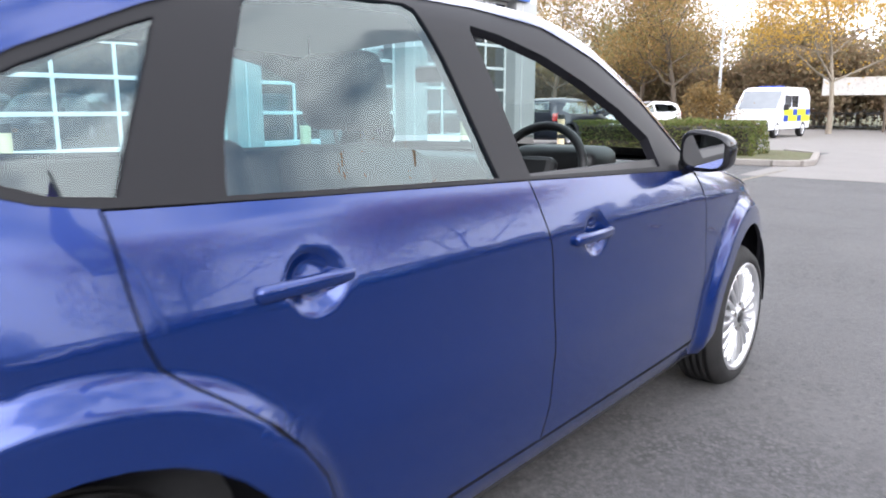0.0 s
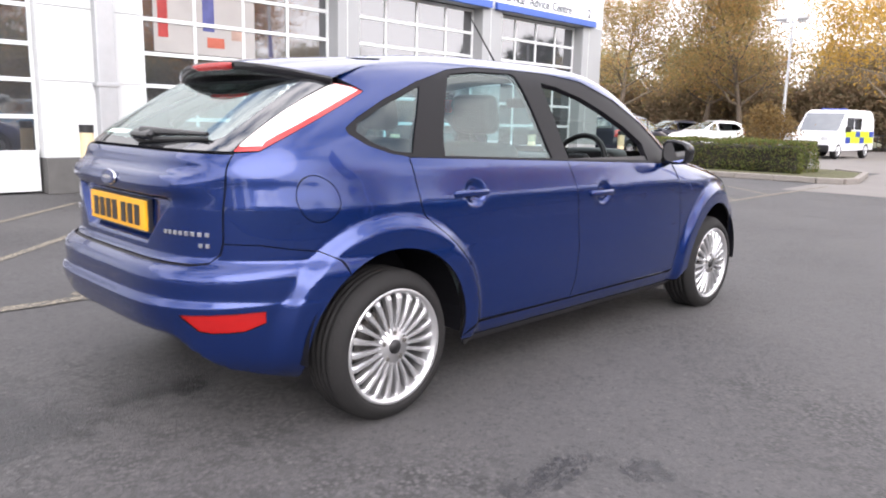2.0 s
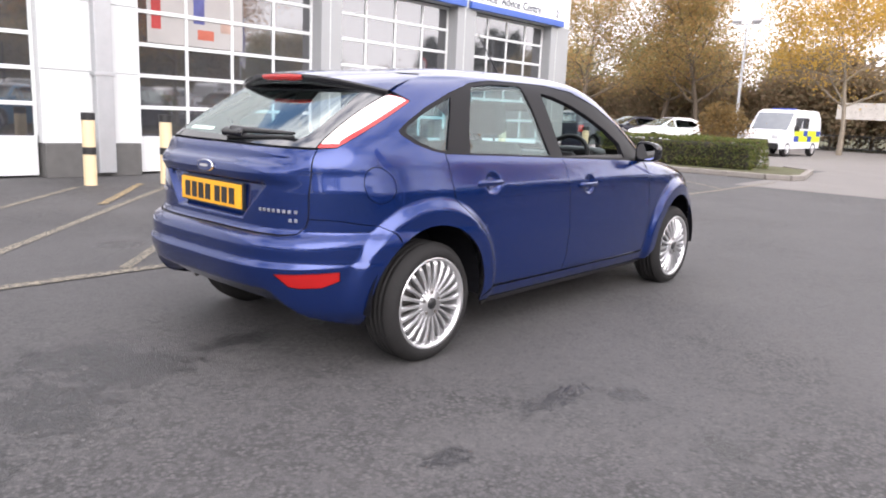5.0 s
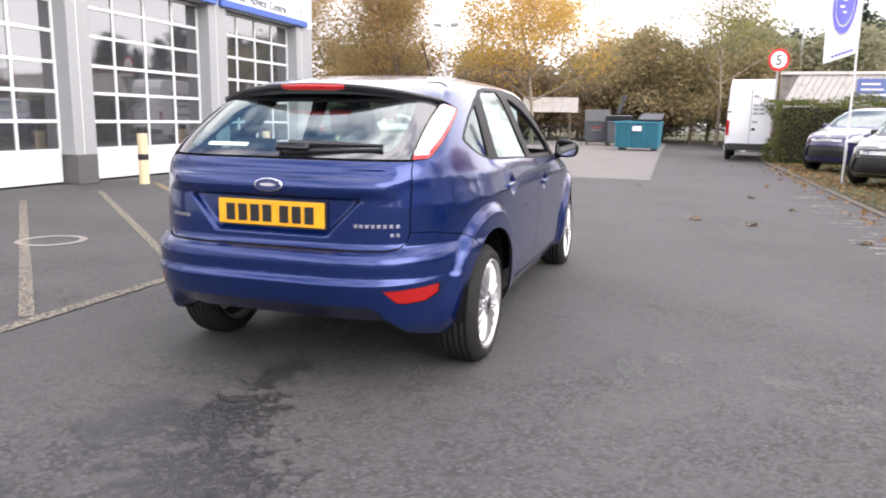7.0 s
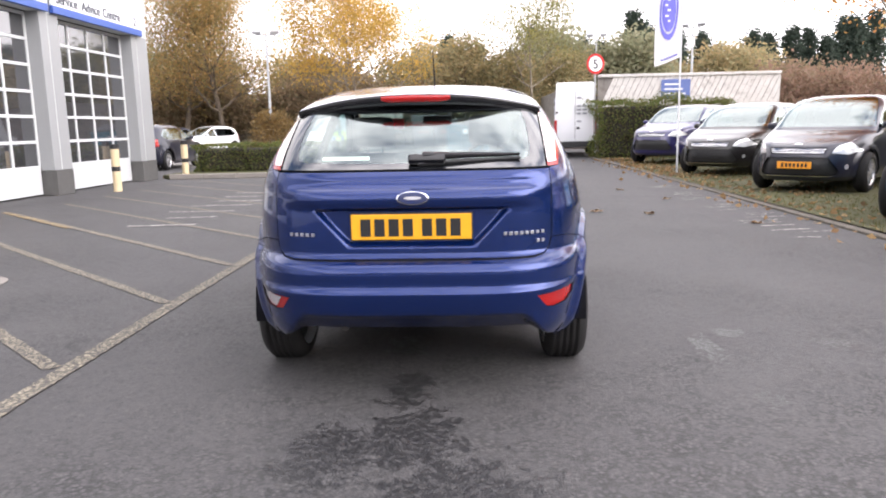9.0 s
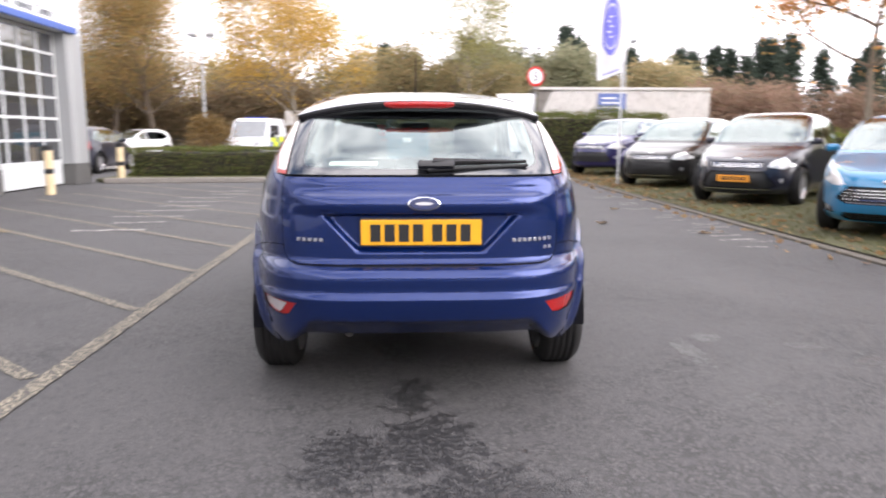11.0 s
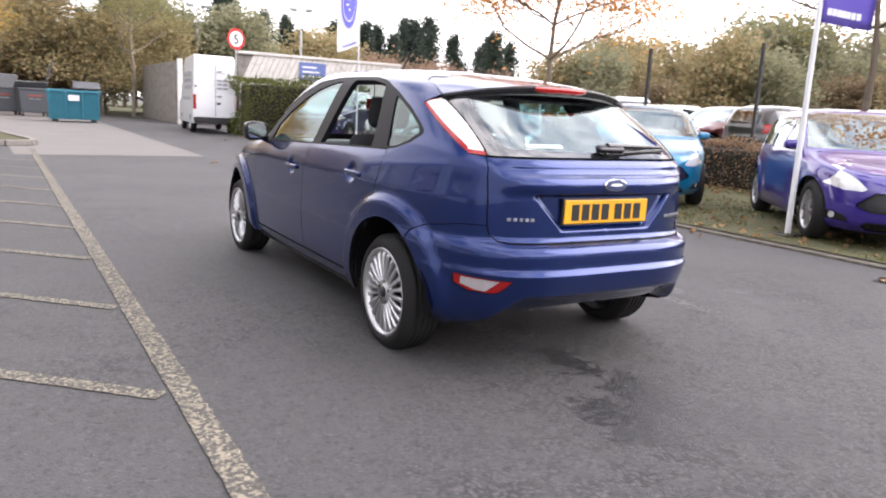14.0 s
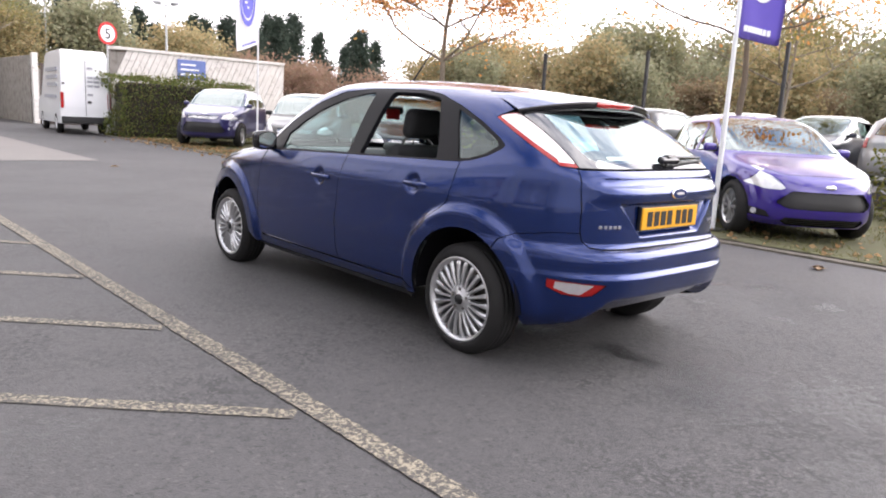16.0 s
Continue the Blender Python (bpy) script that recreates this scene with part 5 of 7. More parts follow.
part("inner_structure", inner_shell(), BLACK, blue_car, "dark inner body structure")
part("floor_pan", bbox(-0.62, -0.30, 0.26, 0.62, 3.10, 0.31), BLACK, blue_car)
for cy in (0.0, BASE):
    for sx in (1, -1):
        bm = bmesh.new()
        rows = []
        for o in (0.50, 0.80):
            rows.append([bm.verts.new((sx * o, cy + 0.385 * math.cos(a), HUB_Z + 0.385 * math.sin(a))) for a in [radians(-6 + 190 * i / 24) for i in range(25)]])
        for i in range(24):
            bm.faces.new((rows[0][i], rows[0][i + 1], rows[1][i + 1], rows[1][i]))
        c = bm.verts.new((sx * 0.50, cy, HUB_Z - 0.1))
        for i in range(24):
            bm.faces.new((rows[0][i], rows[0][i + 1], c))
        part("arch_liner", bm, GAP_SHADE, blue_car)


def wheel(name, cy, sx):
    """A tyre on a multi-spoke alloy; its axis along x, its face outward."""
    w = new(name)
    w.parent = blue_car
    w.location = (sx * 0.725, cy, HUB_Z - (0.024 if cy == 0 else 0.031))
    w.rotation_euler = (0, 0, 0 if sx > 0 else math.pi)
    R, T = 0.298, 0.100
    prof = [(0.222, -T), (0.242, -T - 0.006), (0.266, -T), (0.284, -T + 0.02), (R - 0.002, -T + 0.035)] + [q for c in (-0.045, -0.015, 0.015, 0.045) for q in ((R, c - 0.008), (R - 0.007, c - 0.006), (R - 0.007, c + 0.006), (R, c + 0.008))] + [(R - 0.002, T - 0.035), (0.284, T - 0.02), (0.266, T), (0.242, T + 0.006), (0.232, T + 0.002), (0.222, T - 0.012)]
    tyre = part("tyre", ring_lathe(prof, 56), TYRE, w, "black tyre", smooth=True)
    rim = part("rim", ring_lathe([(0.222, -T), (0.200, -T + 0.02), (0.195, 0.02), (0.205, T - 0.02), (0.214, T - 0.002), (0.226, T + 0.003), (0.229, T - 0.006)], 56), ALLOY, w, "silver multi-spoke alloy wheel", smooth=True)
    for k in range(22):
        a = math.tau * k / 22
        bm = bmesh.new()
        # a spoke that widens outward, with a raised spine
        r0, r1 = 0.062, 0.210
        pts = []
        for r, hw, o in ((r0, 0.0075, 0.082), (0.13, 0.0085, 0.088), (r1 - 0.02, 0.0135, 0.084), (r1, 0.015, 0.074)):
            pts.append([bm.verts.new((o, r, -hw)), bm.verts.new((o + 0.009, r, -hw * 0.5)), bm.verts.new((o + 0.009, r, hw * 0.5)), bm.verts.new((o, r, hw)), bm.verts.new((o - 0.03, r, hw * 0.7)), bm.verts.new((o - 0.03, r, -hw * 0.7))])
        for p, q in zip(pts, pts[1:]):
            for i in range(6):
                j = (i + 1) % 6
                bm.faces.new((p[i], p[j], q[j], q[i]))
        bmesh.ops.transform(bm, matrix=Matrix.Rotation(a, 4, "X"), verts=bm.verts)
        bmesh.ops.recalc_face_normals(bm, faces=bm.faces)
        part("spoke", bm, ALLOY, w)
    hub = part("hub", ring_lathe([(0.075, 0.050), (0.076, 0.080), (0.070, 0.090), (0.038, 0.086), (0.034, 0.092), (0.0, 0.094)], 40), ALLOY, w, smooth=True)
    part("centre_cap", ring_lathe([(0.029, 0.090), (0.028, 0.0965), (0.0, 0.098)], 28), BLACK, w, "dark centre cap", smooth=True)
    for k in range(5):
        a = math.tau * k / 5 + 0.3
        bm = bmesh.new()
        tube(bm, (0.070, 0.055 * math.cos(a), 0.055 * math.sin(a)), (0.093, 0.055 * math.cos(a), 0.055 * math.sin(a)), 0.009, seg=6)
        part("wheel_nut", bm, DISC, w)
    part("brake_disc", ring_lathe([(0.0, 0.02), (0.140, 0.02), (0.140, 0.0), (0.0, 0.0)], 40), DISC, w)
    part("rim_back", ring_lathe([(0.0, -0.06), (0.200, -0.06)], 40), BLACK, w)
    return w


wheel("wheel", 0.0, 1)
wheel("wheel", 0.0, -1)
wheel("wheel", BASE, 1)
wheel("wheel", BASE, -1)


# ---- hatchback details ----
def on_tail(x, v, out=0.0):
    """A point on the tail and the way out of it."""
    s0 = at_tail(x, v) if x else 0.0
    p = body(np.float64(s0), np.float64(v))
    e = 0.004
    n_ = np.cross(body(np.float64(s0 + e), np.float64(v)) - body(np.float64(s0 - e), np.float64(v)), body(np.float64(s0), np.float64(v + e)) - body(np.float64(s0), np.float64(v - e)))
    n_ = Vector(n_ / np.linalg.norm(n_))
    return Vector(p) + n_ * out, n_


def tail_frame(x, v, out=0.0):
    """A pose on the tail: x across, y up the surface, z outward."""
    p, n_ = on_tail(x, v, out)
    up = Vector((0, 0, 1)) - n_ * n_.z
    up.normalize()
    across = up.cross(n_)
    return Matrix.Translation(p) @ Matrix((across, up, n_)).transposed().to_4x4()


def tail_box(x, v, w, h, d, out=0.0, bevel=0.0):
    return bbox(-w / 2, -h / 2, 0, w / 2, h / 2, d, bevel, m=tail_frame(x, v, out))


PAINT_BLACK = mat("gloss black trim", (0.010, 0.010, 0.012), 0.12, var=0.1)
plate = part("number_plate", bbox(-0.26, -0.704, 0.737, 0.26, -0.692, 0.848, 0.004), PLATE_YELLOW, blue_car, "yellow rear number plate with plain dark bars")
x = -0.219
for i in range(7):
    part("plate_mark", bbox(x, -0.7065, 0.753, x + 0.044, -0.7035, 0.828), BLACK, plate)
    x += 0.050 + (0.033 if i == 3 else 0.011)
part("plate_surround", bbox(-0.266, -0.694, 0.731, 0.266, -0.676, 0.854, 0.004), BLACK, blue_car)

m = tail_frame(0.012, 0.918, 0.002)
for r0, z0, mt, nm, lab in ((1.0, 0.007, CHROME, "badge", "chrome oval badge"), (0.91, 0.0095, NAVY, "badge_centre", "blue oval centre of the badge")):
    bm = ring_lathe([(0.0, z0), (r0 * 0.9, z0 - 0.0005), (r0, z0 - 0.003), (r0, 0.0)], 40, "Z")
    bmesh.ops.transform(bm, matrix=m @ Matrix.Diagonal((0.069, 0.029, 1, 1)), verts=bm.verts)
    badge = part(nm, bm, mt, blue_car if nm == "badge" else badge, lab, smooth=False)
bm = ring_lathe([(0.0, 0.0102), (0.62, 0.0102), (0.62, 0.009)], 30, "Z")
bmesh.ops.transform(bm, matrix=m @ Matrix.Diagonal((0.060, 0.011, 1, 1)), verts=bm.verts)
part("badge_mark", bm, LETTER, badge, "plain bright mark on the badge")
for x0, x1, v, k, h in ((-0.545, -0.418, 0.760, 5, 0.019), (0.392, 0.580, 0.757, 8, 0.019), (0.537, 0.580, 0.719, 2, 0.019)):
    w = (x1 - x0) / k
    for i in range(k):
        part("model_mark", tail_box(x0 + w * (i + 0.5), v, w * 0.66, h * 0.78, 0.0035, 0.0012, 0.0012), LETTER, blue_car, "small chrome lettering as plain bars")

def roof_z(x, y):
    """Height of the roof over a point of the plan."""
    lo, hi = 1.0, 1.9
    for _ in range(40):
        mid = (lo + hi) / 2
        z, w, yr, yf, n = smooth_level(np.float64(mid))
        if (abs(x) / w) ** n + (max(YC - y, 0) / (YC - yr)) ** n < 1:
            lo = mid
        else:
            hi = mid
    return float(z)


# roof spoiler with its dark lower face and brake light
def spoiler():
    top, face = bmesh.new(), bmesh.new()
    xs = np.linspace(-0.60, 0.60, 41)
    rows_t, rows_f, rows_u = [], [], []
    for x in xs:
        q = abs(x) / 0.60
        yt, zt = -0.292 + 0.165 * q ** 2.6, 1.368 - 0.066 * q ** 2.2
        y0, z0 = 0.10 - 0.02 * q, 1.4135 - 0.062 * q ** 2.4
        z0 = roof_z(x * 0.90, y0) + 0.0015
        rows_t.append([top.verts.new((x * (0.90 + 0.10 * t), y0 + (yt - y0) * t, max(z0 + (zt - z0) * t + 0.008 * math.sin(math.pi * t) * (1 - 0.6 * q), roof_z(x * (0.90 + 0.10 * t), y0 + (yt - y0) * t) + 0.0015))) for t in np.linspace(0, 1, 9)])
        rows_f.append([face.verts.new(p) for p in ((x, yt, zt + 0.001), (x, yt - 0.004, zt - 0.010), (x * 0.995, yt + 0.006, zt - 0.034 - 0.010 * (1 - q)), (x * 0.985, yt + 0.06, zt - 0.046 - 0.012 * (1 - q)), (x * 0.96, yt + 0.14, zt - 0.050 - 0.01 * (1 - q)), (x * 0.94, yt + 0.26, zt - 0.012))])
    for bm, rows in ((top, rows_t), (face, rows_f)):
        for p, q in zip(rows, rows[1:]):
            for i in range(len(p) - 1):
                bm.faces.new((p[i], p[i + 1], q[i + 1], q[i]))
        bmesh.ops.recalc_face_normals(bm, faces=bm.faces)
    return top, face


t_, f_ = spoiler()
spo = part("spoiler", t_, BLUE_PAINT, blue_car, "blue roof spoiler", smooth=True)
part("spoiler_lip", f_, PAINT_BLACK, spo, "black lower face of the spoiler", smooth=True)
bm = bmesh.new()
rows = []
for x in np.linspace(-0.165, 0.165, 17):
    q = abs(x) / 0.60
    yt, zt = -0.292 + 0.165 * q ** 2.6, 1.368 - 0.066 * q ** 2.2
    e = 1 - 0.5 * (abs(x) / 0.165) ** 6
    rows.append([bm.verts.new(p) for p in ((x, yt - 0.006, zt - 0.004), (x, yt - 0.012, zt - 0.011), (x, yt - 0.005, zt - 0.011 - 0.022 * e), (x, yt + 0.01, zt - 0.012 - 0.024 * e))])
for p, q in zip(rows, rows[1:]):
    for i in range(3):
        bm.faces.new((p[i], p[i + 1], q[i + 1], q[i]))
bmesh.ops.recalc_face_normals(bm, faces=bm.faces)
part("brake_light", bm, RED_LENS, spo, "red high brake light", smooth=True)

# rear wiper
m = tail_frame(0.03, 1.060, 0.022)
tag = part("hanging_tag", bbox(-0.325, 1.335, 1.205, -0.215, 1.350, 1.275, 0.006), mat("bright red plastic", (0.70, 0.02, 0.02), 0.4, var=0.05), blue_car, "red tag hanging from the roof lining")
bm = bmesh.new()
tube(bm, (-0.27, 1.3425, 1.272), (-0.27, 1.3425, 1.44), 0.003, 0.003, 6)
part("cord", bm, BLACK, tag)
wp = part("wiper", bbox(-0.045, -0.022, -0.018, 0.12, 0.020, 0.018, 0.012, 3, m=m), PAINT_BLACK, blue_car, "black rear wiper", smooth=False)
a, b = on_tail(0.05, 1.066, 0.030)[0], on_tail(0.47, 1.078, 0.016)[0]
bm = bmesh.new()
tube(bm, a, b, 0.019, 0.007, 10)
part("wiper_arm", bm, PAINT_BLACK, wp)
bm = bmesh.new()
tube(bm, on_tail(0.03, 1.050, 0.010)[0], on_tail(0.475, 1.069, 0.008)[0], 0.012, 0.007, 8)
part("wiper_blade", bm, BLACK, wp)
part("window_sticker", bbox(-0.105, -0.013, 0, 0.105, 0.013, 0.001, m=tail_frame(-0.295, 1.085, -0.004)), mat("pale sticker", (0.50, 0.66, 0.56), 0.5, var=0.05), blue_car, "pale sticker on the rear window")

bm = bmesh.new()
tube(bm, (0, 1.50, 1.455), (0, 1.24, 1.72), 0.006, 0.003, 8)
part("aerial", bm, BLACK, blue_car, "thin black roof aerial")
base_ = part("aerial_base", ring_lathe([(0.0, 1.488), (0.014, 1.486), (0.022, 1.470), (0.025, 1.455)], 16, "Z"), BLACK, blue_car)
base_.location = (0, 1.50, 0)
bm = bmesh.new()
tube(bm, (-0.325, -0.30, 0.335), (-0.325, -0.60, 0.325), 0.021, seg=18)
part("exhaust", bm, mat("dark steel", (0.05, 0.048, 0.045), 0.5, metal=0.6, var=0.3, scale=30), blue_car, "dark steel exhaust tip")
part("silencer", bbox(-0.50, -0.42, 0.30, 0.20, -0.22, 0.40, 0.04), BLACK, blue_car)

# mirrors
MIRROR = mat("mirror", (0.9, 0.9, 0.9), 0.02, metal=1.0, var=0.0)
for sign in (1, -1):
    bm = bmesh.new()
    bmesh.ops.create_uvsphere(bm, u_segments=24, v_segments=16, radius=1.0)
    for v in bm.verts:
        c = v.co
        for k in range(3):
            c[k] = math.copysign(abs(c[k]) ** 0.55, c[k])
        c.x, c.y, c.z = c.x * 0.086, (c.y * 0.075 if c.y > 0 else c.y * 0.020), c.z * (0.068 - 0.012 * max(0, c.x))
    bmesh.ops.transform(bm, matrix=pose(sign * 0.885, 2.0, 1.012, 0, sign * 4, sign * -6), verts=bm.verts)
    mh_ = part("door_mirror", bm, PAINT_BLACK, blue_car, "dark door mirror housing", smooth=True)
    bm = bmesh.new()
    bmesh.ops.create_circle(bm, cap_ends=True, segments=28, radius=1.0)
    for v in bm.verts:
        v.co = Vector((math.copysign(abs(v.co.x) ** 0.6, v.co.x) * 0.070, 0, math.copysign(abs(v.co.y) ** 0.6, v.co.y) * 0.052))
    bmesh.ops.transform(bm, matrix=pose(sign * 0.885, 1.976, 1.012, 3, sign * 4, sign * -8), verts=bm.verts)
    part("mirror_glass", bm, MIRROR, mh_, "mirror glass")
    bm = bmesh.new()
    tube(bm, (sign * 0.80, 2.03, 0.955), (sign * 0.86, 2.02, 0.975), 0.028, 0.022, 10)
    part("mirror_arm", bm, PAINT_BLACK, mh_)

# cabin
SEAT_GREY = mat("grey seat fabric", (0.045, 0.045, 0.048), 0.9, var=0.15, scale=40)
def seat(x, y):
    part("seat_base", bbox(-0.25, -0.26, 0.30, 0.25, 0.26, 0.52, 0.06, 3, m=pose(x, y + 0.22, 0)), FABRIC, blue_car, smooth=True)
    b = part("seat_back", bbox(-0.245, -0.07, 0.0, 0.245, 0.07, 0.62, 0.06, 3, m=pose(x, y - 0.06, 0.45, 14)), FABRIC, blue_car, smooth=True)
    part("headrest", bbox(-0.135, -0.05, 0.66, 0.135, 0.05, 0.85, 0.045, 3, m=pose(x, y - 0.06, 0.45, 12)), FABRIC, b, smooth=True)
    for s in (-0.05, 0.05):
        bm = bmesh.new()
        tube(bm, (s, 0, 0.58), (s, 0, 0.70), 0.006, seg=8)
        bmesh.ops.transform(bm, matrix=pose(x, y - 0.06, 0.45, 12), verts=bm.verts)
        part("headrest_stalk", bm, CHROME, b)


seat(0.37, 1.12)
seat(-0.37, 1.12)
part("rear_seat_base", bbox(-0.62, 0.02, 0.30, 0.62, 0.52, 0.50, 0.06, 3), FABRIC, blue_car, smooth=True)
rb = part("rear_seat_back", bbox(-0.62, -0.07, 0, 0.62, 0.07, 0.55, 0.05, 3, m=pose(0, -0.02, 0.45, 18)), FABRIC, blue_car, smooth=True)
for x in (-0.36, 0.0, 0.36):
    part("headrest", bbox(-0.12, -0.045, 0.55, 0.12, 0.045, 0.68, 0.04, 3, m=pose(x, -0.02, 0.45, 18)), FABRIC, rb, smooth=True)
part("parcel_shelf", bbox(-0.56, -0.50, 0.955, 0.56, -0.16, 0.975, 0.008), SEAT_GREY, blue_car)
part("dashboard", bbox(-0.68, 1.95, 0.55, 0.68, 2.30, 0.955, 0.07, 3), BLACK, blue_car, smooth=True)
part("instrument_cowl", bbox(0.20, 1.88, 0.90, 0.54, 2.10, 1.015, 0.045, 3), BLACK, blue_car, smooth=True)
bm = bmesh.new()
rows = []
for i in range(40):
    a = i * math.tau / 40
    rows.append([bm.verts.new(((0.178 + 0.016 * math.cos(b_)) * math.cos(a), (0.178 + 0.016 * math.cos(b_)) * math.sin(a), 0.016 * math.sin(b_))) for b_ in [k * math.tau / 10 for k in range(10)]])
for i in range(40):
    p, q = rows[i], rows[(i + 1) % 40]
    for k in range(10):
        bm.faces.new((p[k], p[(k + 1) % 10], q[(k + 1) % 10], q[k]))
bmesh.ops.transform(bm, matrix=pose(0.37, 1.80, 0.925, 66), verts=bm.verts)
sw = part("steering_wheel", bm, BLACK, blue_car, "black steering wheel", smooth=True)
part("wheel_boss", bbox(-0.07, -0.06, -0.03, 0.07, 0.06, 0.03, 0.02, m=pose(0.37, 1.80, 0.925, 66)), BLACK, sw)
for a in (0, 180, 270):
    part("wheel_spoke", bbox(0.05, -0.018, -0.008, 0.17, 0.018, 0.008, 0.004, m=pose(0.37, 1.80, 0.925, 66) @ Matrix.Rotation(radians(a), 4, "Z")), BLACK, sw)
part("inner_mirror", bbox(-0.11, 1.70, 1.24, 0.11, 1.73, 1.30, 0.015), BLACK, blue_car)
HEADLINER = mat("grey roof lining", (0.30, 0.30, 0.29), 0.9, var=0.05)
bm = bmesh.new()
rows = []
for y in np.linspace(-0.02, 1.62, 16):
    rows.append([bm.verts.new((x, y, 1.36 + 0.05 * (1 - (x / 0.56) ** 2) - 0.06 * ((y - 0.95) / 0.95) ** 2)) for x in np.linspace(-0.54, 0.54, 12)])
for p, q in zip(rows, rows[1:]):
    for i in range(11):
        bm.faces.new((p[i], p[i + 1], q[i + 1], q[i]))
part("roof_lining", bm, HEADLINER, blue_car)
for sign in (1, -1):
    bm = bbox(-0.012, 0.45, 0.32, 0.012, 2.15, 0.985, 0.01)
    bmesh.ops.translate(bm, verts=bm.verts, vec=(sign * 0.725, 0, 0))
    part("door_lining", bm, SEAT_GREY, blue_car)

# ---- parked cars ----
class Shell:
    """A parked car's smooth surface; q runs round it from the middle of its nose, v up it; y forward, rear axle at 0."""

    def __init__(self, length, width, height, base, front, nose_z, belt_z, lift=0.0, rake=0.0):
        yf, yr, H, W = base + front, base + front - length, height, width / 2
        d, zn, zb = lift, nose_z, belt_z
        # level, height, half width, rear end, front end, roundness of the nose in plan
        table = [(0.18 + d * 0.5, 0.92, 0.14, 0.13, 3.3), (0.28 + d * 0.5, 0.985, 0.04, 0.03, 3.2), (0.42 + d, 1.0, 0.0, 0.0, 3.1), (0.55 + d * 0.7, 1.0, 0.0, 0.015, 3.1), (zn - 0.07, 1.0, 0.01, 0.05, 3.1), (zn, 0.997, 0.02, 0.13, 3.3),
                 (zn + 0.04, 0.994, 0.02, 0.24, 3.6), (zn + 0.09, 0.988, 0.03, 0.43, 4.0), (zb - 0.08, 0.98, 0.03, 0.68, 4.4), (zb - 0.03, 0.967, 0.03, 0.93, 4.8), (zb + 0.015, 0.95, 0.04, 1.08 + rake, 5.2), (zb + 0.06, 0.93, 0.06, 1.17 + rake, 5.5),
                 (H - 0.28, 0.86, 0.16, 1.57 + rake, 5.6), (H - 0.14, 0.78, 0.26, 1.88 + rake, 5.2), (H - 0.075, 0.70, 0.42, 2.04 + rake, 4.6)]
        self.rows = np.array([(z, z, w * W, yr + a, yf - b, n) for z, w, a, b, n in table] + [(H - 0.03, H - 0.035, 0.58 * W, yr + 0.62, yf - 2.25 - rake, 4.0), (H + 0.06, H - 0.012, 0.40 * W, yr + 0.95, yf - 2.5 - rake, 3.6), (H + 0.2, H, 0.03 * W, yr + 1.15, yf - 2.70 - rake, 3.0)])
        self.table, self.zn, self.zb = curve(self.rows), zn, zb
        self.yc, self.H, self.W, self.base, self.lift, self.yf, self.yr = base * 0.5, H, W, base, d, yf, yr
        u = np.linspace(0, 1, 500) ** 2.2
        self.th = np.unique(np.concatenate([np.arcsin(u), np.arccos(u), np.pi - np.arcsin(u), np.pi - np.arccos(u)]))
        x, y, z = self.raw(self.th, np.full_like(self.th, 0.58 + d))
        self.s = np.concatenate([[0], np.cumsum(np.hypot(np.diff(x), np.diff(y)))])
        self.smax = float(self.s[-1])

    def lev(self, v):
        return [self.table(c, v) for c in (1, 2, 3, 4)]

    def mid(self, yr, yf):
        return np.minimum(self.yc, np.maximum(yf - 0.35, (yf + yr) / 2))

    def raw(self, th, v):
        z, w, yr, yf = self.lev(v)
        c, s = np.cos(th), np.sin(np.abs(th))
        n = np.where(c >= 0, self.table(5, v), 4.5)
        x = w * np.maximum(s, 0) ** (2 / n)
        m = self.mid(yr, yf)
        y = np.where(c >= 0, m + (yf - m) * np.abs(c) ** (2 / n), m - (m - yr) * np.abs(c) ** (2 / 4.5))
        return x * np.sign(th), y, z

    def pt(self, q, v, inset=0.0):
        q, v = np.asarray(q, float), np.asarray(v, float)
        x, y, z = self.raw(np.interp(np.abs(q), self.s, self.th) * np.where(q < 0, -1, 1), v)
        for cy in (0.0, self.base):
            r = np.hypot(y - cy, z - 0.32)
            x = x + np.sign(x) * 0.02 * (1 - bump01(r, 0.40, 0.48)) * bump01(np.abs(x), self.W * 0.7, self.W * 0.85) * (z < 0.85)
        return np.stack([x * (1 - inset / self.W), self.yc + (y - self.yc) * (1 - inset / 2.0), z + 0 * x], -1)

    def nose(self, x, v):
        z, w, yr, yf = self.lev(np.float64(v))
        return math.copysign(float(np.interp(math.asin(min(1, abs(x) / w) ** (float(self.table(5, v)) / 2)), self.th, self.s)), x)

    def side(self, y, v):
        z, w, yr, yf = self.lev(np.float64(v))
        m = float(self.mid(yr, yf))
        if y >= m:
            th = math.acos(min(1, (y - m) / (yf - m)) ** (float(self.table(5, v)) / 2))
        else:
            th = math.pi - math.acos(min(1, (m - y) / (m - yr)) ** 2.25)
        return float(np.interp(th, self.th, self.s))

    def poly(self, pts, step=0.04):
        p = [((self.side(a, v) if k == "s" else self.nose(a, v)), v) for k, a, v in pts]
        return dense(p, step)


def both(half):
    return half + [(-a, v) for a, v in half[::-1]]


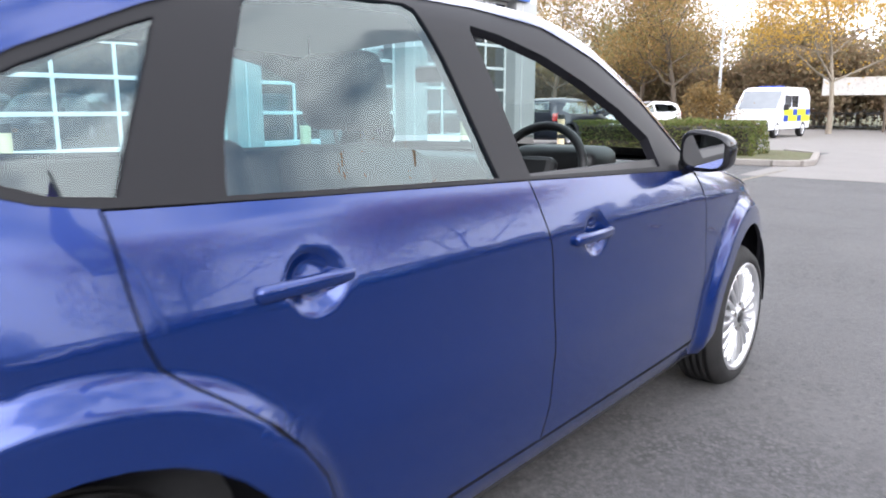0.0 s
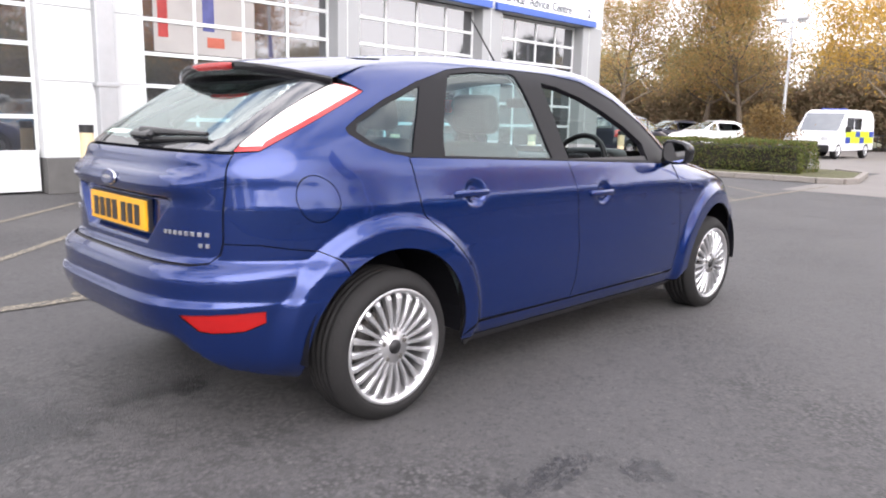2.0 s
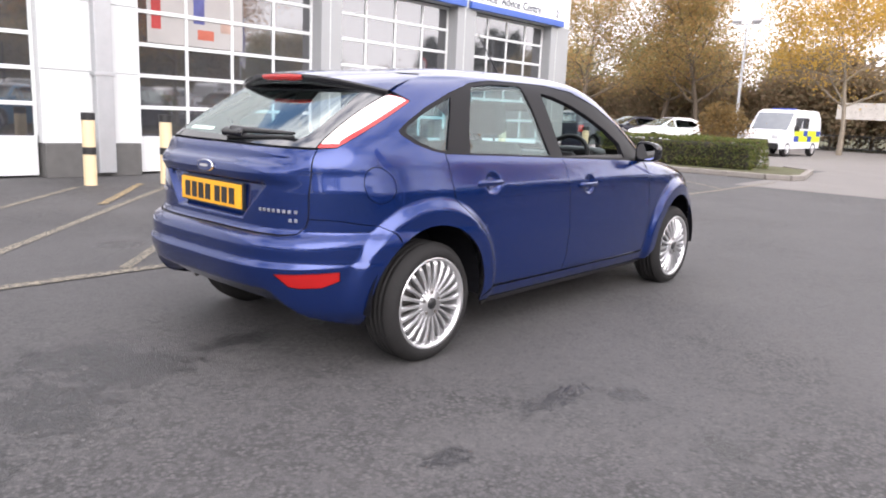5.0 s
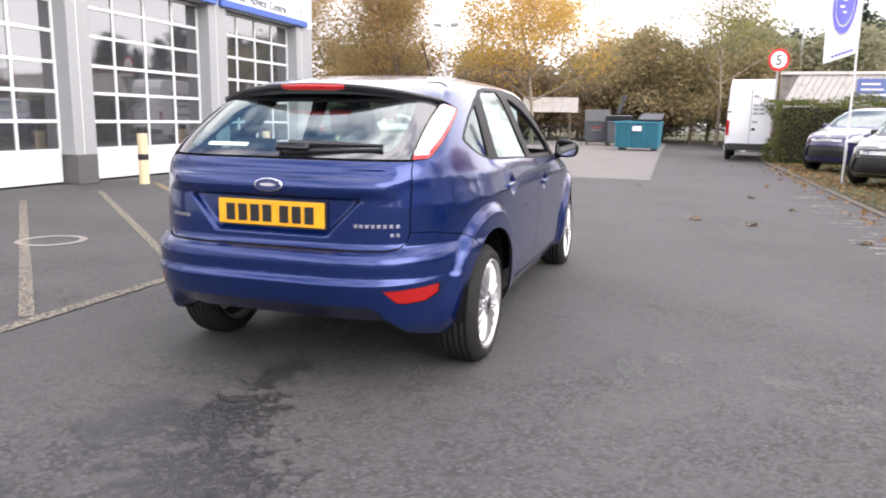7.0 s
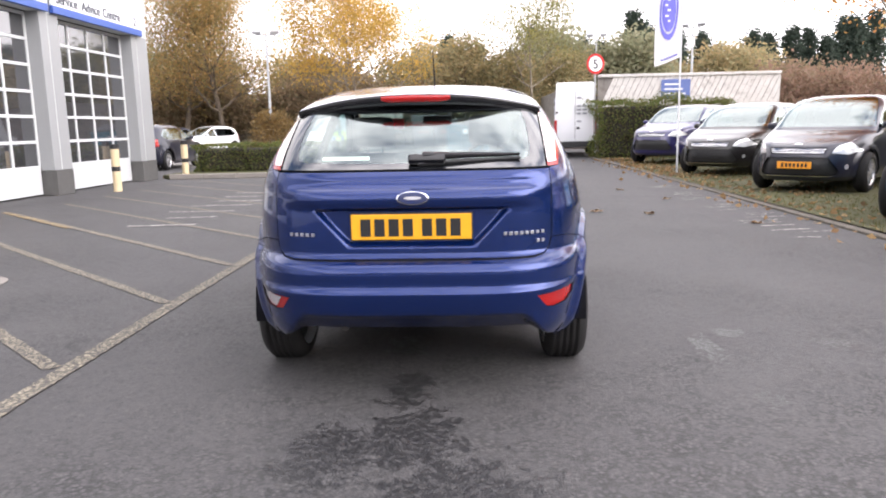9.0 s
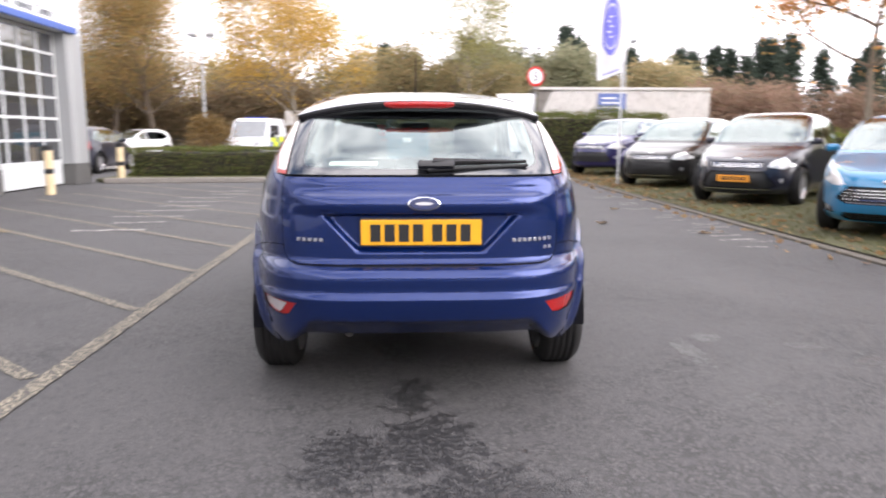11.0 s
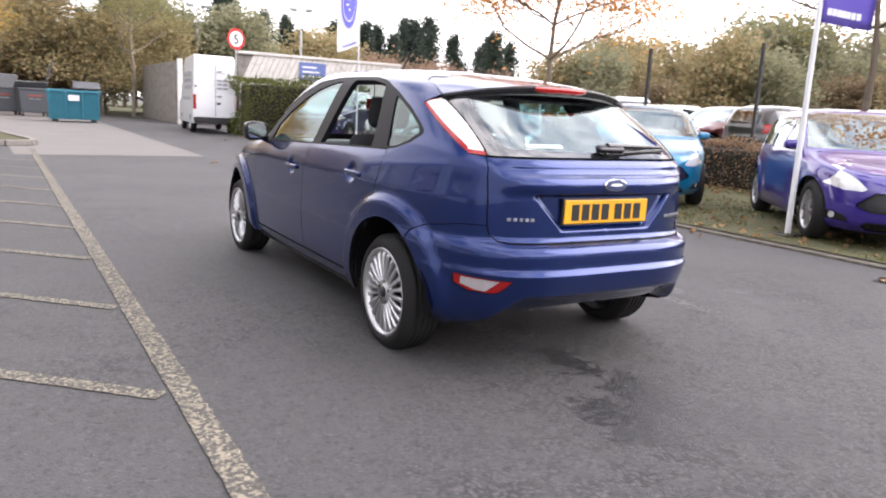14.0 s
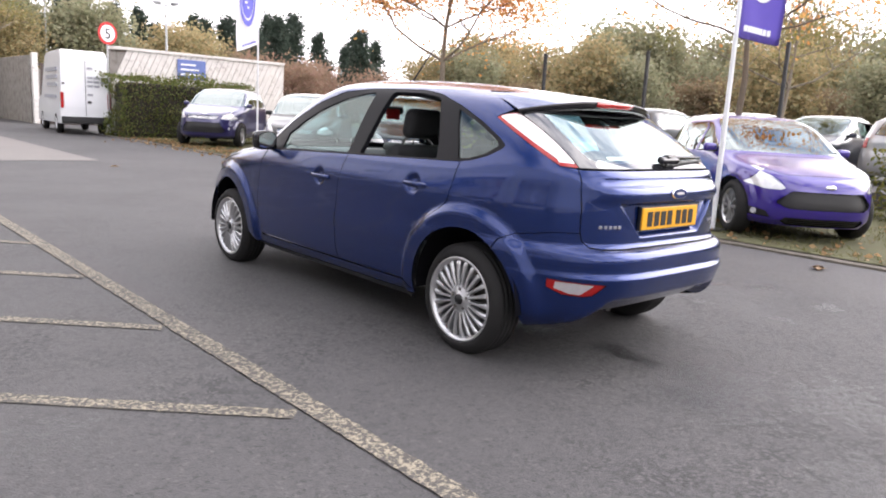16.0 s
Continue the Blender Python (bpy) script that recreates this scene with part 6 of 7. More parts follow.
def car_wheel(parent, x, y, r, sx, rim_r):
    w = new("wheel")
    w.parent = parent
    w.location, w.rotation_euler = (x, y, r), (0, 0, 0 if sx > 0 else math.pi)
    part("tyre", ring_lathe([(rim_r, -0.1), (r * 0.9, -0.1), (r, -0.06), (r, 0.06), (r * 0.9, 0.1), (rim_r + 0.01, 0.1), (rim_r, 0.09)], 28), TYRE, w, smooth=True)
    bm = ring_lathe([(rim_r - 0.03, -0.05), (rim_r - 0.02, 0.07), (rim_r, 0.095), (rim_r + 0.004, 0.085)], 28)
    for k in range(10):
        g = box(bm, 0.055, 0.03, -0.014, 0.085, rim_r - 0.01, 0.014)
        bmesh.ops.transform(bm, matrix=Matrix.Rotation(k * math.tau / 10, 4, "X"), verts=g)
    tube(bm, (0.04, 0, 0), (0.09, 0, 0), 0.05, seg=16)
    part("rim", bm, ALLOY, w)
    part("rim_back", ring_lathe([(0.0, 0.0), (rim_r - 0.02, 0.0)], 24), BLACK, w)


CAR_GLASS = glass("parked car glass", (0.70, 0.80, 0.78), clear=0.55, ior=3.0)
LAMP = mat("headlamp lens", (0.66, 0.67, 0.69), 0.12, metal=0.25, var=0.35, scale=16, coat=1.0)
ORANGE_PLATE = mat("orange plate", (0.75, 0.30, 0.02), 0.4, var=0.05)


def parked_car(kind, x, y, heading, paint, label, sh, plate=None, wide_grille=True, step=0.06, chrome=True):
    c = thing(kind, pose(x, y, 0.32 if x > 13 else 0.03 if x > 4.5 else 0.0, 0, 0, heading - 90), label, "car", "parked cars")
    c.matrix_basis = c.matrix_basis @ Matrix.Translation((0, -sh.base / 2, 0))
    d, H, W, b = sh.lift, sh.H, sh.W, sh.base
    P = sh.poly
    r = 0.325 if d < 0.1 else 0.35
    arch = lambda cy: [(sh.side(cy, 0.5) + 0.37 * math.cos(i * math.tau / 28), r + 0.37 * math.sin(i * math.tau / 28)) for i in range(28)]
    zb, zn = sh.zb, sh.zn
    fgl = P([("s", sh.yf - 1.34, zb + 0.01), ("s", 1.18 * b / 2.5, zb - 0.01), ("s", 1.10 * b / 2.5, H - 0.135), ("s", sh.yf - 2.00, H - 0.16), ("s", sh.yf - 1.70, H - 0.32)])
    rgl = P([("s", 1.10 * b / 2.5, zb - 0.01), ("s", 0.05, zb + 0.02), ("s", -0.22, zb + 0.14), ("s", 0.05, H - 0.18), ("s", 1.03 * b / 2.5, H - 0.135)])
    fgl_m, rgl_m = [(-a, v) for a, v in fgl], [(-a, v) for a, v in rgl]
    ws_half = [(sh.nose(0.655 * W, H - 0.078), H - 0.078), (sh.nose(0.785 * W, H - 0.25), H - 0.25), (sh.nose(0.885 * W, zb + 0.035), zb + 0.035)]
    ws = dense([(-a, v) for a, v in ws_half] + ws_half[::-1], 0.05)
    tail_c = sh.smax
    bw = dense([(tail_c - 0.50, zb + 0.08), (tail_c - 0.42, H - 0.13), (tail_c - 0.005, H - 0.12), (tail_c - 0.005, zb + 0.06)], 0.05)
    if wide_grille:
        gr = both([(sh.nose(0.42, 0.395), 0.395), (sh.nose(0.53, 0.445), 0.445), (sh.nose(0.53, 0.475), 0.475), (sh.nose(0.40, 0.595), 0.595)])
        lg = dense(both([(sh.nose(0.40, 0.205), 0.205), (sh.nose(0.47, 0.245), 0.245), (sh.nose(0.44, 0.295), 0.295)]), 0.03)
        hl = P([("t", 0.46, 0.622), ("t", 0.50, 0.600), ("t", 0.62, 0.598), ("t", 0.745, 0.650), ("s", sh.yf - 0.46, 0.775), ("s", sh.yf - 0.68, 0.872), ("t", 0.685, 0.838), ("t", 0.56, 0.745)], 0.03)
    else:
        gr = both([(sh.nose(0.40, zn - 0.135), zn - 0.135), (sh.nose(0.44, zn - 0.035), zn - 0.035)])
        lg = dense(both([(sh.nose(0.52, 0.27 + d), 0.27 + d), (sh.nose(0.60, 0.32 + d), 0.32 + d), (sh.nose(0.46, 0.55 + d), 0.55 + d)]), 0.03)
        hl = P([("t", 0.50, zn - 0.12), ("t", 0.64 * W / 0.86, zn - 0.15), ("t", 0.76 * W / 0.86, zn - 0.09), ("s", sh.yf - 0.50, zn + 0.06), ("s", sh.yf - 0.80, zn + 0.145), ("t", 0.70, zn + 0.07), ("t", 0.57, zn - 0.0)], 0.03)
    bonnet = dense(both([(sh.nose(0.44, zn + 0.022), zn + 0.022), (sh.nose(0.60, zn + 0.075), zn + 0.075), (sh.nose(0.70, zb - 0.04), zb - 0.04), (sh.nose(0.70, zb + 0.0), zb + 0.0)]), 0.04)
    gr = dense(gr, 0.03)
    hl_m = [(-a, v) for a, v in hl]
    vent = dense([(sh.nose(0.56, 0.275), 0.275), (sh.nose(0.75, 0.285), 0.285), (sh.nose(0.755, 0.36), 0.36), (sh.nose(0.70, 0.375), 0.375), (sh.nose(0.60, 0.345), 0.345)], 0.03) if wide_grille else []
    vent_m = [(-a, v) for a, v in vent]
    zf = 0.325 if wide_grille else 0.40 + d
    fog = [(sh.nose(0.68, zf) + (0.038 if wide_grille else 0.055) * math.cos(i * math.tau / 14), zf + (0.034 if wide_grille else 0.045) * math.sin(i * math.tau / 14)) for i in range(14)]
    fog_m = [(-a, v) for a, v in fog]
    m = sh.smax - 0.004
    outer = dense([(-m, 0.19 + d * 0.5), (m, 0.19 + d * 0.5), (m, H - 0.035), (-m, H - 0.035)], 0.08)
    holes = [bonnet, fgl, rgl, fgl_m, rgl_m, ws, gr, lg, hl, hl_m, vent or fog, vent_m or fog_m, bw, [(-a, v) for a, v in bw]]
    for cy in (0.0, b):
        a = arch(cy)
        holes += [a, [(-q, v) for q, v in a]]
    S = lambda nm, poly, mt, inset=0.0, lab="", par=c, rim=0.02, st=step, holes=(): surface_mesh(nm, poly, st, lambda q, v: sh.pt(-q, v, inset) * (1, 1, 1), mt, par, holes=holes, rim=rim, label=lab)
    S("body", outer, paint, holes=holes)
    surface_mesh("bonnet", bonnet, 0.04, lambda q, v: sh.pt(-q, v), paint, c, gap=0.004, label="bonnet in the body colour")
    S("roof", dense([(-m, H - 0.034), (m, H - 0.034), (m, H + 0.195), (-m, H + 0.195)], 0.08), paint, st=0.05, rim=0)
    for g in (1, -1):
        S("tail_lamp", dense([(g * (sh.smax - 0.80), 0.76 + d), (g * (sh.smax - 0.58), 0.76 + d), (g * (sh.smax - 0.60), 0.97 + d), (g * (sh.smax - 0.78), 0.99 + d)], 0.05), RED_LENS, -0.006, "red tail lamp", rim=0.02, st=0.05)
    for nm, poly in (("windscreen", ws), ("front_side_glass", fgl), ("front_side_glass", fgl_m), ("rear_side_glass", rgl), ("rear_side_glass", rgl_m), ("rear_glass", bw), ("rear_glass", [(-a, v) for a, v in bw])):
        S(nm, poly, CAR_GLASS, 0.006, rim=0)
    S("grille", gr, BLACK, 0.03, "black grille mesh", rim=0)
    bars = [(0.405 + 0.036 * i, (0.43, 0.475, 0.485, 0.46, 0.43)[i]) for i in range(5)] if wide_grille else [(zn - 0.118, 0.40), (zn - 0.092, 0.41), (zn - 0.066, 0.42)]
    for v0, wd in bars if chrome else []:
        S("grille_bar", dense(both([(sh.nose(wd, v0), v0), (sh.nose(wd, v0 + 0.010), v0 + 0.010)]), 0.05), CHROME, 0.010, "chrome grille bar", rim=0.008, st=0.05)
    if not wide_grille:
        v0 = 0.245 + d
        S("chrome_strip", dense(both([(sh.nose(0.50, v0), v0), (sh.nose(0.54, v0 + 0.020), v0 + 0.020)]), 0.05), CHROME, 0.004, "chrome strip under the grille", rim=0.008, st=0.05)
    S("lower_grille", lg, BLACK, 0.03, "black lower grille", rim=0)
    for i in range(3):
        v0 = 0.222 + i * 0.024 if wide_grille else 0.35 + d + i * 0.06
        if not wide_grille and plate and i:
            break
        S("lower_bar", dense(both([(sh.nose(0.40, v0), v0), (sh.nose(0.40, v0 + 0.010), v0 + 0.010)]), 0.06), BLACK, 0.012, rim=0.01, st=0.05)
    for poly in (hl, hl_m):
        S("headlamp", poly, LAMP, 0.004, "clear headlamp", rim=0.02, st=0.04)
    for poly in (vent, vent_m) if wide_grille else ():
        S("fog_vent", poly, BLACK, 0.03, "dark vent round the fog lamp", rim=0, st=0.03)
    for poly in (fog, fog_m):
        S("fog_lamp", poly, LAMP, 0.02, rim=0.008 if wide_grille else 0, st=0.03)
    bz = 0.655 if wide_grille else zn + 0.01
    by = float(sh.pt(0.0, bz)[1])
    bd = ring_lathe([(0.0, 0.012), (0.040, 0.010), (0.045, 0.0)], 20, "Z")
    bmesh.ops.transform(bd, matrix=pose(0, by + 0.004, bz, -72) @ Matrix.Diagonal((1.4, 0.6, 1, 1)), verts=bd.verts)
    part("badge", bd, CHROME, c, "oval badge", smooth=True)
    if plate:
        pz = 0.43 + d
        py = float(sh.pt(0.0, pz)[1]) + 0.01
        pl = part("number_plate", bbox(-0.26, py, pz - 0.055, 0.26, py + 0.012, pz + 0.055, 0.004), plate, c, "orange plate with unreadable marks")
        for i in range(7):
            part("plate_mark", bbox(-0.20 + i * 0.06, py + 0.012, pz - 0.03, -0.165 + i * 0.06, py + 0.015, pz + 0.03), BLACK, pl)
    # dark cabin under the glass
    bm = bmesh.new()
    s = np.linspace(-sh.smax, sh.smax, 121)[:-1]
    rows = [[bm.verts.new(p) for p in sh.pt(s, np.full_like(s, v), 0.05).tolist()] for v in np.linspace(0.24 + d * 0.5, zb - 0.03, 12)]
    for p, q in zip(rows, rows[1:]):
        for i in range(120):
            j = (i + 1) % 120
            cc = (p[i].co + p[j].co + q[j].co + q[i].co) / 4
            if min(math.hypot(cc.y, cc.z - r), math.hypot(cc.y - b, cc.z - r)) > 0.39 or abs(cc.x) < 0.5 * W:
                bm.faces.new((p[i], p[j], q[j], q[i]))
    part("inner_structure", bm, BLACK, c)
    part("cabin_floor", bbox(-0.7 * W, sh.yr + 0.4, 0.24, 0.7 * W, sh.yf - 0.5, 0.30), BLACK, c)
    part("dashboard", bbox(-0.66 * W, sh.yf - 1.72, 0.62 + d, 0.66 * W, sh.yf - 1.34, zb - 0.03, 0.06), BLACK, c)
    for sx in (-0.38, 0.38):
        part("seat", bbox(sx - 0.24, 0.93 * b / 2.5, 0.45, sx + 0.24, 1.10 * b / 2.5, 1.08 + d, 0.06, m=pose(0, 0.0, 0)), FABRIC, c)
        part("headrest", bbox(sx - 0.13, 0.92 * b / 2.5, 1.10 + d, sx + 0.13, 1.02 * b / 2.5, min(1.29 + d, H - 0.13), 0.04), FABRIC, c)
    for cy in (0.0, b):
        for sx in (1, -1):
            car_wheel(c, sx * (W - (0.145 if wide_grille else 0.120)), cy, r, sx, 0.215)
    for sx in (1, -1):
        my = sh.yf - 1.52
        mir = part("mirror", bbox(-0.085, -0.045, -0.055, 0.085, 0.055, 0.055, 0.04, 4, m=pose(sx * (W + 0.015), my, zb + 0.055)), paint, c, "door mirror")
        part("mirror_arm", bbox(-0.07, -0.03, -0.015, 0.07, 0.03, 0.015, 0.008, m=pose(sx * (W - 0.03), my + 0.02, zb + 0.01)), BLACK, mir)
    for sx in (1, -1):
        part("wiper", bbox(-0.30, -0.008, -0.008, 0.30, 0.008, 0.008, m=pose(sx * 0.30 - 0.05, sh.yf - 1.235, zb + 0.045, 0, 4, 0)), BLACK, c)
    return c


def paint(name, color, metal=0.3, ior=1.8):
    m = mat(name, color, 0.3, metal=metal, var=0.05, scale=200, coat=0.9, spec=0.4)
    m.node_tree.nodes["Principled BSDF"].inputs["Coat IOR"].default_value = ior
    return m


HEAD = math.degrees(math.atan2(-0.745, -0.667))
BRIGHT_BLUE = paint("bright blue paint", (0.001, 0.16, 0.33))
PURPLE = paint("purple paint", (0.020, 0.003, 0.19))
NAVY = paint("dark navy paint", (0.009, 0.010, 0.022), 0.1, 1.45)
CHARCOAL = paint("charcoal paint", (0.010, 0.009, 0.009), 0.1, 1.45)
VIOLET = paint("deep violet blue paint", (0.016, 0.013, 0.085))
CAR_WHITE = paint("white paint", (0.72, 0.73, 0.74), 0.0)
CAR_SILVER = paint("silver paint", (0.36, 0.37, 0.38), 0.5)
CAR_DARK = paint("dark grey paint", (0.03, 0.032, 0.036))
CAR_RED = paint("dark red paint", (0.10, 0.012, 0.014))
SH_HATCH = Shell(3.97, 1.72, 1.48, 2.49, 0.82, 0.745, 0.955)
SH_MPV = Shell(4.38, 1.82, 1.61, 2.65, 0.88, 0.77, 1.02, 0.03, -0.05)
SH_SUV = Shell(4.50, 1.84, 1.70, 2.69, 0.90, 0.92, 1.14, 0.14, 0.0)
parked_car("hatchback_car", 6.62, 5.50, HEAD, BRIGHT_BLUE, "bright blue small hatchback parked on the lawn", SH_HATCH)
parked_car("hatchback_car", 6.60, 1.95, HEAD, PURPLE, "glossy purple small hatchback parked beside the flagpole", SH_HATCH, chrome=False)
parked_car("people_carrier", 6.85, 9.75, HEAD, NAVY, "dark navy people carrier with an orange plate on the lawn", SH_MPV, ORANGE_PLATE, False)
parked_car("people_carrier", 6.75, 13.9, HEAD, CHARCOAL, "dark charcoal people carrier parked on the lawn", SH_MPV, None, False)
parked_car("suv_car", 6.65, 18.7, HEAD, VIOLET, "deep violet blue SUV parked beside the tall hedge", SH_SUV, None, False)
LOT_NEAR = ((2.3, CAR_SILVER, "silver"), (4.5, NAVY, "navy"), (6.7, CAR_WHITE, "white"), (8.9, CAR_DARK, "dark grey"), (11.1, CAR_RED, "dark red"), (13.3, CAR_SILVER, "silver"), (15.6, CAR_WHITE, "white"))
LOT_BACK = ((1.2, CAR_DARK, "dark grey"), (3.6, CAR_WHITE, "white"), (5.9, CAR_SILVER, "silver"), (8.2, CAR_WHITE, "white"), (10.5, CAR_RED, "dark red"), (12.8, NAVY, "navy"), (15.1, CAR_WHITE, "white"), (17.4, CAR_DARK, "dark grey"))
FAR_LOT = [("hatchback_car", 15.2 + 0.25 * math.sin(3 * y), y, 180 if i % 3 else 0, p, f"{w} hatchback in the row behind the brown hedge") for i, (y, p, w) in enumerate(LOT_NEAR)]
FAR_LOT += [("hatchback_car", 21.6 + 0.3 * math.sin(5 * y), y, 180 if i % 2 else 0, p, f"{w} hatchback in the far car park") for i, (y, p, w) in enumerate(LOT_BACK)]
FAR_LOT += [
           ("hatchback_car", -10.35, 20.4, 90, NAVY, "dark navy hatchback beside the end of the building"), ("hatchback_car", -13.75, 33.6, 240, CAR_WHITE, "white small hatchback behind the hedge"),
           ("hatchback_car", -17.0, 35.8, 240, NAVY, "dark blue hatchback behind the hedge"), ("hatchback_car", -19.0, 28.0, 200, CAR_DARK, "dark hatchback behind the hedge")]
for k, x, y, hd, pt_, lab in FAR_LOT:
    parked_car(k, x, y, hd, pt_, lab, SH_HATCH, step=0.09)

# ---- flags, signs, lamps ----
def flag(x, y, pole_h, z0, z1, width, cloth, mark, label, direction, lean=0.0, pole_r=0.025, sag=0.06, tall=0.62, at=0.33, bar=0.02):
    f = thing("feather_flag", pose(x, y, 0, lean, 0, 0), label, "flag")
    bm = bmesh.new()
    tube(bm, (0, 0, 0), (0, 0, pole_h), pole_r, pole_r * 0.6, 14)
    part("pole", bm, STEEL_WHITE, f, "white pole")
    part("base", bbox(-0.14, -0.14, 0, 0.14, 0.14, 0.05, 0.015), BLACK, f)
    d = Vector((math.cos(radians(direction)), math.sin(radians(direction)), 0))
    n = Vector((-d.y, d.x, 0))
    bm = bmesh.new()
    rows = []
    for i in range(25):
        z = z0 + (z1 - z0) * i / 24
        w = width * (1 if z < z1 - width else math.sqrt(max(0.0, 1 - ((z - (z1 - width)) / width) ** 2)))
        rows.append([bm.verts.new(d * (0.02 + w * j / 10) + n * 0.05 * math.sin(2.1 * z + 4.5 * j / 10) * j / 10 + Vector((0, 0, z - sag * (j / 10) * (1 - 0.6 * i / 24)))) for j in range(11)])
    for p, q in zip(rows, rows[1:]):
        for j in range(10):
            bm.faces.new((p[j], p[j + 1], q[j + 1], q[j]))
    g = bmesh.ops.solidify(bm, geom=bm.faces[:], thickness=0.004)
    cl = part("banner", bm, cloth, f, smooth=True)
    # plain oval mark and bars of small writing
    for s in (1, -1):
        bm = bmesh.new()
        cz = z0 + (z1 - z0) * at
        for r0, r1 in ((0.0, 0.72), (0.80, 1.0)):
            ring = []
            for rr in (r0, r1):
                ring.append([bm.verts.new(d * (0.02 + width * 0.5 + width * 0.36 * rr * math.cos(a)) + Vector((0, 0, cz + width * tall * rr * math.sin(a)))) for a in [k * math.tau / 36 for k in range(36)]])
            for k in range(36):
                j = (k + 1) % 36
                try:
                    bm.faces.new((ring[0][k], ring[0][j], ring[1][j], ring[1][k]))
                except ValueError:
                    pass
        for v in bm.verts:
            jf = (v.co.dot(d) - 0.02) / width
            v.co += n * (0.05 * math.sin(2.1 * v.co.z + 4.5 * jf) * jf + 0.006 * s + (0.004 if s > 0 else 0)) + Vector((0, 0, -sag * 0.8 * jf))
        part("oval_mark", bm, mark, cl)
        for k, (a, h) in enumerate(((-0.36, 0.05), (-0.18, 0.10), (0.0, 0.06), (0.18, 0.10), (0.34, 0.05))):
            jf = 0.5 + 0.05 * (k % 2)
            z = cz + width * tall * a
            c = d * (0.02 + width * jf) + n * (0.05 * math.sin(2.1 * z + 4.5 * jf) * jf + 0.011 * s + (0.004 if s > 0 else 0)) + Vector((0, 0, z - sag * 0.8 * jf))
            bm = bmesh.new()
            box(bm, -h * width, -0.001, -0.022, h * width, 0.001, 0.022)
            bmesh.ops.transform(bm, matrix=Matrix.Translation(c) @ Matrix.Rotation(radians(direction), 4, "Z"), verts=bm.verts)
            part("script_bar", bm, cloth, cl)
        for i in range(7):
            bm = bmesh.new()
            box(bm, -0.024, -0.001, -bar, 0.024, 0.001, bar)
            jf = 0.16 + 0.1 * i
            c = d * (0.02 + width * jf) + n * (0.05 * math.sin(2.1 * (z0 + 0.1) + 4.5 * jf) * jf + 0.007 * s + (0.004 if s > 0 else 0)) + Vector((0, 0, z0 + 0.05 + 2 * bar - sag * jf))
            bmesh.ops.transform(bm, matrix=Matrix.Translation(c) @ Matrix.Rotation(radians(direction), 4, "Z"), verts=bm.verts)
            part("writing_bar", bm, mark, cl)
    return f


STEEL_WHITE = mat("white pole paint", (0.66, 0.67, 0.68), 0.4, var=0.05)
FLAG_WHITE = mat("white flag cloth", (0.78, 0.78, 0.80), 0.8, var=0.05, scale=3)
FLAG_BLUE = mat("blue flag print", (0.15, 0.15, 0.55), 0.8, var=0.05)
FLAG_PURPLE = mat("purple flag cloth", (0.22, 0.17, 0.58), 0.8, var=0.08, scale=3)
flag(4.97, 13.4, 5.4, 2.66, 5.3, 0.64, FLAG_WHITE, FLAG_BLUE, "white feather flag with a blue oval on a pole", 200, sag=0.22, tall=1.02, at=0.42)
flag(5.13, 1.72, 4.9, 2.36, 4.8, 0.58, FLAG_PURPLE, FLAG_WHITE, "purple feather flag with a white oval on a pole", -28, pole_r=0.034, bar=0.036)

SIGN_RED = mat("sign red", (0.55, 0.02, 0.02), 0.4, var=0.05)
sp = thing("speed_sign", pose(4.62, 23.1, 0, 0, 0, 20), "round speed limit sign with a red ring on a grey post", "road sign")
bm = bmesh.new()
tube(bm, (0, 0.03, 0), (0, 0.03, 3.3), 0.03, seg=12)
part("post", bm, STEEL, sp)
for r0, r1, mt, nm, o in ((0.0, 0.27, SIGN_WHITE, "face", -0.012), (0.27, 0.36, SIGN_RED, "ring", -0.012)):
    bm = ring_lathe([(r0, -0.012), (r1, -0.012), (r1, 0.0), (r0, 0.0)], 40, "Z")
    bmesh.ops.transform(bm, matrix=pose(0, 0, 3.32, 90), verts=bm.verts)
    part(nm, bm, mt, sp)
num_ = text_mesh("numeral", "5", 0.46, pose(0, -0.001, 3.155) @ pose(0, 0, 0, 90), BLACK, sp, 0.006, "CENTER")
num_.location.y = -0.006


def lamp_post(x, y, h, turn):
    l = thing("lamp_post", pose(x, y, 0, 0, 0, turn), "grey steel lamp post with two floodlights", "street lamp", "lamp posts")
    bm = bmesh.new()
    tube(bm, (0, 0, 0), (0, 0, h), 0.085, 0.05, 12)
    part("pole", bm, STEEL, l)
    part("crossbar", bbox(-0.55, -0.03, h - 0.06, 0.55, 0.03, h, 0.01), STEEL, l)
    for s in (-1, 1):
        part("floodlight", bbox(-0.22, -0.2, -0.07, 0.22, 0.2, 0.07, 0.02, m=pose(s * 0.45, -0.08, h + 0.12, 25)), STEEL, l)


lamp_post(-10.5, 34.6, 6.1, 10)
lamp_post(12.37, 38.2, 6.4, -20)
lamp_post(8.5, 47.0, 7.0, 0)

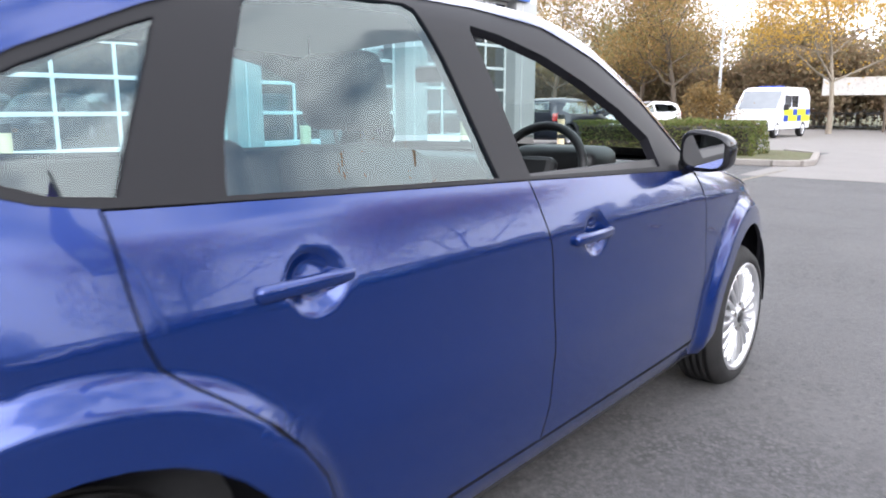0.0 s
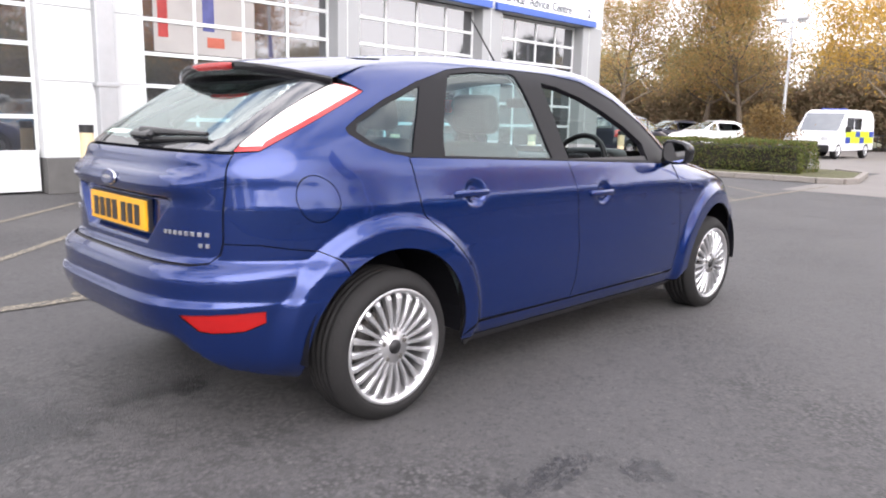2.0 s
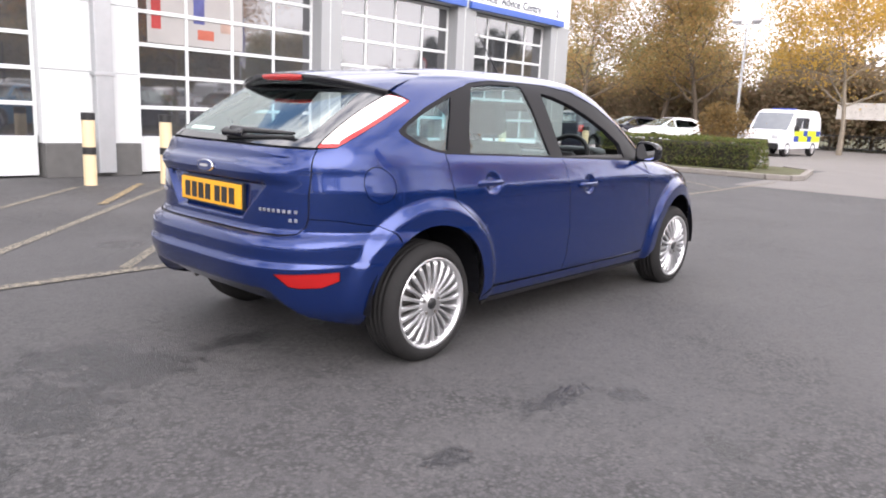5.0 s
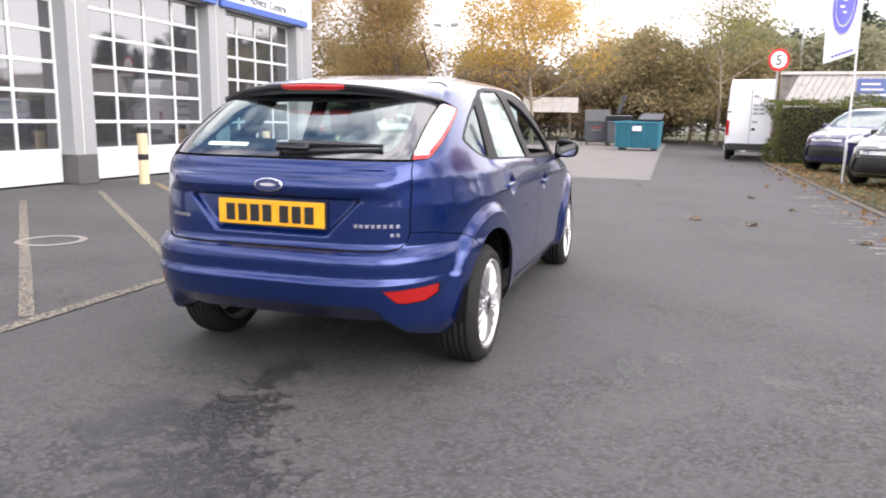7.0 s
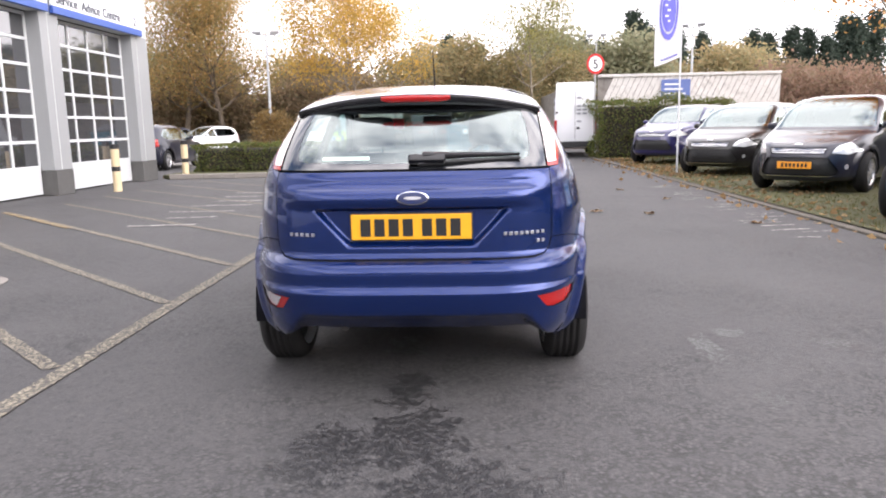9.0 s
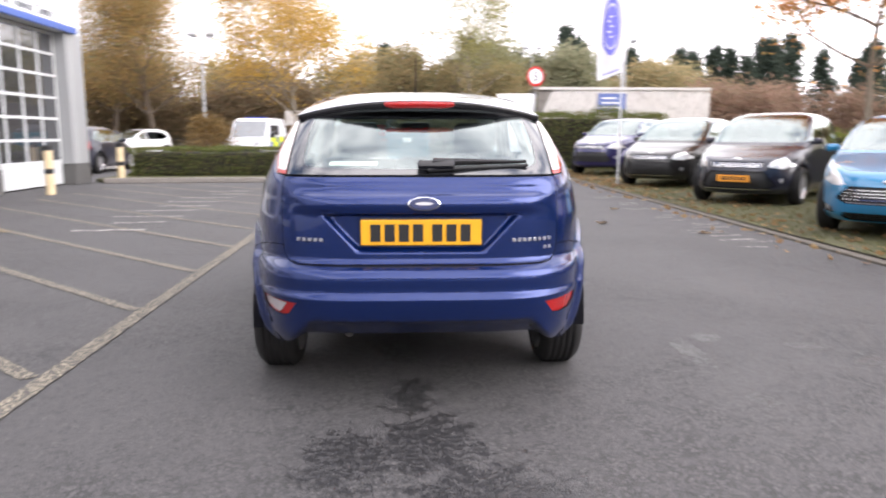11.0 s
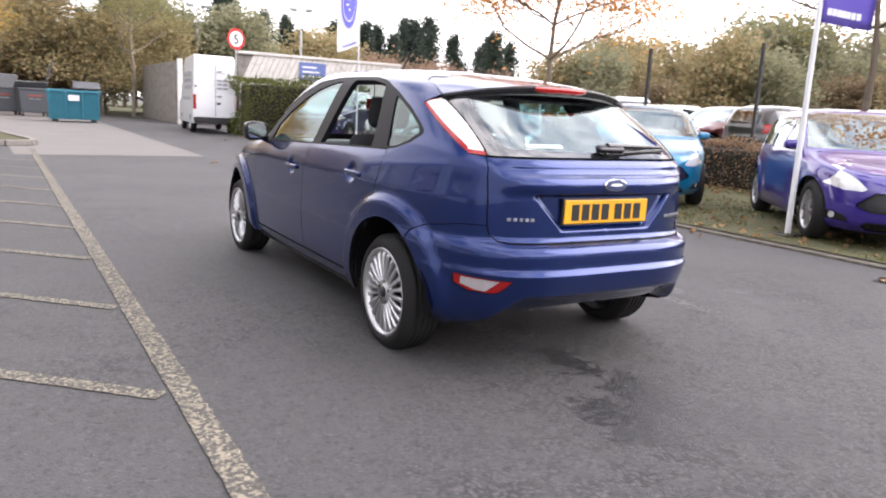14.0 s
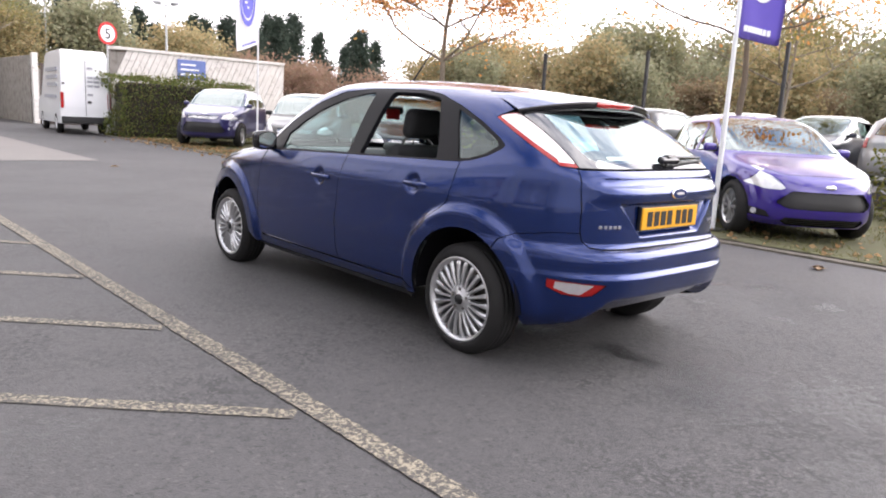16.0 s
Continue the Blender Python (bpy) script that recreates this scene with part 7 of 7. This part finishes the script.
# ---- skip, bins ----
TEAL = mat("worn teal skip paint", (0.022, 0.15, 0.21), 0.55, var=0.2, scale=3, second=(0.10, 0.12, 0.11), second_at=0.66, second_width=0.12, fine=0.3)
BIN_GREY = mat("dark grey bin", (0.055, 0.06, 0.07), 0.55, var=0.15, scale=4)
sk = thing("skip", pose(-0.03, 30.4, 0, 0, 0, -4), "worn teal steel waste skip with open dark lids", "skip")
bm = bmesh.new()
sec = [(-0.62, 0.12), (-0.80, 1.22), (0.80, 1.30), (0.62, 0.12)]
v = [[bm.verts.new((sx * (0.95 if z > 0.5 else 0.9), y, z)) for y, z in sec] for sx in (-1, 1)]
for i, j in ((0, 1), (2, 3), (3, 0)):
    bm.faces.new((v[0][i], v[0][j], v[1][j], v[1][i]))
bm.faces.new(v[0])
bm.faces.new(v[1][::-1])
bmesh.ops.recalc_face_normals(bm, faces=bm.faces)
bmesh.ops.solidify(bm, geom=bm.faces[:], thickness=0.03)
part("body", bm, TEAL, sk)
for x in (-0.88, -0.3, 0.3, 0.88):
    part("rib", bbox(x - 0.035, -0.05, 0.14, x + 0.035, 0.05, 1.2, 0.01, m=pose(0, -0.73, 0.02, 9)), TEAL, sk)
part("rim", bbox(-1.0, -0.86, 1.19, 1.0, -0.78, 1.27, 0.012), TEAL, sk)
part("lid", bbox(-0.02, -1.0, 0, 0.98, 0.42, 0.04, 0.01, m=pose(0, 0.42, 1.52, 11)), BIN_GREY, sk, "dark ribbed lid")
for i in range(5):
    part("lid_rib", bbox(0.06 + i * 0.2, -1.0, 0.03, 0.10 + i * 0.2, 0.42, 0.06, m=pose(0, 0.42, 1.52, 11)), BIN_GREY, sk)
part("lid", bbox(-1.02, -0.02, 0, -0.98, 0.9, 0.85, 0.01, m=pose(0, -0.5, 1.30, 0, 18)), BIN_GREY, sk, "dark lid thrown open")
part("label_plate", bbox(-0.2, -0.805, 0.86, 0.2, -0.79, 1.08), SIGN_WHITE, sk, "pale label")
for s in (-1, 1):
    part("foot", bbox(s * 0.7 - 0.1, -0.5, 0, s * 0.7 + 0.1, 0.5, 0.13, 0.01), BLACK, sk)


FADED_RED = mat("faded red label", (0.22, 0.05, 0.04), 0.6, var=0.3, scale=12)


BIN_LID = mat("grey bin lid", (0.15, 0.155, 0.16), 0.5, var=0.25, scale=5)


def bin_(x, y, turn, lid_turn):
    b = thing("wheeled_bin", pose(x, y, 0, 0, 0, turn), "large dark grey wheeled waste bin", "bin", "waste bins")
    bm = bbox(-0.65, -0.5, 0.18, 0.65, 0.5, 1.25, 0.04)
    for v in bm.verts:
        v.co.x *= 0.86 + 0.14 * (v.co.z / 1.25)
        v.co.y *= 0.84 + 0.16 * (v.co.z / 1.25)
    part("body", bm, BIN_GREY, b)
    part("rim", bbox(-0.69, -0.54, 1.2, 0.69, 0.54, 1.28, 0.02), BIN_GREY, b)
    part("lid", bbox(-0.68, -0.02, 0, 0.68, 0.02, 0.62, 0.02, m=pose(0, 0.5, 1.27, lid_turn)), BIN_LID, b, "grey lid leaning open")
    for sx in (-0.5, 0.5):
        for sy in (-0.36, 0.36):
            bm = bmesh.new()
            tube(bm, (sx - 0.03, sy, 0.09), (sx + 0.03, sy, 0.09), 0.09, seg=14)
            part("wheel", bm, BLACK, b)
    part("label_plate", bbox(-0.3, -0.515, 0.90, 0.3, -0.5, 0.98), FADED_RED, b, "faded red label")
    part("label_bar", bbox(-0.26, -0.515, 0.78, 0.24, -0.5, 0.81), GREY_CLAD, b, "unreadable lettering as a plain bar")


bin_(-2.55, 36.6, 4, 12)
bin_(-1.35, 35.9, 10, 60)

# ---- vans ----
def van(name, m, L, W, H, label, bonnet, paint_, category="van"):
    """A panel van, nose along +y, from the rear bumper at y = 0."""
    v = thing(name, m, label, category)
    bm = bmesh.new()
    side = [(0.02, 0.35), (0.0, 0.9), (0.05, H - 0.35), (0.16, H - 0.08), (0.40, H), (L - bonnet - 1.0, H), (L - bonnet - 0.62, H - 0.12), (L - bonnet, 1.05 if H < 2.3 else 1.25), (L - 0.12, 0.92 if H < 2.3 else 1.05), (L, 0.62), (L - 0.03, 0.32)]
    prof = []
    for x, k in ((-1.0, 0.05), (-0.985, 0.02), (-0.95, 0.0), (0.95, 0.0), (0.985, 0.02), (1.0, 0.05)):
        row = []
        for y, z in side:
            t = max(0.0, (z - 1.0) / (H - 1.0))
            row.append(bm.verts.new((x * W / 2 * (1 - 0.10 * t ** 1.6), y + (k if y < L / 2 else -k), z - k * (z > H - 0.2))))
        prof.append(row)
    n = len(side)
    for p, q in zip(prof, prof[1:]):
        for i in range(n):
            bm.faces.new((p[i], p[(i + 1) % n], q[(i + 1) % n], q[i]))
    bm.faces.new(prof[0][::-1])
    bm.faces.new(prof[-1])
    bmesh.ops.recalc_face_normals(bm, faces=bm.faces)
    part("body", bm, paint_, v)
    return v, side


VAN_WHITE = mat("white van paint", (0.72, 0.73, 0.75), 0.35, var=0.04, scale=2, coat=0.6)
wv, _ = van("panel_van", pose(3.93, 23.25, 0.0, 0, 0, -6), 5.2, 1.52, 2.72, "white high-roof panel van with faded lettering", 0.9, VAN_WHITE)
part("rear_bumper", bbox(-0.74, -0.12, 0.36, 0.74, 0.03, 0.58, 0.03), BLACK, wv)
part("door_gap", bbox(-0.006, -0.006, 0.6, 0.006, 0.004, 2.45), BLACK, wv)
for s in (-1, 1):
    part("rear_lamp", bbox(s * 0.70 - 0.05, -0.03, 0.85, s * 0.70 + 0.05, 0.03, 1.35, 0.01), RED_LENS, wv, "red rear lamp")
    part("hinge", bbox(s * 0.66 - 0.04, -0.02, 1.6, s * 0.66 + 0.04, 0.03, 1.66, 0.005), BLACK, wv)
    for cy in (1.0, 4.2):
        car_wheel(wv, s * 0.66, cy, 0.34, s, 0.20)
part("door_handle", bbox(0.05, -0.03, 1.02, 0.17, 0.0, 1.10, 0.01), BLACK, wv)
GREY_MARK = mat("faded grey lettering", (0.30, 0.31, 0.34), 0.6, var=0.1)
random.seed(9)
for z, k in ((2.15, 1), (1.85, 3), (1.72, 3), (1.58, 2), (1.3, 1)):
    for i in range(k):
        part("writing_bar", bbox(0.06 + i * 0.2, -0.006, z - 0.035, 0.06 + i * 0.2 + 0.16, 0.03, z + 0.035), GREY_MARK, wv)
for z in (2.1, 1.85, 1.6, 1.2):
    part("writing_bar", bbox(-0.765, 0.8, z - 0.06, -0.70, 2.6 + random.random(), z + 0.06), GREY_MARK, wv)

pv, _ = van("emergency_van", pose(-6.95, 32.85, 0.005, 0, 0, 174.8), 4.3, 1.8, 1.94, "white emergency van with yellow and blue side blocks", 1.0, VAN_WHITE)
HI_YELLOW = mat("bright yellow reflective", (0.62, 0.72, 0.03), 0.4, var=0.05)
# opaque screen; the sky's pale reflection is put into its base colour
VAN_SCREEN = mat("windscreen with painted sky sheen", (0.16, 0.17, 0.18), 0.08, var=0.2, scale=3, coat=1.0)
HI_BLUE = mat("blue reflective", (0.02, 0.05, 0.30), 0.4, var=0.05)
for s in (-1, 1):
    for r in range(2):
        for i in range(6):
            part("side_block", bbox(s * 0.900 - 0.006, 0.12 + i * 0.46, 0.62 + r * 0.24, s * 0.900 + 0.012, 0.12 + i * 0.46 + 0.455, 0.855 + r * 0.24), HI_BLUE if (i + 2 * r) % 3 == 2 else HI_YELLOW, pv)
    part("side_window", bbox(s * 0.86 - 0.03, 2.15, 1.16, s * 0.86 + 0.035, 2.78, 1.62, 0.02), DARK_GLASS, pv)
    part("side_window", bbox(s * 0.86 - 0.03, 1.40, 1.16, s * 0.86 + 0.035, 2.05, 1.62, 0.02), DARK_GLASS, pv)
    part("headlamp", bbox(s * 0.68 - 0.14, 4.08, 0.72, s * 0.68 + 0.14, 4.27, 0.90, 0.03), LAMP, pv)
    part("mirror", bbox(s * 1.0 - 0.1, 2.88, 1.05, s * 1.0 + 0.1, 2.98, 1.28, 0.03), BLACK, pv)
    for cy in (0.75, 3.45):
        car_wheel(pv, s * 0.80, cy, 0.31, s, 0.19)
part("windscreen", bbox(-0.74, -0.015, 0.0, 0.74, 0.02, 0.88, 0.02, m=pose(0, 3.27, 1.09, 37)), VAN_SCREEN, pv, "windscreen with a painted pale sky sheen")
part("grille", bbox(-0.45, 4.22, 0.50, 0.45, 4.315, 0.70, 0.02), BLACK, pv)
part("light_bar", bbox(-0.5, 1.9, 1.935, 0.5, 2.08, 2.0, 0.03), HI_BLUE, pv, "blue roof light bar")
part("bumper", bbox(-0.88, 4.16, 0.30, 0.88, 4.33, 0.56, 0.05), BLACK, pv, "black front bumper")

pk, _ = van("panel_van", pose(25.3, 25.4, 0.32, 0, 0, 150), 4.2, 1.75, 2.05, "white van standing in the far car park", 0.9, VAN_WHITE)
part("windscreen", bbox(-0.72, -0.015, 0.0, 0.72, 0.02, 0.85, 0.02, m=pose(0, 3.32, 1.12, 33)), TINT, pk, "dark windscreen")
for s in (-1, 1):
    part("side_window", bbox(s * 0.83 - 0.03, 2.0, 1.20, s * 0.83 + 0.035, 2.8, 1.72, 0.02), TINT, pk)
    for cy in (0.75, 3.3):
        car_wheel(pk, s * 0.78, cy, 0.31, s, 0.19)

# ---- walls, boards, fences at the back ----
BOARD = mat("weathered white boards", (0.62, 0.60, 0.57), 0.8, var=0.15, scale=3, second=(0.26, 0.24, 0.21), second_at=0.64, second_width=0.2, fine=0.3)
OLD_CONC = mat("stained concrete wall", (0.24, 0.225, 0.205), 0.9, var=0.25, scale=1.6, second=(0.13, 0.115, 0.10), second_at=0.56, second_width=0.25, fine=0.3, bump=0.3)
bw = tagged(new("wall_boarded"), "weathered pale boarded wall with slanting boards", "wall", kind="structure")
back = part("backing", bbox(4.78, 23.45, 0, 11.3, 23.55, 2.85), OLD_CONC, bw)
k = 0
x = 4.0
while x < 13.5:
    # each board slants; it is clipped to the wall's length
    lo, hi = x, x + 1.35
    bm = bmesh.new()
    z0, z1 = 0.02, 2.88
    pts = []
    wd = 0.185
    for a, z in ((lo, z0), (lo + wd, z0), (hi + wd, z1), (hi, z1)):
        pts.append((a, z))
    cl = []
    for lim, keep in ((4.80, 1), (11.28, -1)):
        src = cl if cl else pts
        out = []
        for (a, z), (b, y) in zip(src, src[1:] + src[:1]):
            ina, inb = (a - lim) * keep >= 0, (b - lim) * keep >= 0
            if ina:
                out.append((a, z))
            if ina != inb:
                t = (lim - a) / (b - a)
                out.append((lim, z + (y - z) * t))
        cl = out
        if not cl:
            break
    if len(cl) > 2:
        bm = bmesh.new()
        f = bm.faces.new([bm.verts.new((a, 23.44, z)) for a, z in cl])
        r = bmesh.ops.extrude_face_region(bm, geom=[f])
        bmesh.ops.translate(bm, verts=[q for q in r["geom"] if isinstance(q, bmesh.types.BMVert)], vec=(0, -0.025 - 0.008 * (k % 3), 0))
        bmesh.ops.recalc_face_normals(bm, faces=bm.faces)
        part("board", bm, BOARD, bw)
    else:
        bm.free()
    x += 0.205
    k += 1
part("top_rail", bbox(4.78, 23.36, 2.86, 11.3, 23.56, 2.96, 0.01), BOARD, bw)
np_ = thing("notice_board", pose(7.55, 23.38, 2.05), "blue notice board with pale writing on the boarded wall", "sign")
part("panel", bbox(-0.52, -0.03, 0, 0.52, 0.0, 0.68, 0.01), mat("notice blue", (0.12, 0.17, 0.40), 0.45, var=0.1), np_)
for i in range(3):
    part("writing_bar", bbox(-0.40, -0.036, 0.14 + i * 0.17, 0.35 - 0.1 * i, -0.029, 0.20 + i * 0.17), SIGN_WHITE, np_)
cw = tagged(mesh_ob("wall_yard", bbox(4.35, 32.5, 0, 4.60, 42, 2.85, 0.02), OLD_CONC), "stained concrete yard wall", "wall", kind="structure")
tagged(mesh_ob("wall_yard_back", bbox(4.60, 41.8, 0, 16, 42, 2.6, 0.02), OLD_CONC), "stained concrete yard wall", "wall", kind="structure")
gp = thing("gate_post", pose(4.50, 32.3, 0), "white painted gate post", "post")
part("post", bbox(-0.11, -0.11, 0, 0.11, 0.11, 2.95, 0.02), BOARD, gp)
gate = thing("wooden_gate", pose(4.64, 32.35, 0), "dark brown wooden gate with slanting boards", "gate")
GATE_WOOD = mat("dark gate wood", (0.07, 0.055, 0.048), 0.85, var=0.35, scale=6, fine=0.3, bump=0.3)
part("frame", bbox(0, 0.0, 0.0, 2.6, 0.05, 0.24, 0.01), GATE_WOOD, gate)
part("frame", bbox(0, 0.0, 2.42, 2.6, 0.05, 2.54, 0.01), GATE_WOOD, gate)
for k in range(15):
    bm = bmesh.new()
    x0 = -0.5 + 0.2 * k
    f = bm.faces.new([bm.verts.new((min(2.6, max(0.0, a)), -0.03, z)) for a, z in ((x0, 0.15), (x0 + 0.17, 0.15), (x0 + 0.77, 2.5), (x0 + 0.60, 2.5))])
    r = bmesh.ops.extrude_face_region(bm, geom=[f])
    bmesh.ops.translate(bm, verts=[q for q in r["geom"] if isinstance(q, bmesh.types.BMVert)], vec=(0, 0.025, 0))
    bmesh.ops.recalc_face_normals(bm, faces=bm.faces)
    part("board", bm, GATE_WOOD, gate)
fe = thing("low_fence", pose(-22, 43.0, 0, 0, 0, 0), "low dark metal railing at the edge of the wood", "fence")
part("top_rail", bbox(0, -0.02, 0.85, 24, 0.02, 0.90), BLACK, fe)
part("lower_rail", bbox(0, -0.02, 0.15, 24, 0.02, 0.20), BLACK, fe)
for i in range(97):
    part("railing", bbox(i * 0.25 - 0.012, -0.012, 0.0, i * 0.25 + 0.012, 0.012, 0.98), BLACK, fe)
sb = thing("sign_board", pose(-5.65, 39.8, 0, 0, 0, -5), "blank weathered sign board on two posts", "sign")
part("board", bbox(-1.65, -0.03, 1.75, 1.65, 0.03, 2.6, 0.01), BOARD, sb)
for s in (-1.2, 1.2):
    part("post", bbox(s - 0.05, 0.03, 0, s + 0.05, 0.13, 2.6, 0.01), BARK, sb)
for x, y, h in ((12.14, 7.5, 3.05), (11.56, 3.92, 3.05), (10.8, 9.56, 2.9), (11.0, 0.4, 3.0)):
    p = thing("fence_post", pose(x, y, 0.02), "tall dark fence post beyond the hedge", "post", "fence posts")
    part("post", bbox(-0.035, -0.035, 0, 0.035, 0.035, h, 0.006), BLACK, p)
tagged(mesh_ob("car_park", sheet([(10.9, 0), (34, -8), (36, 40), (12, 31), (12.2, 16)], 0.02, 0.30), ASPHALT), "asphalt of the car park beyond the hedge", "ground", kind="structure")
tagged(mesh_ob("verge", sheet([(-60, 44), (36, 44), (60, 44), (60, 120), (-60, 120)], 0.02), GRASS_SOIL), "rough grass verge under the trees", "grass", kind="structure")

# ---- leaf litter and grass ----
FALLEN = foliage("fallen leaves", [(0.17, 0.10, 0.05), (0.24, 0.15, 0.07), (0.12, 0.08, 0.045), (0.32, 0.22, 0.11), (0.20, 0.12, 0.07)])
rng = np.random.default_rng(5)
n = 800
px = 4.5 + rng.gamma(1.1, 0.9, n)
py = rng.uniform(-3, 22, n)
more = np.stack([rng.normal(4.9, 0.35, 500), rng.uniform(12, 21, 500)], 1)
under = np.stack([rng.normal(9.3, 0.5, 700), rng.uniform(2, 10, 700)], 1)
edge = np.stack([4.3 - rng.gamma(1.0, 0.14, 120), rng.uniform(2, 21, 120)], 1)
pts = np.concatenate([np.stack([px, py], 1), more, under, edge])
z = np.where(pts[:, 0] > 4.48, 0.045, 0.016) + rng.uniform(0, 0.015, len(pts))
lit = leaf_mesh("fallen_leaves", np.column_stack([pts, z]), 0.085, FALLEN, None, rng, 0.88, 0.75)
tagged(lit, "brown fallen leaves strewn on the lawn and kerb", "leaves", kind="stuff")
n = 26000
gx, gy = rng.uniform(4.52, 10.5, n), rng.uniform(-3, 22.3, n)
ok = np.array([noise.noise(Vector((a * 0.8, b * 0.8, 3))) > -0.22 for a, b in zip(gx, gy)])
gp_ = np.column_stack([gx, gy, np.full(n, 0.05)])[ok]
gr = leaf_mesh("grass", gp_, 0.075, foliage("grass blades", [(0.06, 0.066, 0.022), (0.085, 0.088, 0.03), (0.11, 0.098, 0.036), (0.055, 0.055, 0.022)]), None, rng, -0.6, 0.14)
tagged(gr, "short thin grass on the lawn", "grass", kind="stuff")


def big_leaf(x, y, size, turn):
    l = thing("leaf", pose(x, y, 0.006, 0, 0, turn), "curled brown leaf lying on the asphalt", "leaf", "stray leaves")
    bm = bmesh.new()
    rim_ = []
    for i in range(20):
        a = i * math.tau / 20
        r = size * (0.30 + 0.20 * abs(math.cos(2.5 * a)) ** 0.7)
        rim_.append(bm.verts.new((r * math.cos(a) * 1.25, r * math.sin(a), 0.006 + 0.25 * size * abs(math.sin(a * 1.5)) ** 2 * 0.6)))
    c = bm.verts.new((0, 0, 0.004))
    for i in range(20):
        bm.faces.new((c, rim_[i], rim_[(i + 1) % 20]))
    bmesh.ops.solidify(bm, geom=bm.faces[:], thickness=0.002)
    part("blade", bm, LEAF_PAPER, l, smooth=True)
    bm = bmesh.new()
    tube(bm, (-size * 0.4, 0, 0.006), (-size * 0.85, size * 0.1, 0.008), 0.002, 0.0015, 5)
    part("stalk", bm, LEAF_PAPER, l)


LEAF_PAPER = mat("dry leaf", (0.42, 0.30, 0.19), 0.8, var=0.3, scale=30)
for x, y, s, t in ((1.95, 6.24, 0.16, 20), (2.59, 5.93, 0.15, 100), (3.80, -0.08, 0.15, 200), (3.3, 7.8, 0.13, 40), (2.9, 9.5, 0.14, 300), (3.6, 4.9, 0.12, 150), (1.0, 11.2, 0.13, 20)):
    big_leaf(x, y, s, t)
